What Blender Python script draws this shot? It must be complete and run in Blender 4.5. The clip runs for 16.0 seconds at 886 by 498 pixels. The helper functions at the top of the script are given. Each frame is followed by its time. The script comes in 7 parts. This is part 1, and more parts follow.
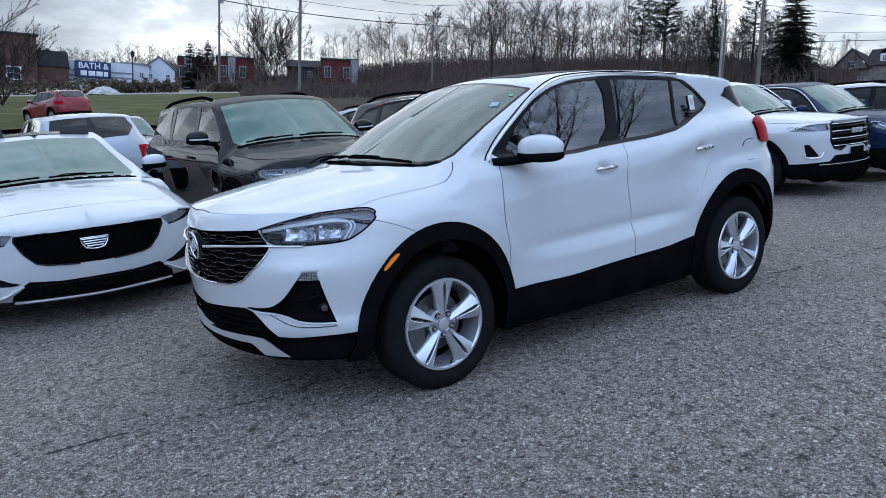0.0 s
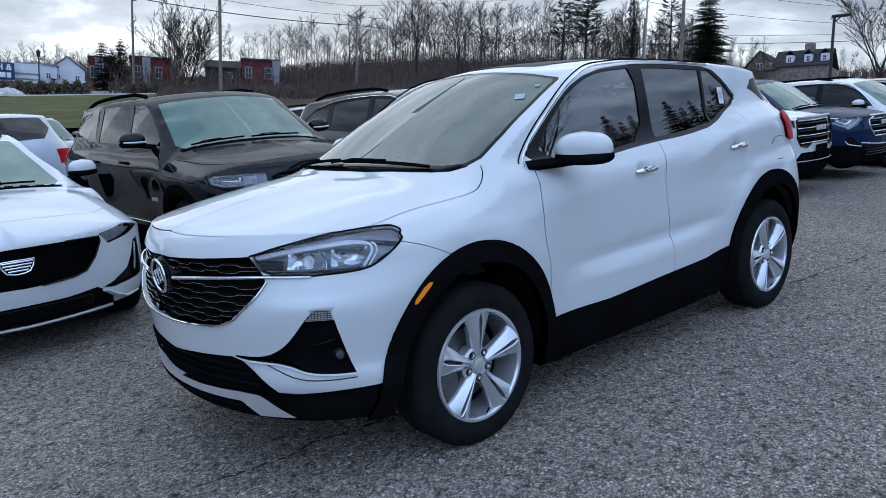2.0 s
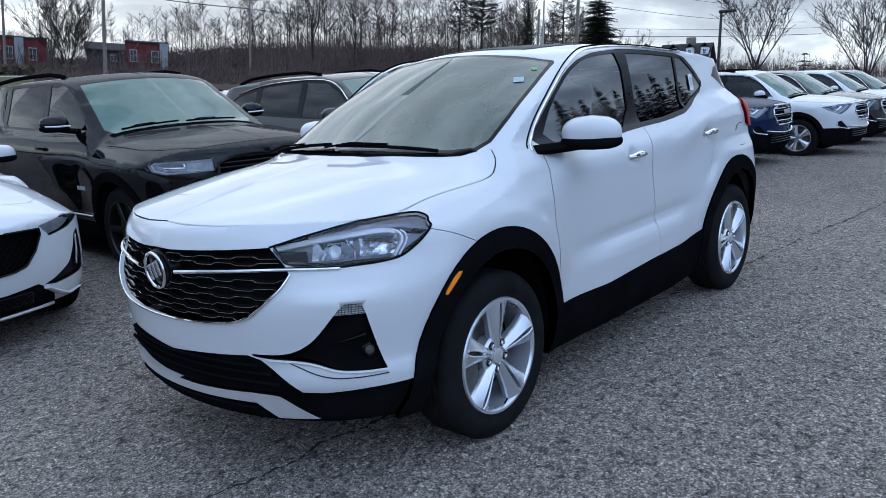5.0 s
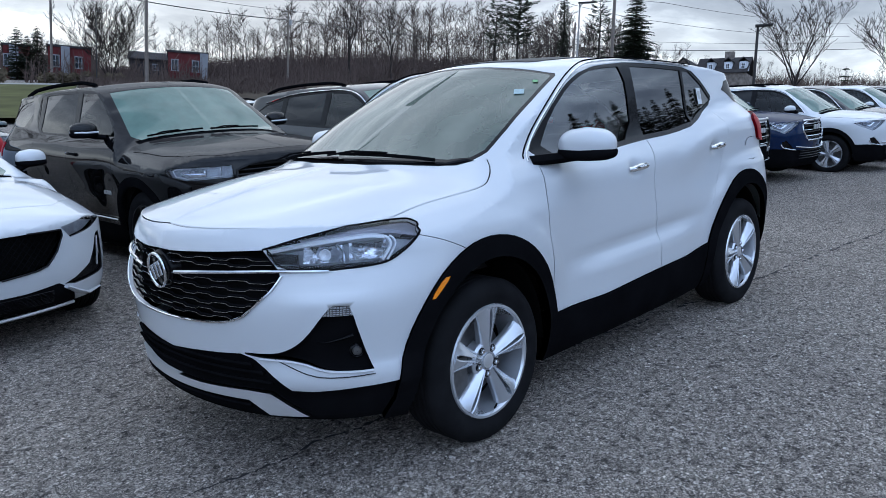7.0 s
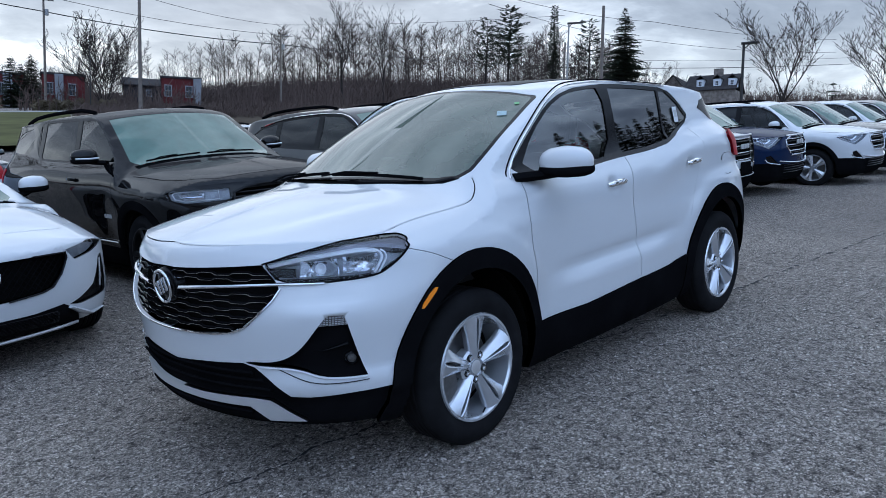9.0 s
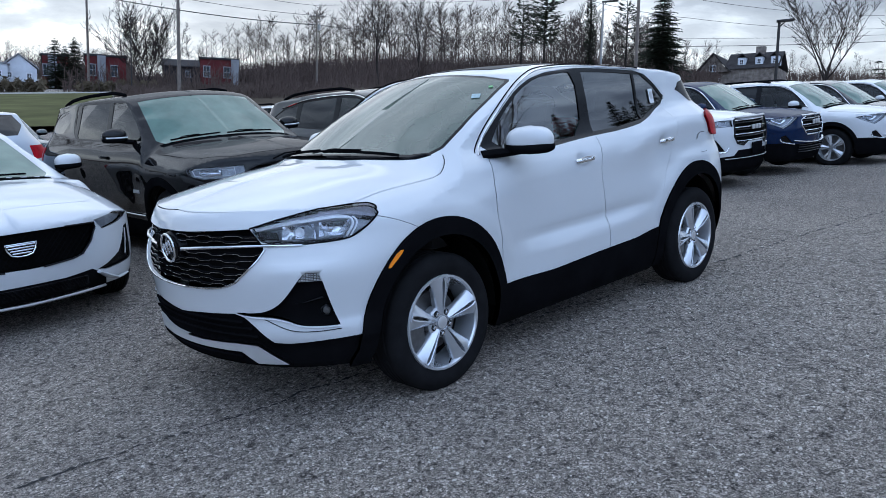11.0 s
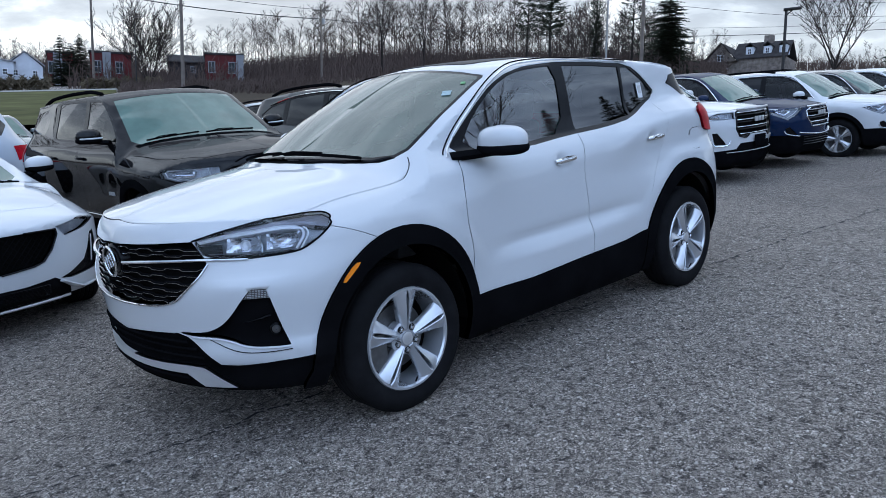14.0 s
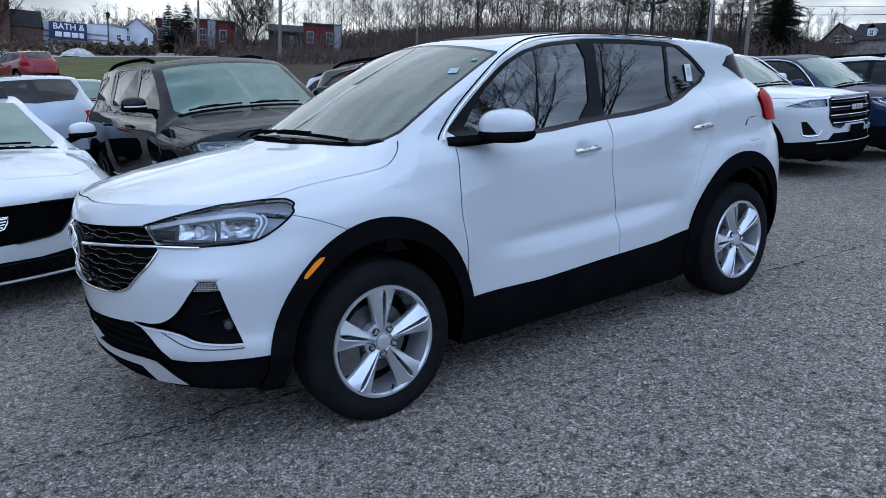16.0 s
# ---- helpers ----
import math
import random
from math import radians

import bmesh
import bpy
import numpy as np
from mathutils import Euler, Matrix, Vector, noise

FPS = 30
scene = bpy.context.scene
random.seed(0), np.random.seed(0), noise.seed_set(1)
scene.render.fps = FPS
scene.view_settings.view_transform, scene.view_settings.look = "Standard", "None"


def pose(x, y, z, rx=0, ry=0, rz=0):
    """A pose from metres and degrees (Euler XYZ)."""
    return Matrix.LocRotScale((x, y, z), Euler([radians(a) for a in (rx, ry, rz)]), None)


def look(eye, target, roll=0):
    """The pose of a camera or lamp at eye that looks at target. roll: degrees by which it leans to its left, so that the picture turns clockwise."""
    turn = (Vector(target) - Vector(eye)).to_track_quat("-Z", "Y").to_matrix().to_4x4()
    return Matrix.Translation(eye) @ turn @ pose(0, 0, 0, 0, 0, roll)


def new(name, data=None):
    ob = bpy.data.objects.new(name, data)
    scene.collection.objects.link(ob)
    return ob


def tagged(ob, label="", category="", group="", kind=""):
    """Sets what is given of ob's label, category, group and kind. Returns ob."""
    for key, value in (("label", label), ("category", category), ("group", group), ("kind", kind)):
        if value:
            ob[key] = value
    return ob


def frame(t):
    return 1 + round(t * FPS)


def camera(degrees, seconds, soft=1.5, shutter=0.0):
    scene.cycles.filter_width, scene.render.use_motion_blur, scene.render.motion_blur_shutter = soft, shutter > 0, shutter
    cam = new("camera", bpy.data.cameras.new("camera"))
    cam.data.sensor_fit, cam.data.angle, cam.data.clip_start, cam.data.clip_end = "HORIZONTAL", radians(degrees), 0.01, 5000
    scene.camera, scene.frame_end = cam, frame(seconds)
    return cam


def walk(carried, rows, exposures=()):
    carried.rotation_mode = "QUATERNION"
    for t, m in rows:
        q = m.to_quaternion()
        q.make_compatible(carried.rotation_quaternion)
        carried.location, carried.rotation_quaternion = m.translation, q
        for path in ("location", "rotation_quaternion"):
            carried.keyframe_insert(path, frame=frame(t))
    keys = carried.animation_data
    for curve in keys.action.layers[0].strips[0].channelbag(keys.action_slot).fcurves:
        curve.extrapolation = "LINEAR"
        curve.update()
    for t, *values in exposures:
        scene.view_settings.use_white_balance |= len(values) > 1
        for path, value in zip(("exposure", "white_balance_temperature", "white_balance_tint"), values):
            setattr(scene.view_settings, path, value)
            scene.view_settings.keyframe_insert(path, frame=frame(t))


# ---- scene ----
from mathutils.geometry import delaunay_2d_cdt

cam = camera(61.2, 16.0, soft=0.8)
# ---------------------------------------------------------------- slope of the lot
SLOPE = 7.0                      # degrees by which the lot climbs towards the tail of the parked car
LOT = pose(0, 0, 0, 0, -SLOPE, 0)
PATH = [
    (0, (-2.136, -3.986, 1.453), (-1.014, -2.372, 1.083), -3.9),
    (0.5, (-2.178, -3.758, 1.457), (-1.017, -2.175, 1.073), -4.0),
    (1, (-2.144, -3.558, 1.448), (-0.962, -1.992, 1.058), -4.0),
    (1.5, (-2.037, -3.323, 1.456), (-0.814, -1.787, 1.073), -4.1),
    (2, (-2.062, -3.099, 1.444), (-0.785, -1.608, 1.064), -4.1),
    (2.5, (-2.084, -2.859, 1.447), (-0.741, -1.429, 1.055), -4.0),
    (3, (-2.185, -2.734, 1.453), (-0.777, -1.373, 1.047), -4.0),
    (5.5, (-2.329, -2.664, 1.448), (-0.865, -1.37, 1.02), -3.4),
    (6, (-2.285, -2.727, 1.447), (-0.856, -1.393, 1.023), -3.1),
    (6.5, (-2.264, -2.807, 1.433), (-0.855, -1.45, 1.021), -2.8),
    (7, (-2.276, -2.839, 1.437), (-0.865, -1.477, 1.043), -2.8),
    (7.5, (-2.26, -2.854, 1.442), (-0.835, -1.501, 1.069), -2.9),
    (8, (-2.285, -2.862, 1.446), (-0.842, -1.524, 1.089), -3.2),
    (8.5, (-2.309, -2.899, 1.45), (-0.867, -1.558, 1.101), -3.5),
    (9, (-2.4, -2.997, 1.443), (-0.971, -1.64, 1.101), -3.7),
    (11.5, (-2.491, -3.564, 1.435), (-1.147, -2.136, 1.042), -4.0),
    (12, (-2.501, -3.542, 1.434), (-1.157, -2.115, 1.039), -4.2),
    (12.5, (-2.509, -3.53, 1.433), (-1.166, -2.101, 1.041), -4.2),
    (13, (-2.472, -3.529, 1.426), (-1.125, -2.103, 1.036), -4.3),
    (13.5, (-2.355, -3.512, 1.429), (-1.007, -2.087, 1.036), -4.4),
    (14, (-2.138, -3.465, 1.446), (-0.804, -2.03, 1.043), -4.5),
    (14.5, (-1.925, -3.506, 1.439), (-0.624, -2.046, 1.022), -4.5),
    (15, (-1.768, -3.573, 1.443), (-0.515, -2.075, 1.011), -4.3),
    (15.5, (-1.658, -3.519, 1.421), (-0.458, -1.982, 0.978), -3.6),
    (16, (-1.549, -3.477, 1.432), (-0.406, -1.899, 0.981), -3.0),
]
walk(cam, [(t, LOT @ look(eye, target, roll)) for t, eye, target, roll in PATH], [(0.0, 0.28, 5400, 8), (1.5, 0.28, 5400, 8), (2.0, 0.18, 5300, 8), (3.0, 0.14, 5150, 8), (5.5, 0.30, 5400, 8), (7.0, 0.28, 5400, 8), (7.5, 0.06, 5050, 8), (8.0, 0.12, 5100, 8), (8.5, 0.16, 5250, 8), (9.2, 0.15, 5250, 8), (11.5, 0.30, 5400, 8), (14.0, 0.24, 5380, 8), (15.0, 0.28, 5380, 8), (16.0, 0.24, 5380, 8)])
# ---------------------------------------------------------------- sky and sun
def overcast_world():
    w = bpy.data.worlds.new("overcast_sky")
    scene.world = w
    w.use_nodes = True
    t = w.node_tree
    n, l = t.nodes, t.links
    bg = n["Background"]
    sky = n.new("ShaderNodeTexSky")
    sky.sky_type, sky.sun_disc = "NISHITA", False
    sky.sun_elevation, sky.sun_rotation = radians(SUN_HEIGHT), radians(SUN_TURN)
    dim = n.new("ShaderNodeVectorMath")
    dim.operation = "SCALE"
    dim.inputs["Scale"].default_value = 0.11
    l.new(sky.outputs[0], dim.inputs[0])
    co = n.new("ShaderNodeTexCoord")
    mp = n.new("ShaderNodeMapping")
    mp.inputs["Scale"].default_value = (1.0, 1.0, 3.2)
    l.new(co.outputs["Generated"], mp.inputs[0])
    clouds = n.new("ShaderNodeTexNoise")
    clouds.inputs["Scale"].default_value, clouds.inputs["Detail"].default_value, clouds.inputs["Roughness"].default_value = 3.1, 7, 0.58
    clouds.inputs["Distortion"].default_value = 0.3
    l.new(mp.outputs[0], clouds.inputs["Vector"])
    shade = ramp_node(t, clouds.outputs[0], [(0.36, (1.0, 0.97, 0.91)), (0.45, (0.62, 0.625, 0.635)), (0.60, (0.36, 0.37, 0.395)), (0.72, (0.27, 0.28, 0.31))])
    up = n.new("ShaderNodeSeparateXYZ")
    l.new(co.outputs["Generated"], up.inputs[0])
    low = ramp_node(t, up.outputs[2], [(0.0, (1.58, 1.49, 1.32)), (0.13, (1.30, 1.25, 1.15)), (0.21, (0.78, 0.78, 0.785)), (0.27, (0.62, 0.63, 0.645)), (0.45, (1.0, 1.07, 1.11)), (0.75, (1.45, 1.46, 1.50)), (1.0, (1.55, 1.56, 1.60))])
    away = ramp_node(t, up.outputs[2], [(0.0, (0.50, 0.51, 0.53)), (0.08, (0.76, 0.77, 0.79)), (0.25, (1.10, 1.10, 1.12)), (0.6, (1.28, 1.29, 1.33)), (1.0, (1.55, 1.56, 1.60))])
    turn = n.new("ShaderNodeVectorMath")
    turn.operation = "DOT_PRODUCT"
    turn.inputs[1].default_value = (math.sin(radians(SUN_TURN)), math.cos(radians(SUN_TURN)), 0.0)
    l.new(co.outputs["Generated"], turn.inputs[0])
    half = n.new("ShaderNodeMapRange")
    half.inputs[1].default_value, half.inputs[2].default_value = -0.7, 1.0
    l.new(turn.outputs["Value"], half.inputs[0])
    height = n.new("ShaderNodeMix")
    height.data_type = "RGBA"
    l.new(half.outputs[0], height.inputs["Factor"])
    l.new(away.outputs[0], height.inputs[6])
    l.new(low.outputs[0], height.inputs[7])
    mul = n.new("ShaderNodeMix")
    mul.data_type, mul.blend_type = "RGBA", "MULTIPLY"
    mul.inputs["Factor"].default_value = 1
    l.new(shade.outputs[0], mul.inputs[6])
    l.new(height.outputs[2], mul.inputs[7])
    glow = ramp_node(t, half.outputs[0], [(0.0, (1.42, 1.62, 1.96)), (0.41, (1.02, 1.10, 1.21)), (0.8, (1.0, 0.98, 0.94)), (0.93, (0.96, 0.94, 0.90)), (1.0, (1.36, 1.30, 1.20))])
    side = n.new("ShaderNodeMix")
    side.data_type, side.blend_type = "RGBA", "MULTIPLY"
    side.inputs["Factor"].default_value = 1
    l.new(mul.outputs[2], side.inputs[6])
    l.new(glow.outputs[0], side.inputs[7])
    cover = ramp_node(t, clouds.outputs[0], [(0.36, (0.75,) * 3), (0.46, (0.93,) * 3)])
    mix = n.new("ShaderNodeMix")
    mix.data_type = "RGBA"
    l.new(cover.outputs[0], mix.inputs["Factor"])
    l.new(dim.outputs[0], mix.inputs[6])
    l.new(side.outputs[2], mix.inputs[7])
    l.new(mix.outputs[2], bg.inputs[0])
    bg.inputs[1].default_value = 1.0


SUN_HEIGHT, SUN_TURN = 24.0, 36.0      # degrees; the sun stands low behind the trees ahead


def ramp_node(t, source, stops):
    """A colour ramp fed by source."""
    r = t.nodes.new("ShaderNodeValToRGB")
    e = r.color_ramp.elements
    while len(e) < len(stops):
        e.new(0.5)
    for k, (p, c) in zip(e, stops):
        k.position, k.color = p, (*c, 1)
    t.links.new(source, r.inputs[0])
    return r


overcast_world()
sun_data = bpy.data.lights.new("sun", "SUN")
sun_data.energy, sun_data.angle, sun_data.color = 0.75, radians(100), (1.0, 0.93, 0.85)
sun = new("sun", sun_data)
sun.matrix_world = look((0, 0, 0), (-math.sin(radians(SUN_TURN)), -math.cos(radians(SUN_TURN)), -math.tan(radians(SUN_HEIGHT))))
# ---------------------------------------------------------------- materials
def nodes_of(name):
    m = bpy.data.materials.new(name)
    m.use_nodes = True
    t = m.node_tree
    return m, t, t.nodes, t.links, t.nodes["Principled BSDF"]


def noise_node(t, scale, detail=4.0, rough=0.55, coords="Object", stretch=None):
    c = t.nodes.new("ShaderNodeTexCoord")
    n = t.nodes.new("ShaderNodeTexNoise")
    n.inputs["Scale"].default_value, n.inputs["Detail"].default_value, n.inputs["Roughness"].default_value = scale, detail, rough
    if stretch:
        mp = t.nodes.new("ShaderNodeMapping")
        mp.inputs["Scale"].default_value = stretch
        t.links.new(c.outputs[coords], mp.inputs[0])
        t.links.new(mp.outputs[0], n.inputs["Vector"])
    else:
        t.links.new(c.outputs[coords], n.inputs["Vector"])
    return n


def surface(name, color, rough=0.5, metal=0.0, vary=0.12, scale=6.0, bump=0.0, bump_scale=120.0, coat=0.0, dirt=None, spec=0.5, coords="Object"):
    """A paint, plastic, metal or stone with broad and fine variation."""
    m, t, n, l, b = nodes_of(name)
    b.inputs["Roughness"].default_value, b.inputs["Metallic"].default_value = rough, metal
    b.inputs["Coat Weight"].default_value, b.inputs["Coat Roughness"].default_value = coat, 0.04
    b.inputs["Specular IOR Level"].default_value = spec
    lo = tuple(c * (1 - vary) for c in color)
    hi = tuple(min(1.0, c * (1 + vary)) for c in color)
    stops = [(0.3, dirt or lo), (0.55, color), (0.75, hi)]
    l.new(ramp_node(t, noise_node(t, scale, coords=coords).outputs[0], stops).outputs[0], b.inputs["Base Color"])
    if bump:
        k = n.new("ShaderNodeBump")
        k.inputs["Strength"].default_value, k.inputs["Distance"].default_value = bump, 0.002
        l.new(noise_node(t, bump_scale, 3, coords=coords).outputs[0], k.inputs["Height"])
        l.new(k.outputs[0], b.inputs["Normal"])
    return m


def scaled(t, a, b, kind="MULTIPLY", factor=1.0):
    m = t.nodes.new("ShaderNodeMix")
    m.data_type, m.blend_type = "RGBA", kind
    m.inputs["Factor"].default_value = factor
    t.links.new(a, m.inputs[6])
    t.links.new(b, m.inputs[7])
    return m.outputs[2]


def car_paint(name, color, metal=0.0, dust=0.05, coat=1.0, coat_ior=1.5, settled=0.0, spec=0.08):
    """Clear-coated paint with a thin uneven film of road dust."""
    m, t, n, l, b = nodes_of(name)
    b.inputs["Roughness"].default_value, b.inputs["Metallic"].default_value = 0.35, metal
    b.inputs["Coat Weight"].default_value, b.inputs["Coat Roughness"].default_value = coat, 0.03
    b.inputs["Coat IOR"].default_value = coat_ior
    b.inputs["Specular IOR Level"].default_value = spec
    film = ramp_node(t, noise_node(t, 2.2, 6, 0.65).outputs[0], [(0.35, color), (0.8, tuple(c * (1 - dust) + 0.35 * dust for c in color))])
    l.new(film.outputs[0], b.inputs["Base Color"])
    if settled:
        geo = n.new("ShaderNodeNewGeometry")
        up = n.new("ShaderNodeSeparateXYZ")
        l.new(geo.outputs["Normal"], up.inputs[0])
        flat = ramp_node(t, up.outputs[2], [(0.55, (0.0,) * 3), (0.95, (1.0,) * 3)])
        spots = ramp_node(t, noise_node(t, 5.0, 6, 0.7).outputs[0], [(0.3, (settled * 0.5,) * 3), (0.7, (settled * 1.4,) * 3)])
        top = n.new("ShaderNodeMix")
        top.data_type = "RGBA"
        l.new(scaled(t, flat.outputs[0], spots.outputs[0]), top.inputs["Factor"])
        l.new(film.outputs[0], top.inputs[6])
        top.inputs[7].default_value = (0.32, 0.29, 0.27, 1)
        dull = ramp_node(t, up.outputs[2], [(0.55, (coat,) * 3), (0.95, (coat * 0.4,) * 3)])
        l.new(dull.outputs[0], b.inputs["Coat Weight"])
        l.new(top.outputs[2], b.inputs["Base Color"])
    r = ramp_node(t, noise_node(t, 14, 5, 0.6).outputs[0], [(0.3, (0.008,) * 3), (0.8, (0.04,) * 3)])
    l.new(r.outputs[0], b.inputs["Coat Roughness"])
    return m


def glass(name, tint, gloss=1.0, ior=1.75, haze=0.0, haze_color=(0.5, 0.55, 0.52)):
    """A tinted sheet: clear through, mirror by Fresnel, and a diffuse haze that paints in sky reflection."""
    m, t, n, l, b = nodes_of(name)
    n.remove(b)
    out = n["Material Output"]
    clear = n.new("ShaderNodeBsdfTransparent")
    clear.inputs[0].default_value = (*tint, 1)
    mirror = n.new("ShaderNodeBsdfGlossy")
    mirror.inputs["Roughness"].default_value = 0.015
    mirror.inputs[0].default_value = (gloss, gloss, gloss, 1)
    fres = n.new("ShaderNodeFresnel")
    fres.inputs["IOR"].default_value = ior
    mix = n.new("ShaderNodeMixShader")
    l.new(fres.outputs[0], mix.inputs[0])
    base = clear.outputs[0]
    if haze:
        film = n.new("ShaderNodeBsdfDiffuse")
        film.inputs[0].default_value = (*haze_color, 1)
        mh = n.new("ShaderNodeMixShader")
        r = ramp_node(t, noise_node(t, 3.0, 5, 0.6).outputs[0], [(0.3, (haze * 0.75,) * 3), (0.75, (min(1, haze * 1.2),) * 3)])
        l.new(r.outputs[0], mh.inputs[0])
        l.new(clear.outputs[0], mh.inputs[1])
        l.new(film.outputs[0], mh.inputs[2])
        base = mh.outputs[0]
    l.new(base, mix.inputs[1])
    l.new(mirror.outputs[0], mix.inputs[2])
    l.new(mix.outputs[0], out.inputs[0])
    return m


def asphalt_material():
    """Worn asphalt: fine dark binder with flat stone chips of two sizes, dark pits between and broad worn patches."""
    m, t, n, l, b = nodes_of("asphalt")
    c = n.new("ShaderNodeTexCoord")
    wob = noise_node(t, 60, 3, 0.6)
    shift = n.new("ShaderNodeMix")
    shift.data_type, shift.blend_type = "RGBA", "LINEAR_LIGHT"
    shift.inputs["Factor"].default_value = 0.012
    l.new(c.outputs["Object"], shift.inputs[6])
    l.new(wob.outputs["Color"], shift.inputs[7])

    def cells(scale, feature="F1"):
        v = n.new("ShaderNodeTexVoronoi")
        v.feature = feature
        v.inputs["Scale"].default_value = scale
        l.new(shift.outputs[2], v.inputs["Vector"])
        return v

    def stones(scale, share, stops):
        """Colour of each stone, and where stones (white) rather than tar (black) reach the surface."""
        v, e = cells(scale), cells(scale, "DISTANCE_TO_EDGE")
        g = n.new("ShaderNodeSeparateColor")
        l.new(v.outputs["Color"], g.inputs[0])
        shade = ramp_node(t, g.outputs[0], stops)
        shown = ramp_node(t, g.outputs[1], [(share, (0.0,) * 3), (share + 0.04, (1.0,) * 3)])
        rim = ramp_node(t, e.outputs["Distance"], [(0.05, (0.0,) * 3), (0.19, (1.0,) * 3)])
        return shade, scaled(t, shown.outputs[0], rim.outputs[0])

    big_c, big_on = stones(80, 0.25, [(0.0, (0.13, 0.114, 0.098)), (0.45, (0.345, 0.307, 0.264)), (0.85, (0.50, 0.448, 0.39)), (1.0, (0.70, 0.64, 0.57))])
    small_c, small_on = stones(165, 0.15, [(0.0, (0.11, 0.096, 0.083)), (0.5, (0.335, 0.296, 0.254)), (0.85, (0.47, 0.418, 0.364)), (1.0, (0.66, 0.60, 0.53))])
    tar = ramp_node(t, noise_node(t, 320, 4, 0.7).outputs[0], [(0.35, (0.02, 0.018, 0.017)), (0.5, (0.065, 0.058, 0.051)), (0.7, (0.15, 0.134, 0.116))])

    def over(low, high, where):
        m2 = n.new("ShaderNodeMix")
        m2.data_type = "RGBA"
        l.new(where, m2.inputs["Factor"])
        l.new(low, m2.inputs[6])
        l.new(high, m2.inputs[7])
        return m2.outputs[2]
    mixed = over(over(tar.outputs[0], small_c.outputs[0], small_on), big_c.outputs[0], big_on)
    pits = ramp_node(t, noise_node(t, 21, 7, 0.72).outputs[0], [(0.38, (0.34, 0.34, 0.35)), (0.47, (1.0, 1.0, 1.0)), (0.7, (1.18, 1.17, 1.16))])
    worn = ramp_node(t, noise_node(t, 0.55, 6, 0.6).outputs[0], [(0.3, (0.82, 0.82, 0.84)), (0.7, (1.14, 1.13, 1.12))])
    l.new(scaled(t, mixed, scaled(t, pits.outputs[0], worn.outputs[0])), b.inputs["Base Color"])
    b.inputs["Roughness"].default_value = 0.85
    b.inputs["Specular IOR Level"].default_value = 0.12
    b1 = n.new("ShaderNodeBump")
    b1.inputs["Strength"].default_value, b1.inputs["Distance"].default_value = 0.6, 0.005
    l.new(big_on, b1.inputs["Height"])
    b2 = n.new("ShaderNodeBump")
    b2.inputs["Strength"].default_value, b2.inputs["Distance"].default_value = 0.6, 0.003
    l.new(small_on, b2.inputs["Height"])
    l.new(b1.outputs[0], b2.inputs["Normal"])
    l.new(b2.outputs[0], b.inputs["Normal"])
    return m


WHITE = car_paint("white_paint", (0.585, 0.60, 0.615), dust=0.03, coat_ior=1.55)
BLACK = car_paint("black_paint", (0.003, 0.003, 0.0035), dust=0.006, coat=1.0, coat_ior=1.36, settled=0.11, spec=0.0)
PLASTIC = surface("black_plastic", (0.006, 0.006, 0.0068), 0.6, bump=0.2, bump_scale=500, vary=0.25, spec=0.0)
GLOSS_BLACK = surface("gloss_black", (0.004, 0.004, 0.005), 0.18, vary=0.2, spec=0.2)
ROOF_GLASS = surface("wet_roof_glass", (0.02, 0.019, 0.02), 0.55, vary=0.6, scale=30, spec=0.25)
RUBBER = surface("tyre_rubber", (0.012, 0.012, 0.013), 0.7, vary=0.3, scale=9, bump=0.3, bump_scale=160, spec=0.04)
ALLOY = surface("silver_alloy", (0.64, 0.66, 0.69), 0.26, 0.7, vary=0.05, scale=12)
CHROME = surface("chrome", (0.75, 0.76, 0.78), 0.08, 1.0, vary=0.04)
SILVER = surface("silver_plastic", (0.52, 0.515, 0.51), 0.35, 0.35, vary=0.06)
DARK = surface("dark_void", (0.005, 0.005, 0.005), 0.9, vary=0.3, spec=0.0)
GAP = surface("panel_gap", (0.012, 0.012, 0.013), 0.8, vary=0.2)
LINER = surface("arch_liner", (0.008, 0.008, 0.008), 0.9, vary=0.3, bump=0.4, bump_scale=60, spec=0.0)
STEEL = surface("brake_steel", (0.13, 0.127, 0.125), 0.45, 0.6, vary=0.2, scale=30)
CABIN = surface("cabin_trim", (0.03, 0.03, 0.032), 0.7, vary=0.25, scale=10)
SEAT = surface("seat_cloth", (0.035, 0.034, 0.036), 0.85, vary=0.25, scale=20, bump=0.3, bump_scale=300)
AMBER = surface("amber_lens", (0.95, 0.27, 0.004), 0.2, vary=0.06, coat=0.6)
RED_LENS = surface("red_lens", (0.36, 0.004, 0.014), 0.3, vary=0.35, scale=14, spec=0.03)
REFLECTOR = surface("lamp_reflector", (0.72, 0.74, 0.78), 0.12, 0.9, vary=0.1, scale=25)
LAMP_GREY = surface("lamp_housing", (0.34, 0.36, 0.395), 0.35, 0.2, vary=0.3, scale=20)
LAMP_SILVER = surface("lamp_silver", (0.80, 0.82, 0.85), 0.28, 0.3, vary=0.06, scale=20)
LAMP_SMOKE = surface("lamp_smoke", (0.25, 0.245, 0.275), 0.3, 0.2, vary=0.2, scale=20)
LAMP_GLASS = glass("lamp_lens", (0.95, 0.96, 0.98), ior=1.4)
# haze colour paints the sky's grey-green reflection into the windscreen
WIND_GLASS = glass("windscreen_glass", (0.40, 0.46, 0.43), ior=1.6, haze=0.74, haze_color=(0.115, 0.147, 0.116))
SIDE_GLASS = glass("side_glass", (0.60, 0.67, 0.63), ior=2.5)
TINT_GLASS = glass("privacy_glass", (0.04, 0.04, 0.045), ior=2.15)
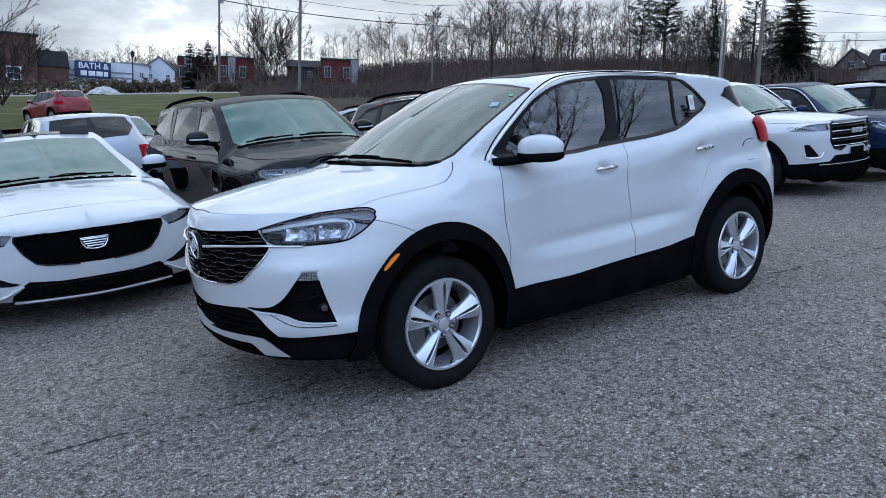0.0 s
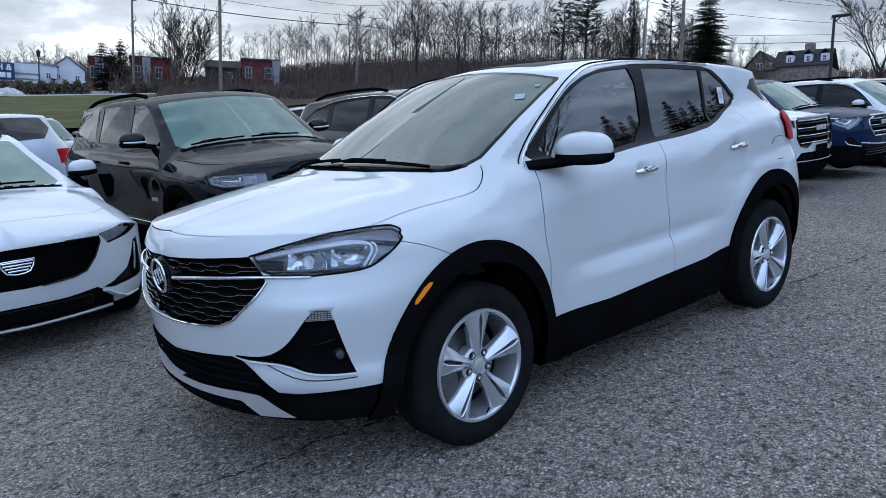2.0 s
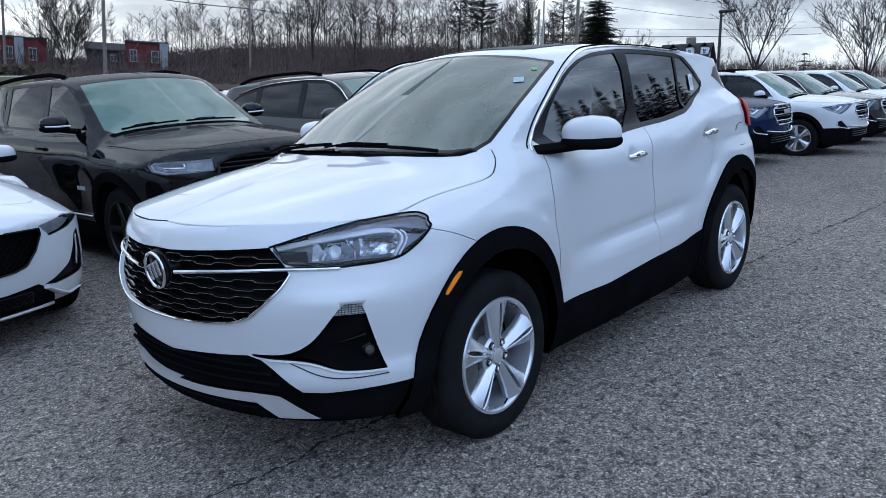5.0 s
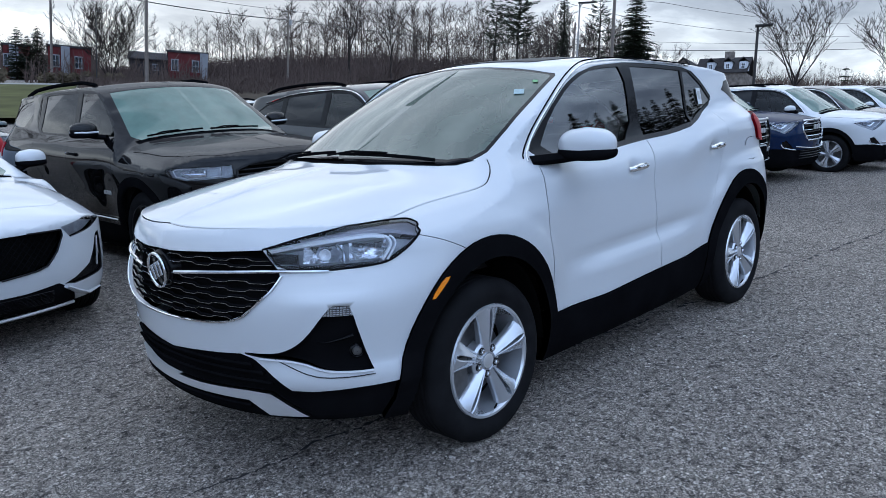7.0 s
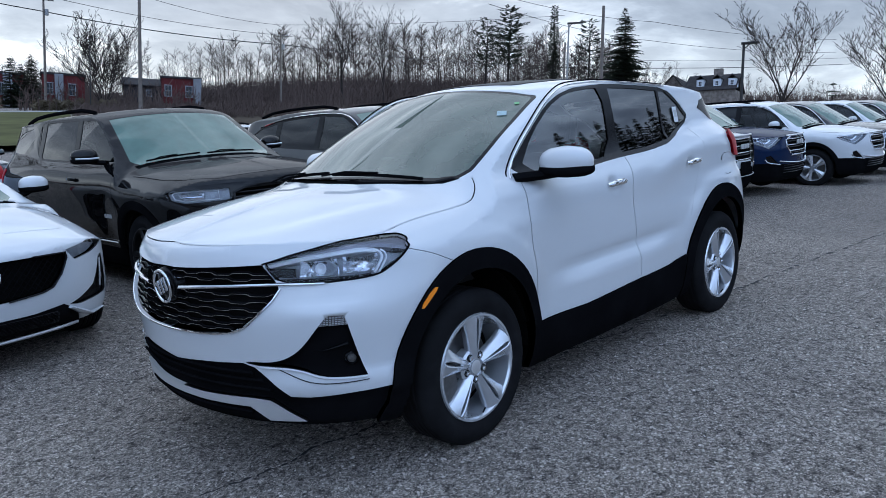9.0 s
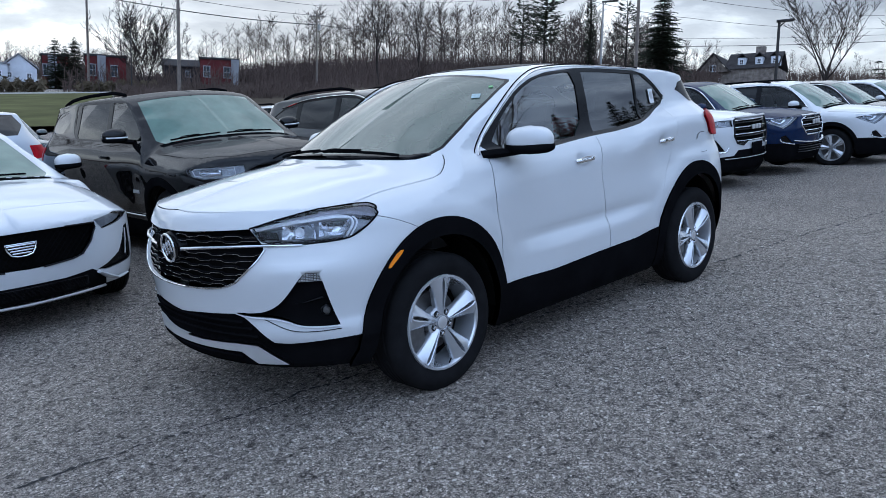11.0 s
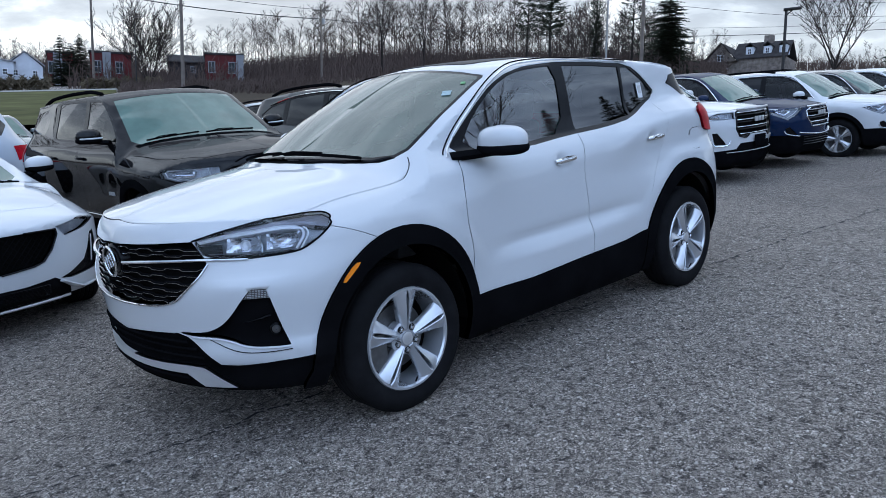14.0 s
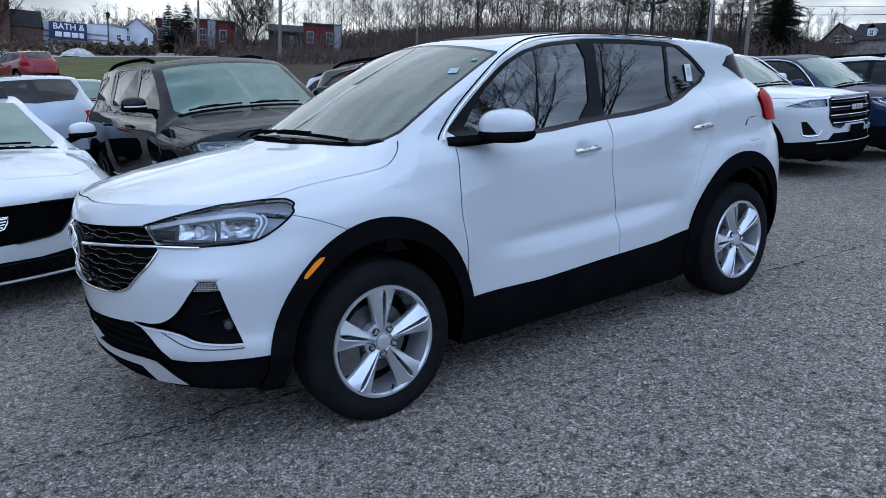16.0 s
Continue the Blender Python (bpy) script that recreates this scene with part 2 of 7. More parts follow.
CAR_GLASS = glass("parked_car_glass", (0.30, 0.34, 0.33), ior=1.5)
CAR_TINT = glass("parked_car_privacy_glass", (0.04, 0.04, 0.045), ior=1.5)
# teal haze colour stands in for the overhead sky mirrored in parked windscreens
SKY_HAZE_GLASS = glass("sky_haze_glass", (0.3, 0.36, 0.33), ior=1.5, haze=0.85, haze_color=(0.125, 0.205, 0.165))
STICKER = surface("pale_blue_sticker", (0.34, 0.44, 0.45), 0.5, vary=0.2, scale=60)
GREEN_STICKER = surface("green_sticker", (0.20, 0.42, 0.18), 0.5, vary=0.2, scale=60)
PAPER = surface("sticker_paper", (0.7, 0.72, 0.72), 0.6, vary=0.1, scale=40)
ASPHALT = asphalt_material()
CRACK = surface("crack_shadow", (0.022, 0.021, 0.021), 0.95, vary=0.3, scale=40)
# ---------------------------------------------------------------- small mesh tools
def link_mesh(name, verts, faces, material, parent=None, label="", smooth_shade=True, normals=None, kind=""):
    me = bpy.data.meshes.new(name)
    me.from_pydata([tuple(p) for p in verts], [], [tuple(f) for f in faces])
    me.materials.append(material)
    if smooth_shade:
        me.shade_smooth()
    if normals is not None:
        me.normals_split_custom_set_from_vertices([tuple(n) for n in normals])
    ob = new(name, me)
    ob.parent = parent
    return tagged(ob, label, kind=kind)


def part(name, bm, material, parent, label="", smooth_angle=40):
    me = bpy.data.meshes.new(name)
    bm.normal_update()
    for f in bm.faces:
        f.smooth = True
    for e in bm.edges:
        e.smooth = len(e.link_faces) == 2 and e.calc_face_angle(0) < radians(smooth_angle)
    bm.to_mesh(me)
    bm.free()
    me.materials.append(material)
    ob = new(name, me)
    ob.parent = parent
    return tagged(ob, label)


def thing(name, label, category, m, group=""):
    ob = new(name)
    ob.empty_display_size = 0.2
    ob.matrix_world = m
    return tagged(ob, label, category, group)


def box(bm, size, m=Matrix(), bevel=0.0, taper=(1, 1)):
    """A box with its middle at m; taper scales its top in x and y."""
    r = bmesh.ops.create_cube(bm, size=1.0)
    vs = r["verts"]
    for v in vs:
        k = taper if v.co.z > 0 else (1, 1)
        v.co = Vector((v.co.x * size[0] * k[0], v.co.y * size[1] * k[1], v.co.z * size[2]))
    if bevel:
        es = list({e for v in vs for e in v.link_edges})
        g = bmesh.ops.bevel(bm, geom=es, offset=bevel, segments=2, affect="EDGES", profile=0.6)
        vs = list({v for f in g["faces"] for v in f.verts} | {v for v in vs if v.is_valid})
    bmesh.ops.transform(bm, matrix=m, verts=vs)
    return vs


def lathe(bm, profile, n=48, m=Matrix(), closed=False):
    """A ring surface about the local y axis from (radius, y) pairs."""
    rings = []
    for r, y in profile:
        rings.append([bm.verts.new(m @ Vector((r * math.cos(2 * math.pi * i / n), y, r * math.sin(2 * math.pi * i / n)))) for i in range(n)])
    pairs = list(zip(rings, rings[1:])) + ([(rings[-1], rings[0])] if closed else [])
    for a, b in pairs:
        for i in range(n):
            bm.faces.new((a[i], a[(i + 1) % n], b[(i + 1) % n], b[i]))
    return rings


def tube(bm, pts, radius, n=6, squash=1.0, cap=True):
    """A tube through points; radius is a number or a function of 0..1."""
    pts = [Vector(p) for p in pts]
    rings, side = [], None
    for i, p in enumerate(pts):
        d = (pts[min(i + 1, len(pts) - 1)] - pts[max(i - 1, 0)]).normalized()
        if side is None:
            side = d.cross(Vector((0, 0, 1)) if abs(d.z) < 0.9 else Vector((1, 0, 0))).normalized()
        side = (side - d * side.dot(d)).normalized()
        up = side.cross(d)
        r = radius(i / (len(pts) - 1)) if callable(radius) else radius
        rings.append([bm.verts.new(p + side * (math.cos(2 * math.pi * k / n) * r) + up * (math.sin(2 * math.pi * k / n) * r * squash)) for k in range(n)])
    for a, b in zip(rings, rings[1:]):
        for k in range(n):
            bm.faces.new((a[k], a[(k + 1) % n], b[(k + 1) % n], b[k]))
    if cap:
        bm.faces.new(rings[0][::-1])
        bm.faces.new(rings[-1])


# ---------------------------------------------------------------- car body kit
def lerp_curve(pts):
    """Smooth monotone curve through (a, b) pairs."""
    xs = [p[0] for p in pts]
    ys = [p[1] for p in pts]
    n = len(xs)
    d = [(ys[i + 1] - ys[i]) / (xs[i + 1] - xs[i]) for i in range(n - 1)]
    m = [d[0]] + [0.0 if d[i - 1] * d[i] <= 0 else 2 * d[i - 1] * d[i] / (d[i - 1] + d[i]) for i in range(1, n - 1)] + [d[-1]]

    def f(x):
        if x <= xs[0]:
            return ys[0] + m[0] * (x - xs[0])
        if x >= xs[-1]:
            return ys[-1] + m[-1] * (x - xs[-1])
        i = 0
        while x > xs[i + 1]:
            i += 1
        h = xs[i + 1] - xs[i]
        t = (x - xs[i]) / h
        return (ys[i] * (1 + 2 * t) * (1 - t) ** 2 + m[i] * h * t * (1 - t) ** 2 + ys[i + 1] * t * t * (3 - 2 * t) + m[i + 1] * h * t * t * (t - 1))
    return f


def smooth(a, b, x):
    t = min(1.0, max(0.0, (x - a) / (b - a)))
    return t * t * (3 - 2 * t)


class Shape:
    """Half a car body: the side, wrapped from the middle of the nose to the middle of the tail, and the top.
    x runs back from the front axle, v out from the middle, z up."""

    def __init__(self, nose, tail, width, flare, top, base, front_q, sweep, crown, edge, crease=None, ridge=None, belt_rise=0.0, xf=-0.15, xr=2.6, arc=1.25):
        self.nose, self.tail, self.wide, self.flare = lerp_curve(nose), lerp_curve(tail), lerp_curve(width), lerp_curve(flare)
        self.top, self.base, self.q = lerp_curve(top), base, lerp_curve(front_q)
        self.sweep, self.crown, self.edge = lerp_curve(sweep), lerp_curve(crown), lerp_curve(edge)
        self.crease, self.ridge, self.belt_rise = crease, ridge, belt_rise
        self.xf, self.xr, self.arc = xf, xr, arc
        self.end = 2 * arc + xr - xf

    def half(self, x, z):
        b = self.base
        zz = z - self.belt_rise * smooth(1.1, 3.1, x) * smooth(0.6, 1.1, z)
        w = self.wide(zz) - 0.05 * smooth(b - 0.6, b + 0.95, x) * smooth(1.0, 1.3, z)
        g = math.exp(-(x / 0.52) ** 4) + math.exp(-((x - b) / 0.55) ** 4)
        w += self.flare(z) * g
        if self.crease:
            w += self.crease(x, z)
        return max(w, 0.3)

    def side(self, a, z):
        """x, v at the wrapped length a and the height z."""
        if a < self.arc:
            p = a / self.arc * math.pi / 2
            n = self.nose(z)
            out = self.ridge(a / self.arc, z) if self.ridge else 0.0
            return n + (self.xf - n) * (1 - max(math.cos(p), 0) ** (2 / self.q(z))) - out * math.cos(p), self.half(self.xf, z) * math.sin(p) + out * math.sin(p)
        if a <= self.arc + self.xr - self.xf:
            x = self.xf + a - self.arc
            return x, self.half(x, z)
        p = (self.end - a) / self.arc * math.pi / 2
        t = self.tail(z)
        return t - (t - self.xr) * (1 - max(math.cos(p), 0) ** (2 / 3.4)), self.half(self.xr, z) * max(math.sin(p), 0) ** 0.8

    def at_x(self, x, z):
        """The wrapped length at x."""
        if x >= self.xr:
            t = self.tail(z)
            c = min(1.0, max(0.0, 1 - (t - x) / (t - self.xr))) ** 1.7
            return self.end - self.arc * math.acos(min(1.0, c)) * 2 / math.pi
        if x >= self.xf:
            return self.arc + x - self.xf
        n = self.nose(z)
        c = min(1.0, max(0.0, 1 - (x - n) / (self.xf - n))) ** (self.q(z) / 2)
        return self.arc * math.acos(c) * 2 / math.pi

    def at_v(self, v, z):
        """The wrapped length at the front at v."""
        return self.arc * math.asin(min(1.0, v / self.half(self.xf, z))) * 2 / math.pi

    def roof(self, x, v):
        e = self.edge(x)
        return self.top(x - self.sweep(x) * v * v) - self.crown(x) * v * v - e * (v / 0.7) ** 8


def bump(x, z, x0, z0, dx, dz):
    return math.exp(-((x - x0) / dx) ** 2 - ((z - z0) / dz) ** 2)


BELT_LINE = lerp_curve([(1.6, 1.0), (1.78, 1.05), (2.02, 1.13), (2.39, 1.185), (2.86, 1.215), (3.2, 1.22)])
DOOR_LINE = lerp_curve([(0.5, 0.65), (0.9, 0.657), (1.4, 0.667), (1.9, 0.681), (2.2, 0.70)])


def hero_crease(x, z):
    """A shoulder rising to the tail lamp, a step low on the doors and cups behind the handles."""
    d = z - BELT_LINE(x)
    c = 0.020 * smooth(1.65, 2.05, x) * (1 - smooth(2.75, 2.95, x)) * math.exp(-(d / (0.09 if d < 0 else 0.045)) ** 2)
    d = z - DOOR_LINE(x)
    on = smooth(0.5, 1.0, x) * (1 - smooth(1.7, 2.15, x))
    c += on * (0.030 * (1 - smooth(-0.10, 0.004, d)) - 0.009 * math.exp(-(max(d, -0.5) / 0.035) ** 2))
    c -= 0.010 * bump(x, z, 1.9, 0.92, 0.8, 0.1)
    for axle in (0.0, 2.595):
        c += 0.010 * (1 - smooth(0.575, 0.66, math.hypot(x - axle, z - 0.345))) * smooth(0.5, 0.7, z)
    return c - 0.024 * bump(x, z, 1.275, 1.033, 0.055, 0.036) - 0.024 * bump(x, z, 2.205, 1.073, 0.055, 0.036)


def hero_ridge(t, z):
    """A soft ledge over the corner lamps."""
    blade = 0.016 * (1 - smooth(0.452, 0.525, z)) * smooth(0.37, 0.42, z) * smooth(0.34, 0.44, t) * (1 - smooth(0.80, 0.95, t))
    return blade + 0.020 * smooth(0.722, 0.74, z) * (1 - smooth(0.745, 0.80, z)) * smooth(0.42, 0.55, t) * (1 - smooth(0.60, 0.78, t))


HERO = Shape(
    nose=[(0.2, -0.83), (0.3, -0.925), (0.4, -0.93), (0.55, -0.95), (0.7, -0.965), (0.85, -0.965), (0.95, -0.945), (1.02, -0.90), (1.1, -0.82), (1.3, -0.6)],
    tail=[(0.2, 3.25), (0.35, 3.36), (0.6, 3.41), (0.85, 3.40), (1.05, 3.36), (1.25, 3.24), (1.45, 3.05), (1.6, 2.93)],
    width=[(0.18, 0.80), (0.3, 0.845), (0.45, 0.862), (0.6, 0.862), (0.75, 0.864), (0.9, 0.866), (0.99, 0.86), (1.06, 0.842), (1.12, 0.80), (1.18, 0.742), (1.4, 0.692), (1.55, 0.65), (1.62, 0.60), (1.68, 0.5)],
    flare=[(0.2, 0.02), (0.5, 0.045), (0.75, 0.046), (0.92, 0.03), (1.02, 0.004), (1.1, 0.0), (1.7, 0.0)],
    top=[(-0.99, 0.90), (-0.95, 0.965), (-0.88, 1.01), (-0.7, 1.055), (-0.35, 1.113), (-0.08, 1.148), (0.0, 1.172), (0.45, 1.405), (0.8, 1.562), (0.92, 1.600), (1.12, 1.629), (1.6, 1.646), (2.1, 1.638), (2.55, 1.605), (2.8, 1.572), (2.88, 1.548), (2.94, 1.49), (3.25, 1.21), (3.36, 1.0)],
    base=2.595,
    front_q=[(0.2, 3.0), (0.7, 3.0), (0.88, 2.1), (1.1, 2.0)],
    sweep=[(-1, 0.26), (1.1, 0.30), (1.7, 0.0), (3.4, 0.0)],
    crown=[(-1, 0.07), (0.1, 0.08), (1.0, 0.12), (1.8, 0.12), (3.0, 0.12)],
    edge=[(-1, 0.012), (0.2, 0.015), (0.5, 0.01), (1.0, 0.02), (3.0, 0.02)],
    crease=hero_crease, ridge=hero_ridge, belt_rise=0.17)


def poly_inside(poly, pts):
    """Which of the points lie inside the polygon."""
    p = np.asarray(pts)
    q = np.asarray(poly)
    inside = np.zeros(len(p), bool)
    x, y = p[:, 0], p[:, 1]
    j = len(q) - 1
    for i in range(len(q)):
        xi, yi, xj, yj = q[i][0], q[i][1], q[j][0], q[j][1]
        if yi != yj:
            inside ^= ((yi > y) != (yj > y)) & (x < (xj - xi) * (y - yi) / (yj - yi) + xi)
        j = i
    return inside


def dense(poly, step=0.04, closed=True):
    """The polygon with its long sides divided."""
    out = []
    n = len(poly)
    for i in range(n if closed else n - 1):
        a, b = poly[i], poly[(i + 1) % n]
        k = max(1, int(math.dist(a, b) / step))
        out += [(a[0] + (b[0] - a[0]) * j / k, a[1] + (b[1] - a[1]) * j / k) for j in range(k)]
    return out if closed else out + [poly[-1]]


def rounded(poly, times=2):
    """Corners cut to curves."""
    for _ in range(times):
        out = []
        for i in range(len(poly)):
            a, b = poly[i], poly[(i + 1) % len(poly)]
            out += [(a[0] * 0.78 + b[0] * 0.22, a[1] * 0.78 + b[1] * 0.22), (a[0] * 0.22 + b[0] * 0.78, a[1] * 0.22 + b[1] * 0.78)]
        poly = out
    return poly


def spline(pts, n=6):
    """An open smooth line through points of any dimension."""
    out = []
    for i in range(len(pts) - 1):
        p0, p1, p2, p3 = pts[max(i - 1, 0)], pts[i], pts[i + 1], pts[min(i + 2, len(pts) - 1)]
        for k in range(n):
            t = k / n
            out.append(tuple(0.5 * (2 * b + (c - a) * t + (2 * a - 5 * b + 4 * c - d) * t * t + (3 * b - a - 3 * c + d) * t ** 3) for a, b, c, d in zip(p0, p1, p2, p3)))
    return out + [tuple(pts[-1])]


def strip(line, width):
    """A narrow polygon along a line."""
    left, right = [], []
    for i, p in enumerate(line):
        a, b = line[max(i - 1, 0)], line[min(i + 1, len(line) - 1)]
        d = math.hypot(b[0] - a[0], b[1] - a[1]) or 1
        nx, ny = -(b[1] - a[1]) / d * width / 2, (b[0] - a[0]) / d * width / 2
        left.append((p[0] + nx, p[1] + ny))
        right.append((p[0] - nx, p[1] - ny))
    return left + right[::-1]


def circle(cx, cz, r, a0=0, a1=360, n=40):
    return [(cx + r * math.cos(radians(a0 + (a1 - a0) * i / n)), cz + r * math.sin(radians(a0 + (a1 - a0) * i / n))) for i in range(n + (a1 - a0 < 360))]


class Body:
    """Cuts the two surfaces of a Shape into panels."""

    def __init__(self, shape, bottom, step):
        self.s, self.step = shape, step
        n = int(shape.end / step)
        self.rim = []
        for i in range(n + 1):
            a = shape.end * i / n
            z = 0.6

            def over(z):
                x, v = shape.side(a, z)
                return z - shape.roof(x, v)
            while z < 2.2 and over(z) < 0:
                z += 0.02
            lo, hi = z - 0.02, z
            for _ in range(18):
                mid = (lo + hi) / 2
                lo, hi = (mid, hi) if over(mid) < 0 else (lo, mid)
            self.rim.append((a, hi))
        self.bottom = bottom
        low = [(shape.end * i / n, bottom(shape.side(shape.end * i / n, 0.3)[0])) for i in range(n + 1)]
        self.side_outline = low + self.rim[::-1]
        self.edge = [shape.side(a, z) for a, z in self.rim]
        self.top_outline = [(x, max(v, 0)) for x, v in self.edge]
        self.rim_keys = {(round(a, 4), round(z, 4)) for a, z in self.rim}
        self.edge_keys = {(round(x, 4), round(v, 4)): p for (x, v), p in zip(self.top_outline, self.rim)}

    def side_point(self, a, z):
        x, v = self.s.side(a, z)
        return Vector((x, v, z))

    def side_normal(self, a, z, h=0.004):
        a = min(max(a, h), self.s.end - h)
        n = (self.side_point(a + h, z) - self.side_point(a - h, z)).cross(self.side_point(a, z + h) - self.side_point(a, z - h))
        n.normalize()
        return -n if n.dot(self.side_point(a, z) - Vector((1.2, 0, z))) < 0 else n

    def top_point(self, x, v):
        return Vector((x, v, self.s.roof(x, abs(v))))

    def top_normal(self, x, v, h=0.004):
        n = (self.top_point(x + h, v) - self.top_point(x - h, v)).cross(self.top_point(x, v + h) - self.top_point(x, v - h))
        n.normalize()
        return -n if n.z < 0 else n

    def cut(self, which, regions):
        """regions: (name, polygon) in order of precedence; what is left is 'rest'. Returns name -> (points in the plane, triangles)."""
        outline = self.side_outline if which == "side" else self.top_outline
        st = self.step
        pts, edges = [], []

        def add(poly):
            k = len(pts)
            pts.extend(Vector(p) for p in poly)
            edges.extend((k + i, k + (i + 1) % len(poly)) for i in range(len(poly)))
        add(outline)
        for _, poly in regions:
            add(dense(poly, st))
        o = np.asarray(outline)
        x0, y0 = o.min(0)
        x1, y1 = o.max(0)
        g = [(x0 + (i + 0.5 * (j % 2)) * st, y0 + j * st) for j in range(1, int((y1 - y0) / st) + 1) for i in range(1, int((x1 - x0) / st) + 1)]
        g = [p for p, k in zip(g, poly_inside(outline, g)) if k]
        pts.extend(Vector(p) for p in g)
        vs, _, fs, *_ = delaunay_2d_cdt(pts, edges, [], 0, 1e-5)
        v2 = np.array([(v.x, v.y) for v in vs])
        tri = np.array([f for f in fs if len(f) == 3])
        mid = v2[tri].mean(1)
        left = poly_inside(outline, mid)
        out = {}
        for name, poly in regions:
            hit = left & poly_inside(poly, mid)
            left &= ~hit
            if name != "hole":
                out.setdefault(name, []).append(tri[hit])
        out.setdefault("rest", []).append(tri[left])
        return {k: (v2, np.concatenate(t)) for k, t in out.items()}

    def sheet(self, which, piece, offset=0.0, lip=0.012, sides=(-1,), keep=None):
        """Vertices, faces and normals of a piece, raised by offset, with its border turned in by lip; sides: -1 left, 1 right."""
        v2, tri = piece
        if keep is not None and len(tri):
            tri = tri[[bool(keep(*m)) for m in v2[tri].mean(1)]]
        used, inv = np.unique(tri, return_inverse=True)
        tri = inv.reshape(-1, 3)
        pos, nor = [], []
        for p, q in v2[used]:
            if which == "side":
                a, b = self.side_point(p, q), self.side_normal(p, q)
                if (round(p, 4), round(q, 4)) in self.rim_keys:
                    b = (b + self.top_normal(a.x, a.y)).normalized()
            else:
                a, b = self.top_point(p, q), self.top_normal(p, q)
                k = self.edge_keys.get((round(p, 4), round(q, 4)))
                if k:
                    b = (b + self.side_normal(*k)).normalized()
            pos.append(a + b * offset)
            nor.append(b)
        count = {}
        for t in tri:
            for i in range(3):
                e = (int(t[i]), int(t[(i + 1) % 3]))
                count[tuple(sorted(e))] = None if tuple(sorted(e)) in count else e
        verts, faces, normals = [], [], []
        for s in sides:
            k = len(verts)
            flip = Vector((1, s, 1))
            verts += [p * flip for p in pos]
            normals += [n * flip for n in nor]
            for t in tri:
                a, b, c = (int(i) for i in t)
                n = (pos[b] - pos[a]).cross(pos[c] - pos[a])
                turn = (n.dot(nor[a]) < 0) != (s < 0)
                faces.append((k + a, k + c, k + b) if turn else (k + a, k + b, k + c))
            if lip:
                rimv = {}
                for e in count.values():
                    if e is None:
                        continue
                    if len(sides) == 2 and pos[e[0]].y < 0.002 and pos[e[1]].y < 0.002:
                        continue
                    for i in e:
                        if i not in rimv:
                            rimv[i] = (len(verts), len(verts) + 1)
                            verts += [pos[i] * flip, (pos[i] - nor[i] * lip) * flip]
                            normals += [nor[i] * flip] * 2
                    a, b = rimv[e[0]], rimv[e[1]]
                    faces.append((a[0], b[0], b[1], a[1]))
        return verts, faces, normals

    def panel(self, name, which, piece, material, parent, label="", offset=0.0, lip=0.012, sides=(-1,), keep=None, flat=False):
        """One panel as a part; flat: evenly bowed like a pane of glass."""
        v, f, n = self.sheet(which, piece, offset, lip, sides, keep)
        if flat and f:
            p = np.array([tuple(q) for q in v])
            mid, mean = p.mean(0), np.array([tuple(q) for q in n]).mean(0)
            mean /= np.linalg.norm(mean)
            fit = np.linalg.lstsq(np.c_[np.ones(len(p)), p[:, 0] - mid[0], p[:, 2] - mid[2], (p[:, 0] - mid[0]) ** 2, (p[:, 2] - mid[2]) ** 2], p[:, 1], rcond=None)[0]
            n = []
            side = math.copysign(1.0, mean[1])
            for q in p:
                dx, dz = q[0] - mid[0], q[2] - mid[2]
                m = Vector((-(fit[1] - side * 0.10 * dx), 1.0, -(fit[2] - side * 0.5 * dz))).normalized()
                n.append(m if m.y * mean[1] > 0 else -m)
        if f:
            return link_mesh(name, v, f, material, parent, label, normals=n)

    def pieces(self, name, which, piece, material, parent, label="", lip=0.012, keep=None):
        """Like panel, but every separate patch becomes a part of its own."""
        v2, tri = piece
        tri = tri[[bool(keep(*m)) for m in v2[tri].mean(1)]] if keep else tri
        owner = {}

        def find(i):
            while owner.setdefault(i, i) != i:
                i = owner[i]
            return i
        for a, b, c in tri.tolist():
            owner[find(a)] = find(b)
            owner[find(b)] = find(c)
        groups = {}
        for k, t in enumerate(tri.tolist()):
            groups.setdefault(find(t[0]), []).append(k)
        for g in groups.values():
            p = v2[tri[g]]
            e, f = p[:, 1] - p[:, 0], p[:, 2] - p[:, 0]
            if abs(e[:, 0] * f[:, 1] - e[:, 1] * f[:, 0]).sum() < 0.002:
                continue
            middle = which == "top" and p[:, :, 1].min() < 0.002
            for sides in ([(-1, 1)] if middle else [(-1,), (1,)]):
                self.panel(name, which, (v2, tri[g]), material, parent, label, 0.0, lip, sides)

    def xz(self, pts):
        return [(self.s.at_x(x, z), z) for x, z in pts]

    def vz(self, pts):
        return [(self.s.at_v(v, z), z) for v, z in pts]

    def side_line(self, pts, offset, s=-1):
        """Places a little off the side surface for (a, z) pairs."""
        return [(self.side_point(a, z) + self.side_normal(a, z) * offset) * Vector((1, s, 1)) for a, z in pts]


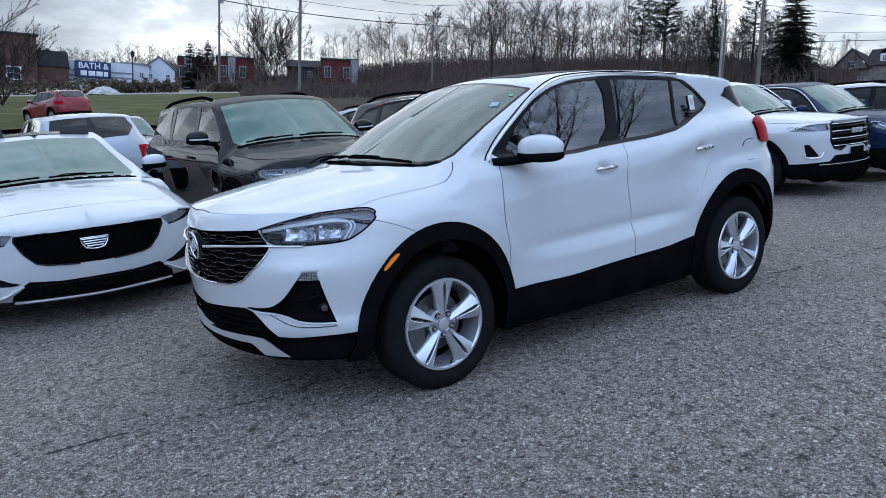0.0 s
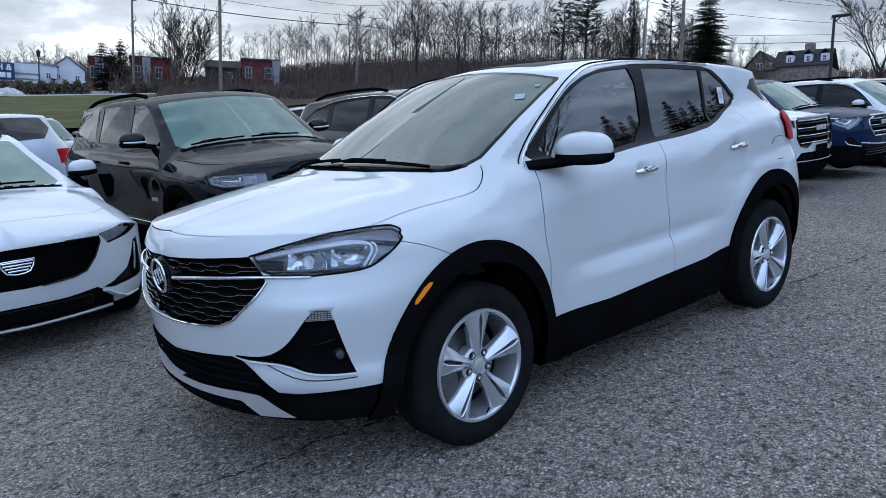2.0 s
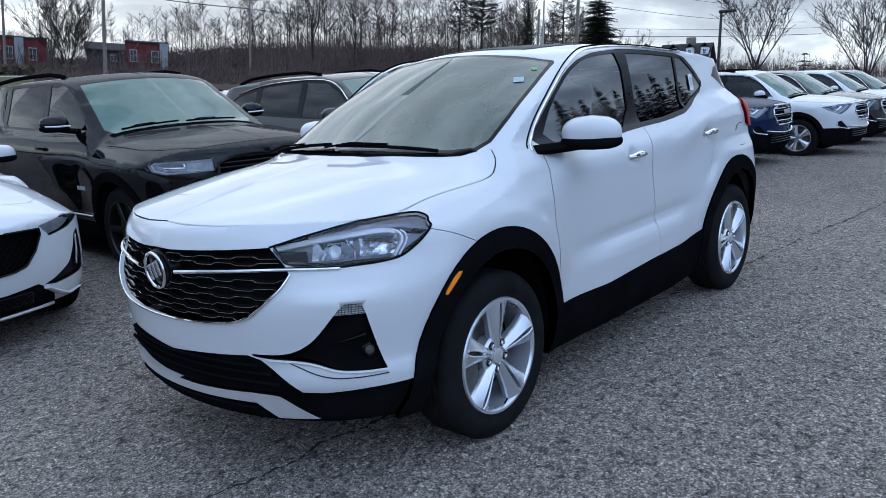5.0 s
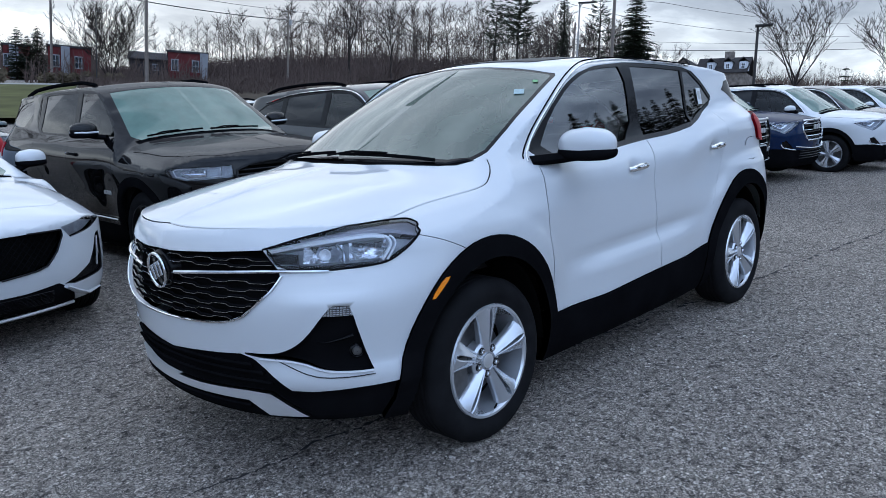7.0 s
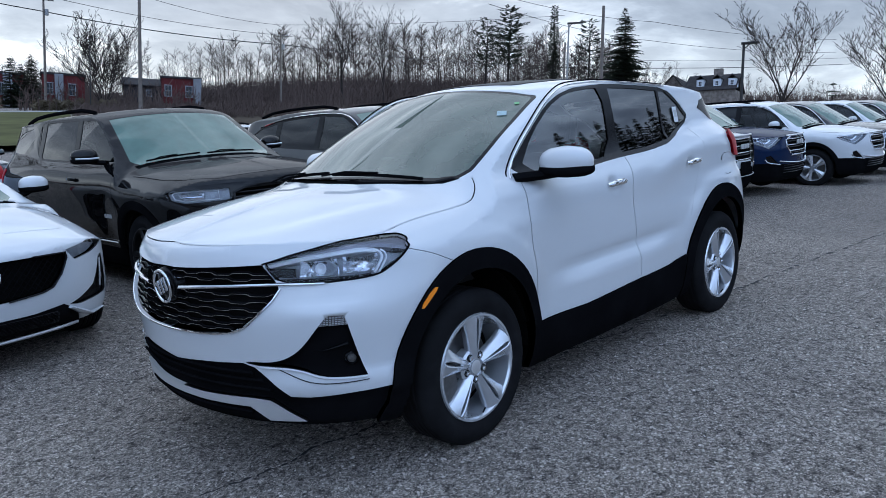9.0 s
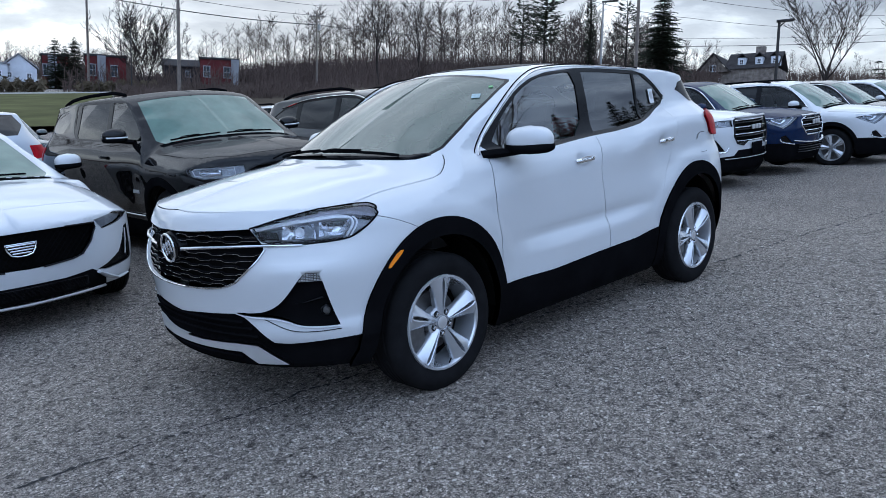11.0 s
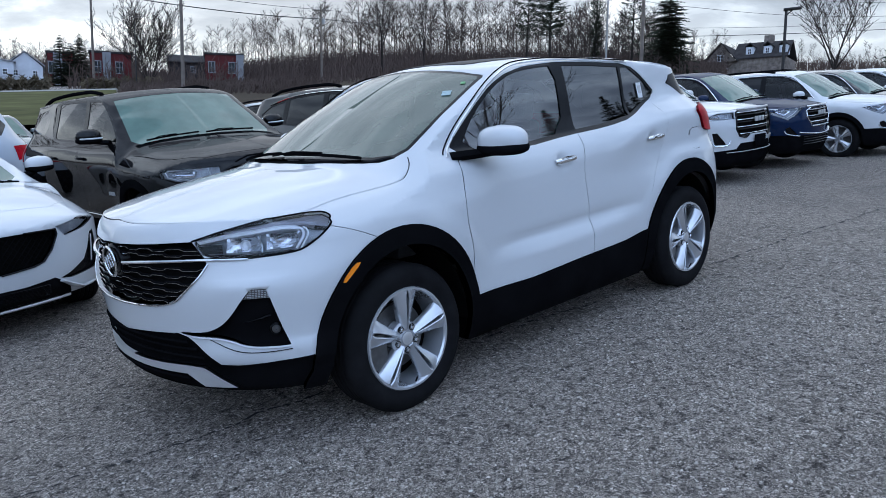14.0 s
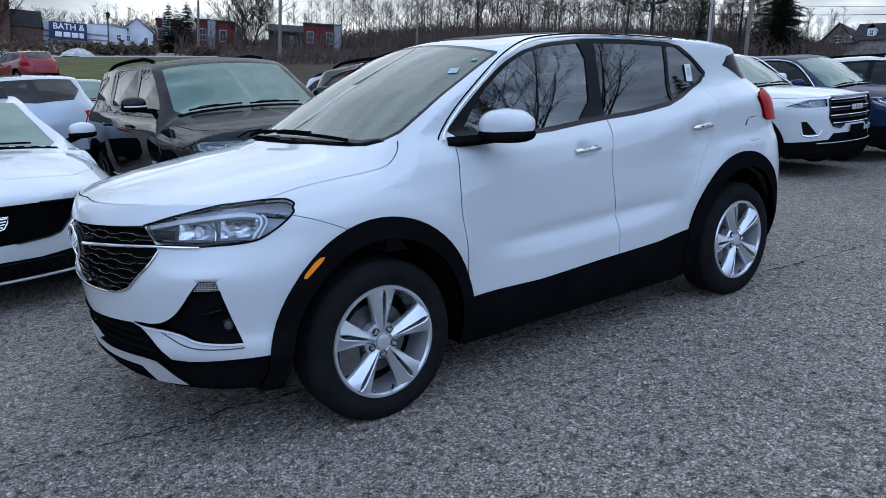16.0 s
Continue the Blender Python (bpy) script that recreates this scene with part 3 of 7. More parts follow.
# ---------------------------------------------------------------- wheels
def spoke(bm, ang, r0, r1, w0, w1, y0, y1, depth, off=(0.0, 0.0), slant=0.0):
    """One tapered, crowned spoke from the hub to the rim, standing in the xz plane; off: how far it stands beside the ray at both ends."""
    rings = []
    for i in range(11):
        t = i / 10
        r = r0 + (r1 - r0) * t
        w = w0 + (w1 - w0) * t ** 1.5 + 0.02 * smooth(0.86, 1.0, t)
        beside = off[0] + (off[1] - off[0]) * t ** 1.2
        y = y0 + (y1 - y0) * math.sin(t * math.pi * 0.5)
        c, s = math.cos(ang), math.sin(ang)
        r = math.sqrt(r * r - beside * beside)
        ring = []
        for px, py in ((-0.5, 0.16 + slant), (-0.42, 0.03 + 0.8 * slant), (-0.2, 0.3 * slant), (0.2, -0.3 * slant), (0.42, 0.03 - 0.8 * slant), (0.5, 0.16 - slant), (0.40, 1.0), (-0.40, 1.0)):
            u = px * w + beside
            ring.append(bm.verts.new((r * c - u * s, y + py * depth, r * s + u * c)))
        rings.append(ring)
    for a, b in zip(rings, rings[1:]):
        for k in range(8):
            bm.faces.new((a[k], a[(k + 1) % 8], b[(k + 1) % 8], b[k]))
    bm.faces.new(rings[0][::-1])
    bm.faces.new(rings[-1])


def make_wheel(parent, x, side, radius=0.3525, width=0.225, rim=0.238, face=0.885, rim_material=None, turn=0.0, twin=True, spokes=5, centre_z=0.345, detail=True):
    """A tyre on an alloy rim; side -1 is the driver's. Parts go under the car."""
    rim_material = rim_material or ALLOY
    m = Matrix.Translation((x, side * face, centre_z)) @ Matrix.Diagonal((1, -side, 1, 1))
    bm = bmesh.new()
    w, R = width, radius
    prof = [(rim + 0.006, 0.012), (rim + 0.03, 0.004), (rim + 0.06, -0.002), (R - 0.03, 0.008), (R - 0.012, 0.018), (R - 0.003, 0.032)]
    for k in range(5):
        y = 0.05 + k * (w - 0.10) / 4
        prof += [(R, y - 0.012), (R, y + 0.006), (R - 0.007, y + 0.008), (R - 0.007, y + 0.012)]
    prof += [(R - 0.004, w - 0.03), (R - 0.02, w - 0.01), (rim + 0.05, w), (rim + 0.005, w - 0.012)]
    lathe(bm, prof, 72 if detail else 40, m)
    bmesh.ops.recalc_face_normals(bm, faces=bm.faces)
    tyre = part("tyre", bm, RUBBER, parent, "black rubber tyre with ribbed tread")
    bm = bmesh.new()
    lathe(bm, [(rim + 0.004, 0.03), (rim + 0.008, 0.012), (rim + 0.004, 0.004), (rim - 0.006, 0.004), (rim - 0.012, 0.014), (rim - 0.016, 0.05), (rim - 0.028, 0.12), (rim - 0.03, w - 0.02)], 72 if detail else 36, m)
    start = len(bm.verts)
    own = bmesh.new()
    for i in range(spokes):
        a = turn + 2 * math.pi * i / spokes
        if twin:
            spoke(own, a, 0.045, rim - 0.004, 0.024, 0.066, 0.025, 0.008, 0.045, (-0.013, -0.043), 0.32)
            spoke(own, a, 0.045, rim - 0.004, 0.024, 0.066, 0.025, 0.008, 0.045, (0.013, 0.043), -0.32)
        else:
            spoke(own, a, 0.04, rim - 0.008, 0.05, 0.045, 0.03, 0.012, 0.05)
    lathe(own, [(0.001, 0.02), (0.034, 0.02), (0.036, 0.026), (0.075, 0.028), (0.082, 0.04), (0.08, 0.09)], 40)
    bmesh.ops.transform(own, matrix=m, verts=own.verts)
    me = bpy.data.meshes.new("tmp")
    own.to_mesh(me)
    own.free()
    bm.from_mesh(me)
    bpy.data.meshes.remove(me)
    bmesh.ops.recalc_face_normals(bm, faces=bm.faces)
    wheel = part("rim", bm, rim_material, tyre, "silver alloy rim with five paired spokes" if twin else "alloy rim", 24)
    if not detail:
        bm = bmesh.new()
        lathe(bm, [(0.001, 0.10), (rim - 0.02, 0.10), (rim - 0.02, 0.11)], 32, m)
        part("brake_disc", bm, STEEL, tyre)
        return
    bm = bmesh.new()
    lathe(bm, [(0.001, 0.018), (0.026, 0.0175), (0.031, 0.02), (0.032, 0.026)], 32, m)
    part("centre_cap", bm, SILVER, tyre, "round centre cap")
    for i in range(5):
        a = turn - 0.628 + 2 * math.pi * i / 5
        bm = bmesh.new()
        p = m @ Matrix.Translation((0.0575 * math.cos(a), 0, 0.0575 * math.sin(a)))
        lathe(bm, [(0.0165, 0.029), (0.0165, 0.024), (0.0125, 0.024), (0.0125, 0.034)], 16, p)
        part("lug_recess", bm, GLOSS_BLACK, tyre)
        bm = bmesh.new()
        lathe(bm, [(0.001, 0.014), (0.008, 0.014), (0.0105, 0.018), (0.0105, 0.034)], 6, p)
        part("lug_nut", bm, CHROME, tyre)
    bm = bmesh.new()
    lathe(bm, [(0.06, 0.095), (0.155, 0.095), (0.155, 0.12), (0.06, 0.12)], 48, m)
    part("brake_disc", bm, STEEL, tyre)
    bm = bmesh.new()
    lathe(bm, [(0.001, 0.13), (rim - 0.03, 0.13), (rim - 0.03, 0.14)], 40, m)
    part("backing_plate", bm, DARK, tyre)
    bm = bmesh.new()
    box(bm, (0.10, 0.07, 0.17), m @ Matrix.Translation((-0.155, 0.075, -0.03)), 0.014)
    part("brake_caliper", bm, STEEL, tyre, "cast brake caliper")
    bm = bmesh.new()
    tube(bm, [m @ Vector((0.02, 0.012, -rim + 0.02)), m @ Vector((0.018, -0.004, -rim + 0.045))], 0.004, 8)
    part("valve_stem", bm, RUBBER, tyre)


# ---------------------------------------------------------------- the parked crossover
def arch(cx, cz, front, back, up):
    """An arched outline over a wheel, open at the bottom."""
    pts = [(cx - front, 0.1)]
    for i in range(33):
        a = math.pi - math.pi * i / 32
        pts.append((cx + (front if math.cos(a) < 0 else back) * math.cos(a), cz + up * math.sin(a)))
    return pts + [(cx + back, 0.1)]


def white_crossover():
    car = thing("compact_suv", "white compact crossover with black cladding and silver wheels on asphalt", "car", LOT)
    s = HERO
    b = Body(s, lambda x: 0.265 if x < 0.0 or x > 2.6 else 0.215, 0.028)
    xz, vz = b.xz, b.vz
    hole_f, hole_r = arch(0, 0.345, 0.425, 0.425, 0.45), arch(2.595, 0.345, 0.44, 0.40, 0.455)
    clad_f, clad_r = arch(0, 0.345, 0.508, 0.49, 0.54), arch(2.595, 0.345, 0.53, 0.47, 0.55)
    grille = [(-0.02, 0.914), (0.095, 0.911), (0.515, 0.929), (0.578, 0.858), (0.589, 0.833), (0.563, 0.787), (0.504, 0.727), (0.457, 0.69), (0.386, 0.664), (0.179, 0.645), (-0.02, 0.642)]
    lamp = b.vz([(0.515, 0.93), (0.56, 0.95), (0.613, 0.969)]) + xz([(-0.585, 1.0), (-0.49, 1.02), (-0.401, 1.02), (-0.36, 1.01), (-0.336, 0.996), (-0.331, 0.980), (-0.341, 0.962), (-0.371, 0.936), (-0.438, 0.893), (-0.499, 0.865), (-0.586, 0.856)]) + vz([(0.726, 0.853), (0.578, 0.858)])
    pocket = vz(spline([(0.44, 0.545), (0.54, 0.548), (0.60, 0.562), (0.65, 0.592), (0.69, 0.634), (0.728, 0.688), (0.759, 0.735)], 4) + [(0.797, 0.73), (0.807, 0.69), (0.816, 0.571), (0.826, 0.481)]
                + spline([(0.80, 0.481), (0.74, 0.486), (0.70, 0.496), (0.66, 0.514), (0.60, 0.526), (0.50, 0.530), (0.44, 0.538)], 4))
    lens = vz([(0.733, 0.69), (0.759, 0.732), (0.796, 0.728), (0.806, 0.69)])
    low = vz([(-0.02, 0.502), (0.18, 0.520), (0.42, 0.538), (0.472, 0.523), (0.563, 0.442), (0.60, 0.408), (0.667, 0.405), (0.79, 0.417)]) + xz([(-0.50, 0.421), (-0.40, 0.42), (-0.40, 0.1)]) + [(-0.02, 0.1)]
    skid = vz([(-0.02, 0.378), (0.15, 0.378), (0.408, 0.389), (0.515, 0.388), (0.575, 0.345), (0.637, 0.300), (0.498, 0.298), (0.418, 0.35), (0.143, 0.345), (-0.02, 0.345)])
    sill = xz([(0.40, 0.437), (0.9, 0.437), (1.36, 0.457), (1.83, 0.47), (2.1, 0.497), (2.2, 0.1), (0.40, 0.1)])
    back_low = xz([(2.9, 0.47), (3.2, 0.50), (3.36, 0.52)]) + [(s.end + 0.02, 0.52), (s.end + 0.02, 0.1)] + xz([(2.9, 0.1)])
    front_glass = rounded([(0.56, 1.162), (0.726, 1.341), (0.917, 1.468), (1.101, 1.536), (1.293, 1.558), (1.47, 1.564), (1.432, 1.181), (1.026, 1.152)], 1)
    rear_glass = [(1.549, 1.562), (1.818, 1.553), (2.10, 1.534), (2.075, 1.231), (1.792, 1.199), (1.533, 1.186)]
    quarter_glass = [(2.125, 1.532), (2.208, 1.529), (2.35, 1.441), (2.45, 1.348), (2.10, 1.237)]
    frame_line = [(0.425, 1.14), (0.701, 1.355), (0.905, 1.487), (1.09, 1.558), (1.293, 1.58), (1.52, 1.585), (1.83, 1.574), (2.215, 1.549), (2.365, 1.455), (2.485, 1.345), (2.08, 1.209), (1.79, 1.174), (1.44, 1.158), (1.02, 1.128)]
    door_seam = spline([(0.497, 1.136), (0.478, 1.088), (0.448, 0.947), (0.442, 0.824), (0.458, 0.679), (0.464, 0.531), (0.466, 0.44)])
    b_seam = spline([(1.515, 1.165), (1.48, 1.05), (1.461, 0.951), (1.475, 0.8), (1.488, 0.625), (1.469, 0.25)])
    rear_seam = spline([(2.12, 0.72), (2.20, 0.88), (2.31, 1.02), (2.40, 1.16), (2.39, 1.30)])
    nose_seam = spline([(-0.36, 0.945), (-0.27, 0.915), (-0.19, 0.88), (-0.15, 0.86)])
    fuel = spline([(2.66, 1.045), (2.68, 1.075), (2.72, 1.09), (2.80, 1.09)])
    fuel_low = spline([(2.68, 0.955), (2.72, 0.948), (2.78, 0.952)])
    tail_lamp = rounded(xz([(2.80, 1.222), (3.0, 1.24), (3.20, 1.215), (3.28, 1.03), (3.0, 1.05), (2.87, 1.065), (2.84, 1.13)]), 1)
    hatch_side = xz([(2.64, 1.405), (2.70, 1.46), (2.80, 1.475), (2.93, 1.40), (2.99, 1.32), (2.83, 1.315)])
    gap = lambda line, w=0.004: strip(xz(line), w)
    door_f = xz([(p[0], p[1]) for p in door_seam] + [(0.46, 0.2), (1.464, 0.2)] + b_seam[::-1] + [(1.50, 1.62), (1.0, 1.7), (0.65, 1.5)])
    door_r = xz(b_seam + [(2.2, 0.2)] + rear_seam + [(2.2, 1.65), (1.50, 1.65)])
    ring = [2 * math.pi * i / 28 for i in range(28)]
    cuts = b.cut("side", [
        ("amber", rounded(xz([(-0.366, 0.704), (-0.342, 0.702), (-0.258, 0.772), (-0.292, 0.774)]), 1)), ("hole", xz(hole_f)), ("hole", xz(hole_r)), ("cladding_front", xz(clad_f)), ("cladding_rear", xz(clad_r)),
        ("front_window", xz(front_glass)), ("rear_window", xz(rear_glass)), ("quarter_window", xz(quarter_glass)), ("frame", rounded(xz(frame_line), 1)),
        ("headlight", rounded(lamp, 1)), ("grille", vz(grille)), ("signal", lens), ("pocket", pocket), ("skid", skid), ("intake", low), ("sill", sill), ("back_low", back_low), ("tail", tail_lamp), ("hatch_side", hatch_side),
        ("gap0", gap(door_seam)), ("gap1", gap(b_seam, 0.0035)), ("gap2", gap(rear_seam, 0.001)), ("gap3", gap(nose_seam, 0.0025)), ("gap4", gap(fuel)), ("gap5", gap(fuel_low, 0.003)),
        *[("front_door", xz([(1.275 + 0.10 * q * math.cos(t), 1.033 + 0.066 * q * math.sin(t)) for t in ring])) for q in (0.2, 0.4, 0.6, 0.8, 1.0, 1.25)],
        *[("rear_door", xz([(2.205 + 0.10 * q * math.cos(t), 1.073 + 0.066 * q * math.sin(t)) for t in ring])) for q in (0.2, 0.4, 0.6, 0.8, 1.0, 1.25)],
        ("front_door", door_f), ("rear_door", door_r)])
    both = (-1, 1)
    for k in both:
        b.panel("front_door", "side", cuts["front_door"], WHITE, car, sides=(k,))
        b.panel("rear_door", "side", cuts["rear_door"], WHITE, car, sides=(k,))
        b.panel("wheel_arch_trim", "side", cuts["cladding_front"], PLASTIC, car, "matt black plastic arch trim", 0.012, 0.03, (k,))
        b.panel("wheel_arch_trim", "side", cuts["cladding_rear"], PLASTIC, car, "matt black plastic arch trim", 0.012, 0.03, (k,))
        b.panel("sill_trim", "side", cuts["sill"], PLASTIC, car, "matt black plastic sill", 0.008, 0.03, (k,))
        b.panel("window_frame", "side", cuts["frame"], GLOSS_BLACK, car, "gloss black window surround", -0.003, 0.012, (k,))
        b.panel("front_window", "side", cuts["front_window"], SIDE_GLASS, car, "clear tinted window", -0.008, 0, (k,), flat=True)
        b.panel("rear_window", "side", cuts["rear_window"], TINT_GLASS, car, "dark privacy glass", -0.008, 0, (k,), flat=True)
        b.panel("quarter_window", "side", cuts["quarter_window"], TINT_GLASS, car, "dark privacy glass", -0.008, 0, (k,), flat=True)
        lamp_ob = b.panel("headlight", "side", cuts["headlight"], LAMP_GLASS, car, "clear headlight lens", 0.002, 0.03, (k,))
        b.panel("lamp_back", "side", cuts["headlight"], LAMP_GREY, lamp_ob, "dark lamp housing", -0.055, 0, (k,))
        b.panel("side_marker", "side", cuts["amber"], AMBER, car, "amber side marker", 0.016, 0.01, (k,))
        b.panel("turn_signal", "side", cuts["signal"], LAMP_SILVER, car, "clear ribbed turn signal", -0.012, 0.012, (k,))
        b.panel("fog_pocket", "side", cuts["pocket"], PLASTIC, car, "black fog lamp pocket", -0.03, 0, (k,))
        b.panel("tail_light", "side", cuts["tail"], RED_LENS, car, "red tail light", 0.018, 0.03, (k,))
        b.panel("hatch_corner", "side", cuts["hatch_side"], GLOSS_BLACK, car, "gloss black corner of the rear window", 0.002, 0.01, (k,))
        for i in range(6):
            b.panel("panel_gap", "side", cuts[f"gap{i}"], GAP, car, "", -0.006, 0, (k,))
        b.panel("front_fender", "side", cuts["rest"], WHITE, car, sides=(k,), keep=lambda a, z: a > s.arc - 0.32 and a < s.arc + 1.2 and not (a < s.arc - 0.02 and z < 0.885))
    b.pieces("rear_quarter", "side", cuts["rest"], WHITE, car, keep=lambda a, z: a >= s.arc + 1.2)
    b.panel("front_bumper", "side", cuts["rest"], WHITE, car, "white front bumper", sides=both, keep=lambda a, z: a <= s.arc - 0.32 or (a <= s.arc - 0.02 and z < 0.885))
    b.panel("lower_intake", "side", cuts["intake"], PLASTIC, car, "matt black lower bumper", -0.012, 0.02, both)
    b.panel("grille_back", "side", cuts["grille"], DARK, car, "black grille opening", -0.05, 0, both)
    b.panel("skid_plate", "side", cuts["skid"], SILVER, car, "silver skid plate", 0.008, 0.025, both)
    b.panel("rear_bumper_trim", "side", cuts["back_low"], PLASTIC, car, "", 0.006, 0.03, both)

    # the top: hood, cowl, windscreen, roof, rear window
    hood_edge = [(-0.90, -0.05), (-0.898, 0.0), (-0.897, 0.152), (-0.853, 0.341), (-0.746, 0.549), (-0.64, 0.672), (-0.52, 0.735), (-0.412, 0.765), (-0.254, 0.762), (-0.068, 0.772), (0.114, 0.78), (0.175, 0.766), (0.222, 0.735), (0.25, 0.695)]
    hood = spline(hood_edge, 5) + [(0.135, 0.615), (0.09, 0.55), (0.045, 0.45), (-0.03, 0.2), (-0.045, 0.0), (-0.045, -0.05)]
    cowl = [(-0.045, -0.05), (-0.03, 0.2), (0.045, 0.45), (0.09, 0.55), (0.135, 0.615), (0.21, 0.66), (0.20, 0.62), (0.13, 0.56), (0.085, 0.45), (0.02, 0.2), (0.005, -0.05)]
    screen = [(0.005, -0.05), (0.02, 0.2), (0.085, 0.45), (0.13, 0.56), (0.20, 0.65), (0.28, 0.672), (0.45, 0.66), (0.7, 0.628), (0.925, 0.594), (0.947, 0.575), (0.93, 0.52), (0.905, 0.3), (0.895, -0.05)]
    inner = [(0.03, -0.05), (0.045, 0.2), (0.105, 0.44), (0.15, 0.55), (0.215, 0.63), (0.285, 0.652), (0.45, 0.64), (0.7, 0.608), (0.905, 0.574), (0.92, 0.56), (0.905, 0.5), (0.875, 0.3), (0.865, -0.05)]
    sunroof = [(1.03, -0.5), (1.03, 0.10), (1.05, 0.33), (1.10, 0.37), (1.62, 0.37), (1.67, 0.33), (1.68, 0.10), (1.68, -0.5)]
    back_glass = [(2.915, -0.05), (2.905, 0.42), (2.84, 0.64), (2.9, 0.85), (3.2, 0.85), (3.2, -0.05)]
    lamp_top = [(-0.60, 0.70), (-0.535, 0.738), (-0.418, 0.774), (-0.374, 0.789), (-0.346, 0.802), (-0.328, 0.828), (-0.345, 0.845), (-0.36, 1.0), (-0.75, 1.0), (-0.68, 0.70)]
    tops = b.cut("top", [("gap", strip(spline(hood_edge, 5), 0.006)), ("lamp", lamp_top), ("cowl", cowl), ("glass", inner), ("band", screen), ("sunroof", sunroof), ("rear_glass", back_glass), ("hood", hood)])
    for k in both:
        crown = b.panel("headlight_crown", "top", tops["lamp"], LAMP_GLASS, car, "clear upper edge of the headlight lens", 0.002, 0, (k,))
        b.panel("lamp_back", "top", tops["lamp"], LAMP_SMOKE, crown, "smoked lamp lining", -0.02, 0, (k,))
    b.panel("hood", "top", tops["hood"], WHITE, car, "white hood", 0.0, 0.012, both)
    b.panel("panel_gap", "top", tops["gap"], GAP, car, "", -0.006, 0, both)
    b.panel("cowl", "top", tops["cowl"], PLASTIC, car, "black plastic cowl below the windscreen", -0.012, 0.02, both)
    b.panel("windscreen", "top", tops["glass"], WIND_GLASS, car, "greenish windscreen reflecting the sky", -0.002, 0, both)
    b.panel("windscreen_band", "top", tops["band"], GLOSS_BLACK, car, "black windscreen border", -0.002, 0.01, both)
    b.panel("sunroof", "top", tops["sunroof"], ROOF_GLASS, car, "dark glass sunroof", 0.003, 0.01, both)
    b.panel("hatch_window", "top", tops["rear_glass"], TINT_GLASS, car, "dark rear window", -0.002, 0, both)
    b.panel("roof", "top", tops["rest"], WHITE, car, "white roof", 0.0, 0.012, both, keep=lambda x, v: x > 0.25)
    b.pieces("nose_panel", "top", tops["rest"], WHITE, car, keep=lambda x, v: x <= -0.42)
    b.pieces("fender_top", "top", tops["rest"], WHITE, car, keep=lambda x, v: -0.42 < x <= 0.25)
    return car, b


def dome(bm, size, m, n=24, k=12, low=-1.0, power=2.4):
    """A rounded egg of the given half sizes; low cuts it off below that share of its height."""
    rings = []
    for j in range(k + 1):
        t = low + (1 - low) * j / k
        r = max(1e-3, (1 - abs(t) ** power)) ** (1 / power)
        ring = []
        for i in range(n):
            a = 2 * math.pi * i / n
            c, s = math.cos(a), math.sin(a)
            e = (abs(c) ** power + abs(s) ** power) ** (-1 / power)
            ring.append(bm.verts.new(m @ Vector((c * e * r * size[0], s * e * r * size[1], t * size[2]))))
        rings.append(ring)
    for a, b in zip(rings, rings[1:]):
        for i in range(n):
            bm.faces.new((a[i], a[(i + 1) % n], b[(i + 1) % n], b[i]))
    bm.faces.new(rings[0][::-1])
    bm.faces.new(rings[-1])


def bar(bm, pts, wide, high):
    """A flat bar through points, upright section."""
    tube(bm, pts, wide, 8, high / wide)


def side_mirror(parent, k, cap_material, at=(0.69, 0.92, 1.20), size=(0.085, 0.125, 0.078), arm=((0.60, 0.77, 1.135), (0.66, 0.84, 1.145)), detail=True):
    m = Matrix.Translation((at[0], k * at[1], at[2])) @ pose(0, 0, 0, 0, 0, -8 * k)
    bm = bmesh.new()
    dome(bm, size, m, low=-0.42)
    mirror = part("side_mirror", bm, cap_material, parent, "painted mirror cap")
    bm = bmesh.new()
    dome(bm, (size[0] * 1.02, size[1] * 1.02, size[2] * 0.5), m @ Matrix.Translation((0, 0, -size[2] * 0.42)), power=2.6)
    part("mirror_base", bm, PLASTIC, mirror, "black lower shell")
    bm = bmesh.new()
    tube(bm, [(arm[0][0], k * arm[0][1], arm[0][2]), (arm[1][0], k * arm[1][1], arm[1][2]), (at[0], k * (at[1] - 0.02), at[2] - size[2] * 0.55)], 0.04, 10, 0.6)
    part("mirror_arm", bm, PLASTIC, mirror)
    bm = bmesh.new()
    dome(bm, (0.006, size[1] * 0.80, size[2] * 0.66), m @ Matrix.Translation((size[0] * 0.80, 0, 0.005)), low=-0.9)
    part("mirror_glass", bm, CHROME, mirror)


def door_handle(parent, b, x, z, k, length=0.17, material=None):
    """A pull bar standing off the door on two feet."""
    s = b.s
    bm = bmesh.new()
    pts = []
    for i in range(9):
        t = i / 8
        off = 0.008 + 0.030 * math.sin(math.pi * t) ** 0.5
        xx = x - length / 2 + length * t
        v = s.half(xx, z) + off
        pts.append((xx, k * v, z + 0.012 * (t - 0.5)))
    tube(bm, pts, lambda t: 0.011 + 0.005 * math.sin(math.pi * t), 8, 1.15)
    h = part("door_handle", bm, material or CHROME, parent, "chrome door handle")
    if material is None:
        bm = bmesh.new()
        tube(bm, [(p[0], p[1] + k * 0.004, p[2] - 0.009) for p in pts[1:-1]], 0.006, 6, 0.6)
        part("handle_underside", bm, PLASTIC, h)


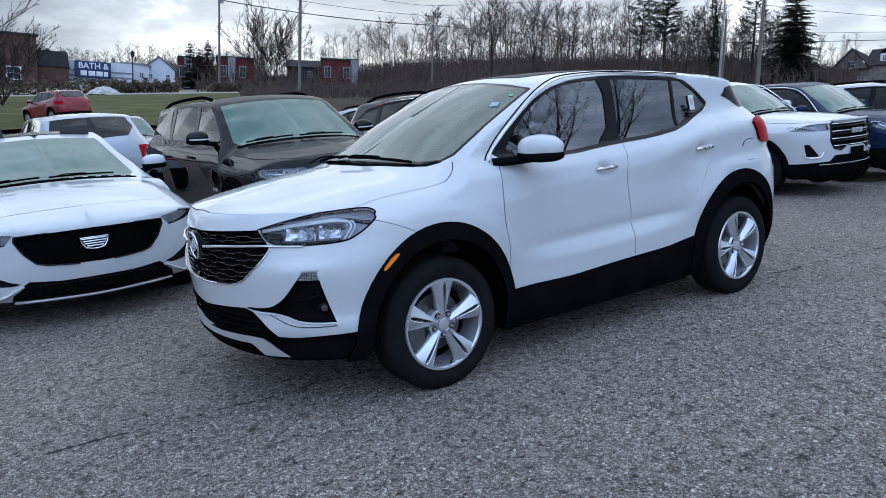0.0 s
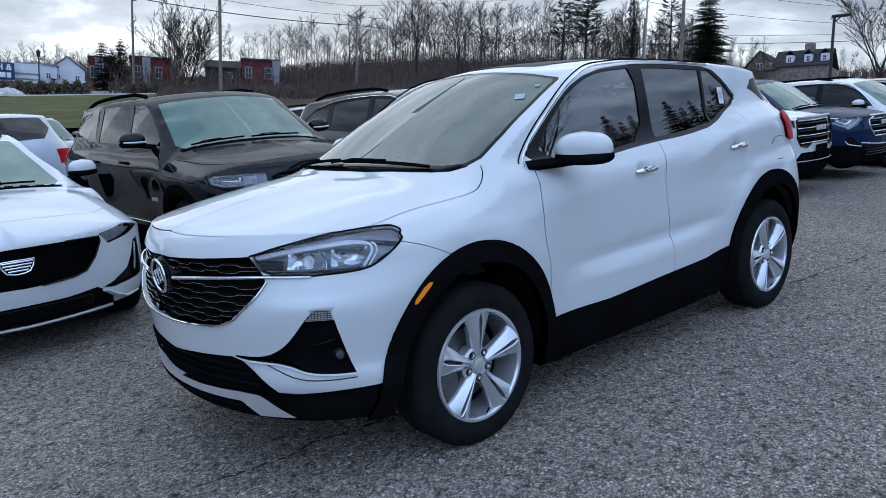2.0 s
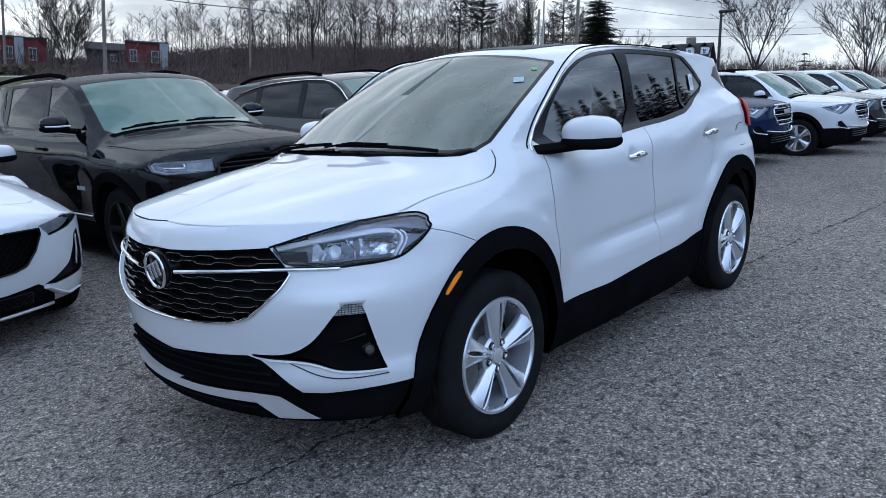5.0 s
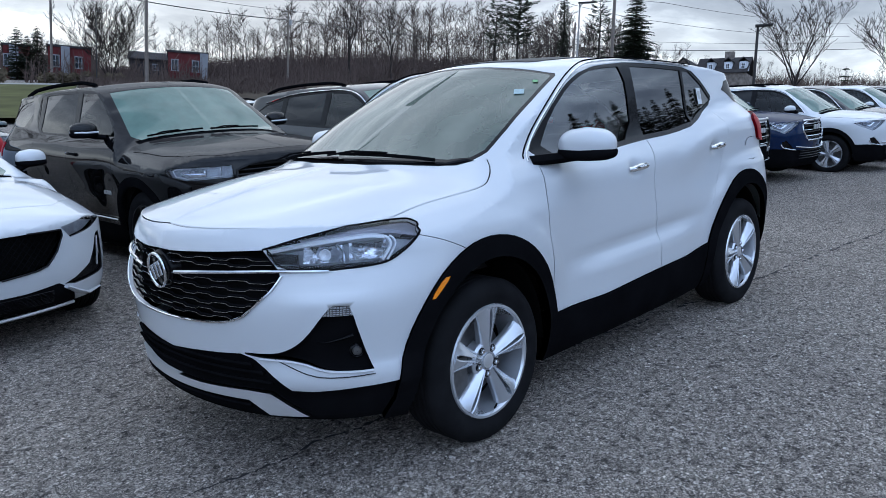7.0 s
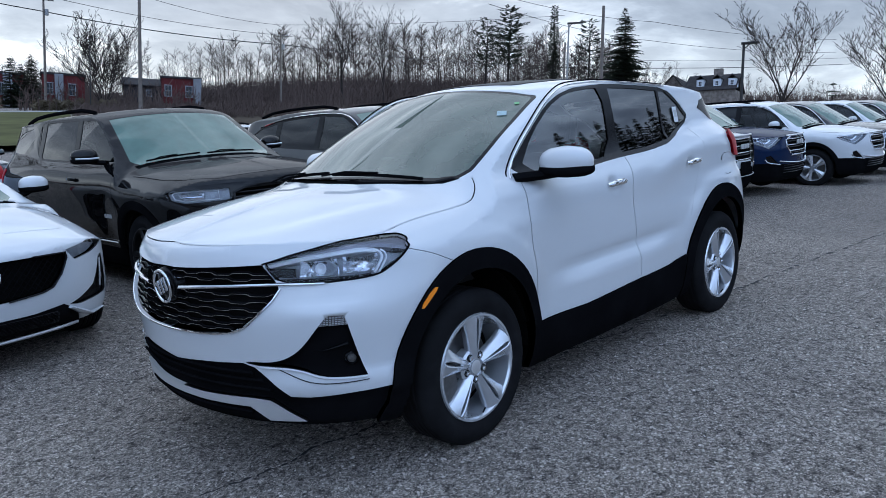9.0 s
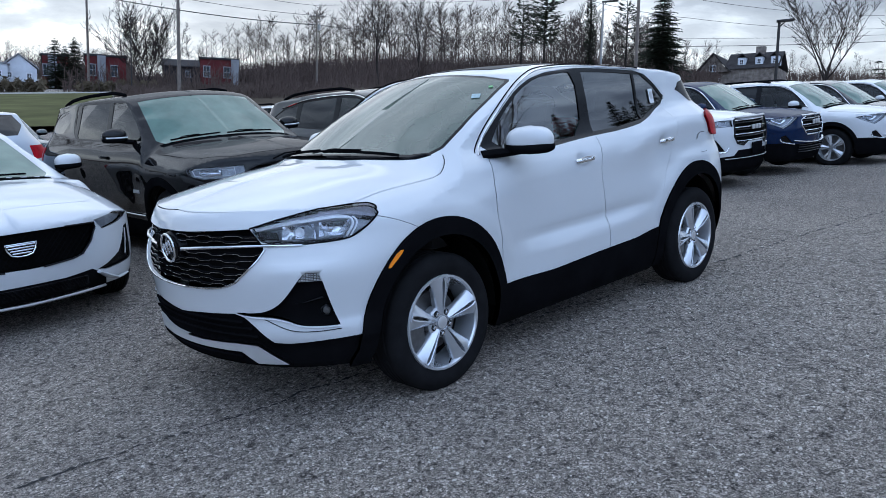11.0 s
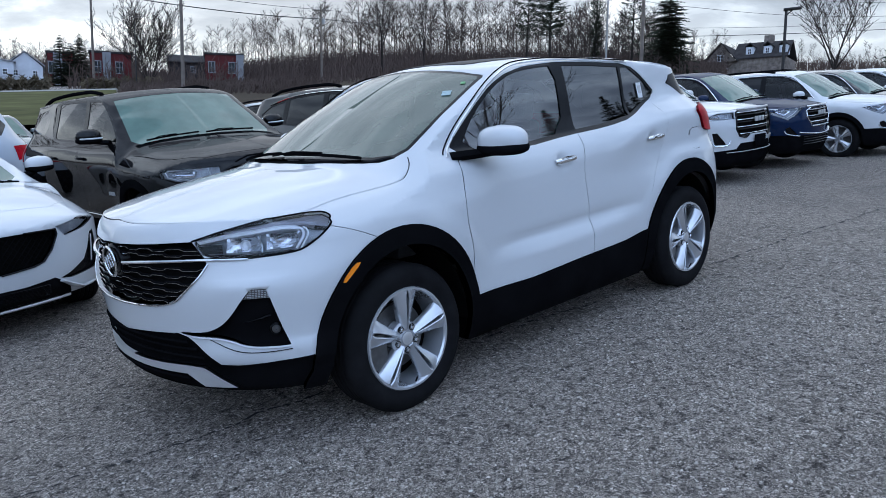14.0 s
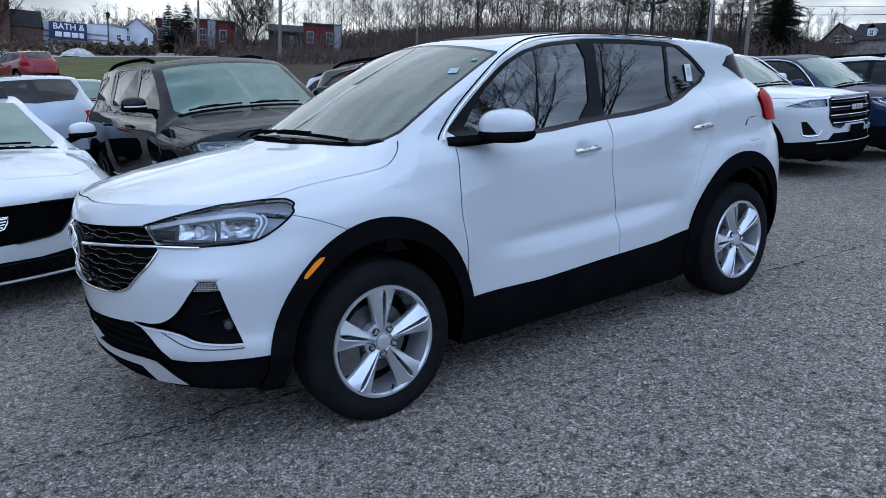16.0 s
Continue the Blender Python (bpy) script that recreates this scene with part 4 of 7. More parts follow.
def wiper(parent, b, v0, v1, x0, lift=0.014):
    bm = bmesh.new()
    line = []
    for i in range(10):
        v = v0 + (v1 - v0) * i / 9
        x = x0 + 0.22 * v * v + 0.015 * i / 9
        line.append(Vector((x, v, b.s.roof(x, abs(v)))) + b.top_normal(x, v) * lift)
    tube(bm, line, 0.0055, 6, 1.6)
    w = part("wiper", bm, PLASTIC, parent, "black wiper blade")
    bm = bmesh.new()
    tube(bm, [line[5] + Vector((0, 0, 0.012)), line[2] + Vector((-0.03, 0, 0.016)), line[0] + Vector((-0.07, 0, 0.0))], 0.0065, 6, 0.8)
    part("wiper_arm", bm, PLASTIC, w)


def seat(parent, x, y, z, scale=1.0, back=0.62):
    bm = bmesh.new()
    box(bm, (0.48, 0.48, 0.16), pose(x, y, z, 0, -6, 0), 0.05)
    part("seat_cushion", bm, SEAT, parent)
    bm = bmesh.new()
    box(bm, (0.13, 0.46, back), pose(x + 0.27, y, z + back / 2 + 0.03, 0, 16, 0), 0.05, (1, 0.85))
    part("seat_back", bm, SEAT, parent)
    bm = bmesh.new()
    box(bm, (0.09, 0.26, 0.17), pose(x + 0.38, y, z + back + 0.15, 0, 12, 0), 0.035)
    part("headrest", bm, SEAT, parent)


def cabin(parent, dash_x=0.55, front_x=1.05, rear_x=1.95, floor_z=0.42, wheel_side=-1, width=0.62, dash_z=1.0, head=1.5):
    bm = bmesh.new()
    box(bm, (2.6, 2 * width, 0.06), pose(1.45, 0, floor_z - 0.1), 0.01)
    part("cabin_floor", bm, CABIN, parent)
    bm = bmesh.new()
    box(bm, (0.62, 2 * width, 0.34), pose(dash_x - 0.05, 0, dash_z - 0.19, 0, 0, 0), 0.06, (0.8, 1))
    part("dashboard", bm, CABIN, parent, "dark dashboard")
    bm = bmesh.new()
    m2 = pose(dash_x + 0.38, wheel_side * 0.36, dash_z - 0.08, 0, -25, 0)
    ring = [m2 @ Vector((0, 0.185 * math.cos(a), 0.185 * math.sin(a))) for a in [2 * math.pi * i / 32 for i in range(33)]]
    tube(bm, ring, 0.015, 8, cap=False)
    box(bm, (0.05, 0.16, 0.12), m2, 0.03)
    tube(bm, [m2 @ Vector((0, -0.18, 0)), m2 @ Vector((0, 0.18, 0))], 0.014, 6)
    part("steering_wheel", bm, CABIN, parent)
    for y in (-0.37, 0.37):
        seat(parent, front_x, y, floor_z + 0.14)
        seat(parent, rear_x, y, floor_z + 0.16)
    bm = bmesh.new()
    box(bm, (0.05, 0.22, 0.07), pose(dash_x + 0.25, 0, head - 0.04, 0, 15, 0), 0.02)
    part("rear_view_mirror", bm, CABIN, parent)


def underbody(parent, shape, hubs=(0.0, 2.595), width=0.80, liner=0.45, x0=-0.72, x1=3.15):
    bm = bmesh.new()
    box(bm, (hubs[1] - hubs[0] - 0.95, 2 * width, 0.16), pose((hubs[0] + hubs[1]) / 2, 0, 0.26), 0.02)
    part("underbody", bm, DARK, parent, "dark underbody")
    bm = bmesh.new()
    box(bm, (hubs[0] - 0.48 - x0, 1.5 * width, 0.12), pose((hubs[0] - 0.48 + x0) / 2, 0, 0.35), 0.02)
    part("front_undertray", bm, DARK, parent)
    bm = bmesh.new()
    box(bm, (x1 - hubs[1] - 0.48, 1.5 * width, 0.12), pose((hubs[1] + 0.48 + x1) / 2, 0, 0.31), 0.02)
    part("rear_undertray", bm, DARK, parent)
    for h in hubs:
        for k in (-1, 1):
            bm = bmesh.new()
            rows = []
            for v in (0.45, width + 0.03):
                rows.append([bm.verts.new((h + liner * math.cos(a), k * v, 0.345 + (liner + 0.005) * math.sin(a))) for a in [math.pi * (-0.02 + 1.04 * i / 24) for i in range(25)]])
            for i in range(24):
                bm.faces.new((rows[0][i], rows[0][i + 1], rows[1][i + 1], rows[1][i]))
            bm.faces.new(rows[0])
            part("arch_liner", bm, LINER, parent)


def dress_crossover(car, b):
    """Lamps, grille, trims and fittings of the white crossover."""
    s = b.s
    underbody(car, s)
    cabin(car)
    # grille: waved cross bars in two fields, a bright wing and a ring badge
    def across(z, wave, v0, v1, off, phase, n=64):
        pts = []
        for i in range(n + 1):
            v = v0 + (v1 - v0) * i / n
            t = (abs(v) / 0.165 + phase) % 1.0
            zz = z + wave * (smooth(0.30, 0.42, t) - smooth(0.80, 0.92, t))
            a = s.at_v(abs(v), zz)
            p = b.side_point(a, zz) + b.side_normal(a, zz) * off
            pts.append((p.x, math.copysign(p.y, v) if v else 0.0, p.z))
        return pts
    rows = [(0.895, 0.54, 0.0), (0.872, 0.55, 0.5), (0.815, 0.572, 0.0), (0.785, 0.555, 0.5), (0.755, 0.528, 0.0), (0.725, 0.497, 0.5), (0.697, 0.458, 0.0), (0.672, 0.40, 0.5)]
    for z, v, ph in rows:
        bm = bmesh.new()
        tube(bm, across(z, 0.008, -v, v, -0.018, ph, 110), 0.004, 6, 1.4)
        part("grille_bar", bm, PLASTIC, car, "waved black grille bar")
        bm = bmesh.new()
        tube(bm, across(z - 0.004, 0.008, -v, v, -0.012, ph, 110), 0.0011, 5)
        part("grille_edge", bm, CHROME, car, "thin bright grille edge")
    for k in (-1, 1):
        bm = bmesh.new()
        wing = [(0.13, 0.832), (0.3, 0.845), (0.5, 0.853), (0.6, 0.853), (0.72, 0.849)]
        line = spline([(v * k, z) for v, z in wing], 6)
        pts = []
        for v, z in line:
            a = s.at_v(abs(v), z)
            p = b.side_point(a, z) + b.side_normal(a, z) * 0.006
            pts.append((p.x, math.copysign(p.y, v), p.z))
        tube(bm, pts, lambda t: 0.009 - 0.004 * t, 6, 0.9)
        part("grille_wing", bm, CHROME, car, "bright chrome wing across the grille")
    rim_line = [(0.593, 0.838), (0.567, 0.784), (0.509, 0.725), (0.464, 0.689), (0.397, 0.665), (0.3, 0.652), (0.15, 0.645), (0.0, 0.643)]
    full = [(-v, z) for v, z in rim_line] + rim_line[-2::-1]
    pts = []
    for v, z in spline(full, 5):
        a = s.at_v(abs(v), z)
        p = b.side_point(a, z) + b.side_normal(a, z) * 0.003
        pts.append((p.x, math.copysign(p.y, v), p.z))
    bm = bmesh.new()
    tube(bm, pts, 0.0045, 6)
    part("grille_surround", bm, CHROME, car, "chrome grille surround")
    # badge: a ring with three slanted plain shields on a black disc
    at = pose(s.nose(0.825) + 0.004, 0, 0.825, 0, -4, 0)
    bm = bmesh.new()
    ring = [at @ Vector((-0.012, 0.068 * math.cos(t), 0.068 * math.sin(t))) for t in [2 * math.pi * i / 40 for i in range(41)]]
    tube(bm, ring, 0.0065, 8, cap=False)
    badge = part("badge", bm, CHROME, car, "round chrome ring badge")
    bm = bmesh.new()
    lathe(bm, [(0.001, 0.0), (0.066, 0.002), (0.078, 0.010), (0.086, 0.05)], 40, at @ pose(0.002, 0, 0, 0, 0, -90))
    part("badge_disc", bm, GLOSS_BLACK, badge)
    for i, dy in enumerate((-0.03, 0.0, 0.03)):
        bm = bmesh.new()
        box(bm, (0.008, 0.021, 0.062), at @ pose(-0.014, dy, (0.012, 0.0, -0.012)[i], -22, 0, 0), 0.003, (1, 1.25))
        part("badge_shield", bm, CHROME, badge)
    # lower intake bars
    for z, v, off in ((0.497, 0.46, 0.0), (0.465, 0.50, -0.004), (0.43, 0.53, 0.0), (0.325, 0.42, 0.0)):
        bm = bmesh.new()
        tube(bm, across(z, 0.0, -v, v, off, 0, 40), 0.007, 6, 1.2)
        part("intake_bar", bm, PLASTIC, car)
    for k in (-1, 1):
        flip = Vector((1, k, 1))

        def on(v, z, off):
            a = s.at_v(v, z)
            return (b.side_point(a, z) + b.side_normal(a, z) * off) * flip
        # headlight: bowl, facetted chamber, silver brow, light guide and seal
        def lamp_at(x, z, depth):
            q = s.at_x(x, z)
            return (b.side_point(q, z) - b.side_normal(q, z) * depth) * flip

        def ribbon(name, line, width, depth, material, label=""):
            bm = bmesh.new()
            rows = []
            for i, (x, z) in enumerate(line):
                p, q = line[max(i - 1, 0)], line[min(i + 1, len(line) - 1)]
                d = math.hypot(q[0] - p[0], q[1] - p[1])
                ox, oz = -(q[1] - p[1]) / d * width / 2, (q[0] - p[0]) / d * width / 2
                rows.append([bm.verts.new(lamp_at(x + e * ox, z + e * oz, depth + f)) for e, f in ((-1.0, 0.03), (-0.9, 0.0), (0.2, -0.004), (1.0, 0.004), (1.0, 0.03))])
            for u, w in zip(rows, rows[1:]):
                for i in range(4):
                    bm.faces.new((u[i], u[i + 1], w[i + 1], w[i]))
            part(name, bm, material, car, label)

        x0, z0 = -0.672, 0.905
        n = b.side_normal(s.at_x(x0, z0), z0)
        n = Vector((n.x * 1.1 - 0.25, n.y * 0.8, n.z)).normalized()
        mm = Matrix.Translation(lamp_at(x0, z0, 0.030)) @ (n * flip).to_track_quat("-Y", "Z").to_matrix().to_4x4()
        bm = bmesh.new()
        lathe(bm, [(0.024, -0.010), (0.021, -0.012), (0.017, -0.006), (0.001, -0.002)], 28, mm)
        part("lamp_lens", bm, LAMP_SILVER, car, "round inner lamp lens")
        rng = random.Random(5)
        for xa, xb, za, zb, rough in ((-0.735, -0.632, 0.878, 0.940, 0.002), (-0.612, -0.492, 0.880, 0.946, 0.005)):
            bm = bmesh.new()
            grid = []
            for j in range(8):
                v = j / 7
                row = []
                for i in range(13):
                    u = i / 12
                    deep = 0.014 + 0.036 * (1 - (2 * u - 1) ** 2) * (1 - 0.6 * (2 * v - 1) ** 2) + rough * rng.random()
                    row.append(bm.verts.new(lamp_at(xa + (xb - xa) * u + 0.016 * v, za + (zb - za) * v, deep)))
                grid.append(row)
            for j in range(7):
                for i in range(12):
                    bm.faces.new((grid[j][i], grid[j][i + 1], grid[j + 1][i + 1], grid[j + 1][i]))
            part("lamp_reflector", bm, REFLECTOR, car, "bright ribbed reflector bowl", 30 if rough < 0.003 else 12)
        ribbon("lamp_divider", spline([(-0.632, 0.945), (-0.620, 0.91), (-0.625, 0.872)], 4), 0.008, 0.010, REFLECTOR)
        ribbon("lamp_brow", spline([(-0.80, 0.925), (-0.717, 0.946), (-0.618, 0.959), (-0.53, 0.965), (-0.478, 0.957)], 5), 0.018, 0.010, LAMP_SILVER, "silver inner brow of the lamp")
        ribbon("lamp_shade", spline([(-0.72, 0.955), (-0.63, 0.970), (-0.54, 0.979), (-0.46, 0.977), (-0.41, 0.966)], 5), 0.020, 0.014, LAMP_SMOKE, "smoked upper band of the lamp")
        for dx in (0.0, 0.017):
            bm = bmesh.new()
            line = spline([(-0.478 + dx, 0.957), (-0.467 + dx, 0.945), (-0.472 + dx, 0.92), (-0.508 + dx, 0.872)], 5)
            tube(bm, [lamp_at(x, z, 0.010) for x, z in line], 0.006 - 0.1 * dx, 6)
            part("light_guide", bm, LAMP_SILVER, car, "clear daytime light guide")
        ribbon("lamp_floor", spline([(-0.80, 0.868), (-0.70, 0.866), (-0.60, 0.866), (-0.52, 0.868)], 4), 0.012, 0.012, GLOSS_BLACK)
        ribbon("lamp_inner_shade", [(-0.80, 0.897), (-0.775, 0.897), (-0.76, 0.895), (-0.742, 0.893)], 0.040, 0.016, GLOSS_BLACK)
        bm = bmesh.new()
        pts = [on(0.515, 0.93, 0.001)] + [lamp_at(x, z, -0.001) for x, z in ((-0.779, 0.943), (-0.71, 0.967), (-0.632, 0.987))]
        for x, v in spline([(-0.57, 0.722), (-0.535, 0.738), (-0.418, 0.774), (-0.374, 0.789), (-0.346, 0.802), (-0.328, 0.828), (-0.342, 0.843)], 3):
            pts.append((b.top_point(x, v) + Vector((0, 0, 0.001))) * flip)
        for x, z in spline([(-0.346, 0.957), (-0.371, 0.936), (-0.438, 0.893), (-0.499, 0.865), (-0.586, 0.856)], 4):
            pts.append(lamp_at(x, z, -0.001))
        pts += [on(0.726, 0.853, 0.001), on(0.65, 0.856, 0.001), on(0.578, 0.858, 0.001)]
        tube(bm, pts, 0.0042, 6)
        part("lamp_seal", bm, PLASTIC, car, "black seal round the headlight")
        # fog lamp, fin and signal ribs
        c, n = on(0.80, 0.545, -0.022), b.side_normal(s.at_v(0.80, 0.545), 0.545) * flip
        mm = Matrix.Translation(c) @ n.to_track_quat("-Y", "Z").to_matrix().to_4x4()
        bm = bmesh.new()
        lathe(bm, [(0.001, -0.006), (0.014, -0.004), (0.018, 0.002)], 24, mm)
        fog = part("fog_lamp", bm, STEEL, car, "small round fog lamp")
        bm = bmesh.new()
        lathe(bm, [(0.018, 0.002), (0.022, -0.002), (0.028, 0.002), (0.032, 0.012)], 24, mm)
        part("lamp_ring", bm, GLOSS_BLACK, fog)
        bm = bmesh.new()
        tube(bm, [on(0.70, 0.585, -0.024), on(0.74, 0.594, -0.008), on(0.775, 0.607, -0.006), on(0.797, 0.613, -0.016)], lambda t: 0.002 + 0.016 * t, 8, 0.5)
        part("fog_fin", bm, GLOSS_BLACK, car, "pointed black fin over the fog lamp")
        bm = bmesh.new()
        tube(bm, [on(v, z, 0.002) for v, z in spline([(0.50, 0.524), (0.60, 0.521), (0.66, 0.509), (0.70, 0.491), (0.74, 0.481), (0.80, 0.476), (0.824, 0.476)], 5)], 0.0045, 8)
        part("bumper_lip", bm, WHITE, car, "white lip under the fog lamp pocket")
        for i in range(5):
            bm = bmesh.new()
            z = 0.696 + i * 0.0075
            tube(bm, [on(0.738 + i * 0.0045, z, -0.004), on(0.77, z, -0.004), on(0.804 - i * 0.0015, z, -0.004)], 0.0016, 5)
            part("signal_rib", bm, STEEL, car)
        for i in range(8):
            bm = bmesh.new()
            v = 0.744 + i * 0.0078
            tube(bm, [on(v, 0.692, -0.005), on(v + 0.001, min(0.729, 0.70 + 1.55 * (v - 0.735)), -0.005)], 0.0013, 5)
            part("signal_rib", bm, STEEL, car)
        # dark tube paints in the shade of the blade's crease
        bm = bmesh.new()
        tube(bm, [on(v, z, 0.0015) for v, z in spline([(0.56, 0.527), (0.60, 0.506), (0.66, 0.476), (0.71, 0.463), (0.77, 0.461), (0.826, 0.464)], 5)], 0.0022, 5)
        part("bumper_crease", bm, GAP, car, "dark line painted along the crease of the white bumper blade")
        # bright strip round the side windows
        top_line = [(0.432, 1.139), (0.55, 1.252), (0.698, 1.366), (0.902, 1.498), (1.088, 1.57), (1.293, 1.592), (1.52, 1.596), (1.83, 1.583), (2.20, 1.560)]
        bm = bmesh.new()
        line = spline(top_line, 5)
        tube(bm, [(b.side_point(s.at_x(x, z), z) + b.side_normal(s.at_x(x, z), z) * 0.002) * flip for x, z in line], 0.007, 6, 0.8)
        part("window_trim", bm, CHROME, car, "thin bright window strip")
        bm = bmesh.new()
        tube(bm, [(b.side_point(s.at_x(x, z), z) + b.side_normal(s.at_x(x, z), z) * 0.001) * flip for x, z in [(p[0] - 0.012, p[1] + 0.013) for p in line]], 0.004, 5)
        part("drip_seal", bm, PLASTIC, car)
        door_handle(car, b, 1.285, 1.033, k)
        door_handle(car, b, 2.215, 1.073, k)
        side_mirror(car, k, WHITE, at=(0.665, 0.945, 1.198), size=(0.088, 0.136, 0.080), arm=((0.47, 0.765, 1.138), (0.60, 0.84, 1.142)))
    wiper(car, b, 0.05, -0.52, 0.03)
    wiper(car, b, 0.60, 0.10, 0.03)
    # small paper stickers on the glass
    for which, a, q, w, h, m in (("top", 0.70, -0.535, 0.024, 0.05, STICKER), ("top", 0.82, -0.545, 0.012, 0.026, GREEN_STICKER)):
        bm = bmesh.new()
        n = b.top_normal(a, q)
        box(bm, (h, w * 2, 0.0015), Matrix.Translation(b.top_point(a, q) + n * 0.002) @ n.to_track_quat("Z", "X").to_matrix().to_4x4() @ pose(0, 0, 0, 0, 0, 90))
        part("windscreen_sticker", bm, m, car)
    a = s.at_x(2.29, 1.375)
    n = b.side_normal(a, 1.375)
    flip = Vector((1, -1, 1))
    bm = bmesh.new()
    box(bm, (0.055, 0.0015, 0.10), Matrix.Translation((b.side_point(a, 1.375) + n * 0.001) * flip) @ (n * flip).to_track_quat("-Y", "Z").to_matrix().to_4x4())
    part("window_sticker", bm, PAPER, car, "white paper window sticker")
    bm = bmesh.new()
    box(bm, (0.035, 0.0012, 0.05), Matrix.Translation((b.side_point(a, 1.38) + n * 0.003) * flip) @ (n * flip).to_track_quat("-Y", "Z").to_matrix().to_4x4())
    part("sticker_print", bm, SILVER, car)
    # rear spoiler: a thin plate that carries the roof line on past the hatch
    bm = bmesh.new()
    rows = []
    for i in range(9):
        t = i / 8
        row = []
        for j in range(25):
            v = -0.60 + 1.20 * j / 24
            x = 2.66 + (0.29 - 0.10 * (v / 0.6) ** 2) * t
            z = s.roof(2.66, abs(v)) - 0.10 * (x - 2.66) - 0.25 * (x - 2.66) ** 2 + 0.006
            row.append((x, v, z))
        rows.append(row)
    hi = [[bm.verts.new(p) for p in row] for row in rows]
    lo = [[bm.verts.new((x - 0.012, v * 0.99, z - 0.016 - 0.014 * i / 8)) for x, v, z in row] for i, row in enumerate(rows)]
    for i in range(8):
        for j in range(24):
            bm.faces.new((hi[i][j], hi[i][j + 1], hi[i + 1][j + 1], hi[i + 1][j]))
            bm.faces.new((lo[i][j + 1], lo[i][j], lo[i + 1][j], lo[i + 1][j + 1]))
    rim = [(i, 0) for i in range(9)] + [(8, j) for j in range(1, 25)] + [(i, 24) for i in range(7, -1, -1)] + [(0, j) for j in range(23, 0, -1)]
    for (a, c), (d, e) in zip(rim, rim[1:] + rim[:1]):
        bm.faces.new((hi[a][c], hi[d][e], lo[d][e], lo[a][c]))
    bmesh.ops.recalc_face_normals(bm, faces=bm.faces)
    part("spoiler", bm, WHITE, car, "white roof spoiler")


# ---------------------------------------------------------------- the other parked cars
def car_shape(front, base, rear, half, height, hood, nose_z, cowl_x, screen_x, roof_end, belt, q=2.6, deck=None, tumble=0.27, rise=0.08, flare=0.03, tuck=0.0):
    """The body of an everyday car from its main measures, in metres."""
    r = base + rear
    top = [(-front - 0.03, nose_z - 0.12), (-front + 0.02, nose_z - 0.04), (-front + 0.14, nose_z + 0.02), (cowl_x - 0.45, hood - 0.035), (cowl_x - 0.06, hood), (cowl_x, hood + 0.015),
           (cowl_x + 0.55 * (screen_x - cowl_x), hood + 0.60 * (height - 0.05 - hood)), (screen_x, height - 0.045), (screen_x + 0.25, height - 0.008), (0.5 * (screen_x + roof_end), height), (roof_end - 0.3, height - 0.035), (roof_end, height - 0.07)]
    top += deck or [(roof_end + 0.08, height - 0.12), (r - 0.10, belt + 0.02), (r - 0.01, belt - 0.25)]
    return Shape(
        nose=[(0.15, -front + 0.14), (0.3, -front + 0.03), (0.5, -front), (0.75, -front), (nose_z, -front + 0.04), (nose_z + 0.1, -front + 0.16), (1.5, -front + 0.6)],
        tail=[(0.15, r - 0.14), (0.35, r - 0.02), (0.6, r), (0.85, r - 0.02), (belt, r - 0.08), (belt + 0.25, r - 0.22), (height, r - 0.45)],
        width=[(0.15, half - 0.09 - tuck), (0.3, half - 0.045 - 0.8 * tuck), (0.5, half - 0.035 - 0.55 * tuck), (0.7, half - 0.03 - 0.2 * tuck), (belt - 0.2, half - 0.028 + 0.2 * tuck), (belt - 0.08, half - 0.05), (belt, half - 0.10), (belt + 0.05, half - 0.13),
               (height - 0.22, half - 0.06 - 0.75 * tumble), (height - 0.06, half - 0.06 - tumble), (height, half - 0.14 - tumble), (height + 0.06, half - 0.3 - tumble)],
        flare=[(0.15, 0.005), (0.5, flare), (0.8, flare), (1.0, 0.008), (1.1, 0.0), (2.0, 0.0)],
        top=top, base=base, front_q=[(0.2, q + 0.6), (0.7, q + 0.4), (nose_z, q), (nose_z + 0.2, q)],
        sweep=[(-1, 0.2), (screen_x, 0.22), (screen_x + 0.6, 0.0), (r, 0.0)], crown=[(-1, 0.06), (0.2, 0.07), (1.0, 0.09), (r, 0.09)],
        edge=[(-1, 0.012), (0.3, 0.012), (0.5, 0.0), (1.0, 0.01), (r, 0.01)], belt_rise=rise, xf=-0.12, xr=base + 0.1, arc=1.3)


SEDAN = car_shape(0.88, 2.947, 1.09, 0.94, 1.44, 1.0, 0.785, 0.50, 1.38, 2.75, 0.97, q=2.4, deck=[(3.35, 1.13), (3.75, 1.09), (3.98, 1.05), (4.02, 0.8)], tumble=0.30, rise=0.06)
BOXY_SUV = car_shape(0.97, 2.857, 1.09, 0.958, 1.69, 1.17, 1.03, 0.24, 1.02, 3.38, 1.16, q=3.0, tumble=0.22, rise=0.06, tuck=0.06)
MID_SUV = car_shape(0.93, 2.725, 0.98, 0.92, 1.65, 1.12, 0.97, 0.16, 0.98, 3.05, 1.10, q=2.7, tumble=0.25, rise=0.10)


rise_back = lerp_curve([(-50, 0.0), (1, 0.0), (5, 0.10), (14, 0.13), (30, 1.15), (50, 2.75), (100, 6.7), (150, 10.7), (195, 14.0), (230, 14.5), (1600, 15.0)])


def lot_height(x, y):
    """Height of the ground over the sloping plane of the lot."""
    h = -0.22 * smooth(2, 11, x) - 0.022 * max(0.0, min(x, 200.0) - 11.0) + rise_back(y)
    k = math.tan(radians(SLOPE))
    for far, sign in ((x - 200, -1), (-40 - x, 1)):
        if far > 0:
            h += sign * k * (far - 20 * (1 - math.exp(-far / 20)))
    return h


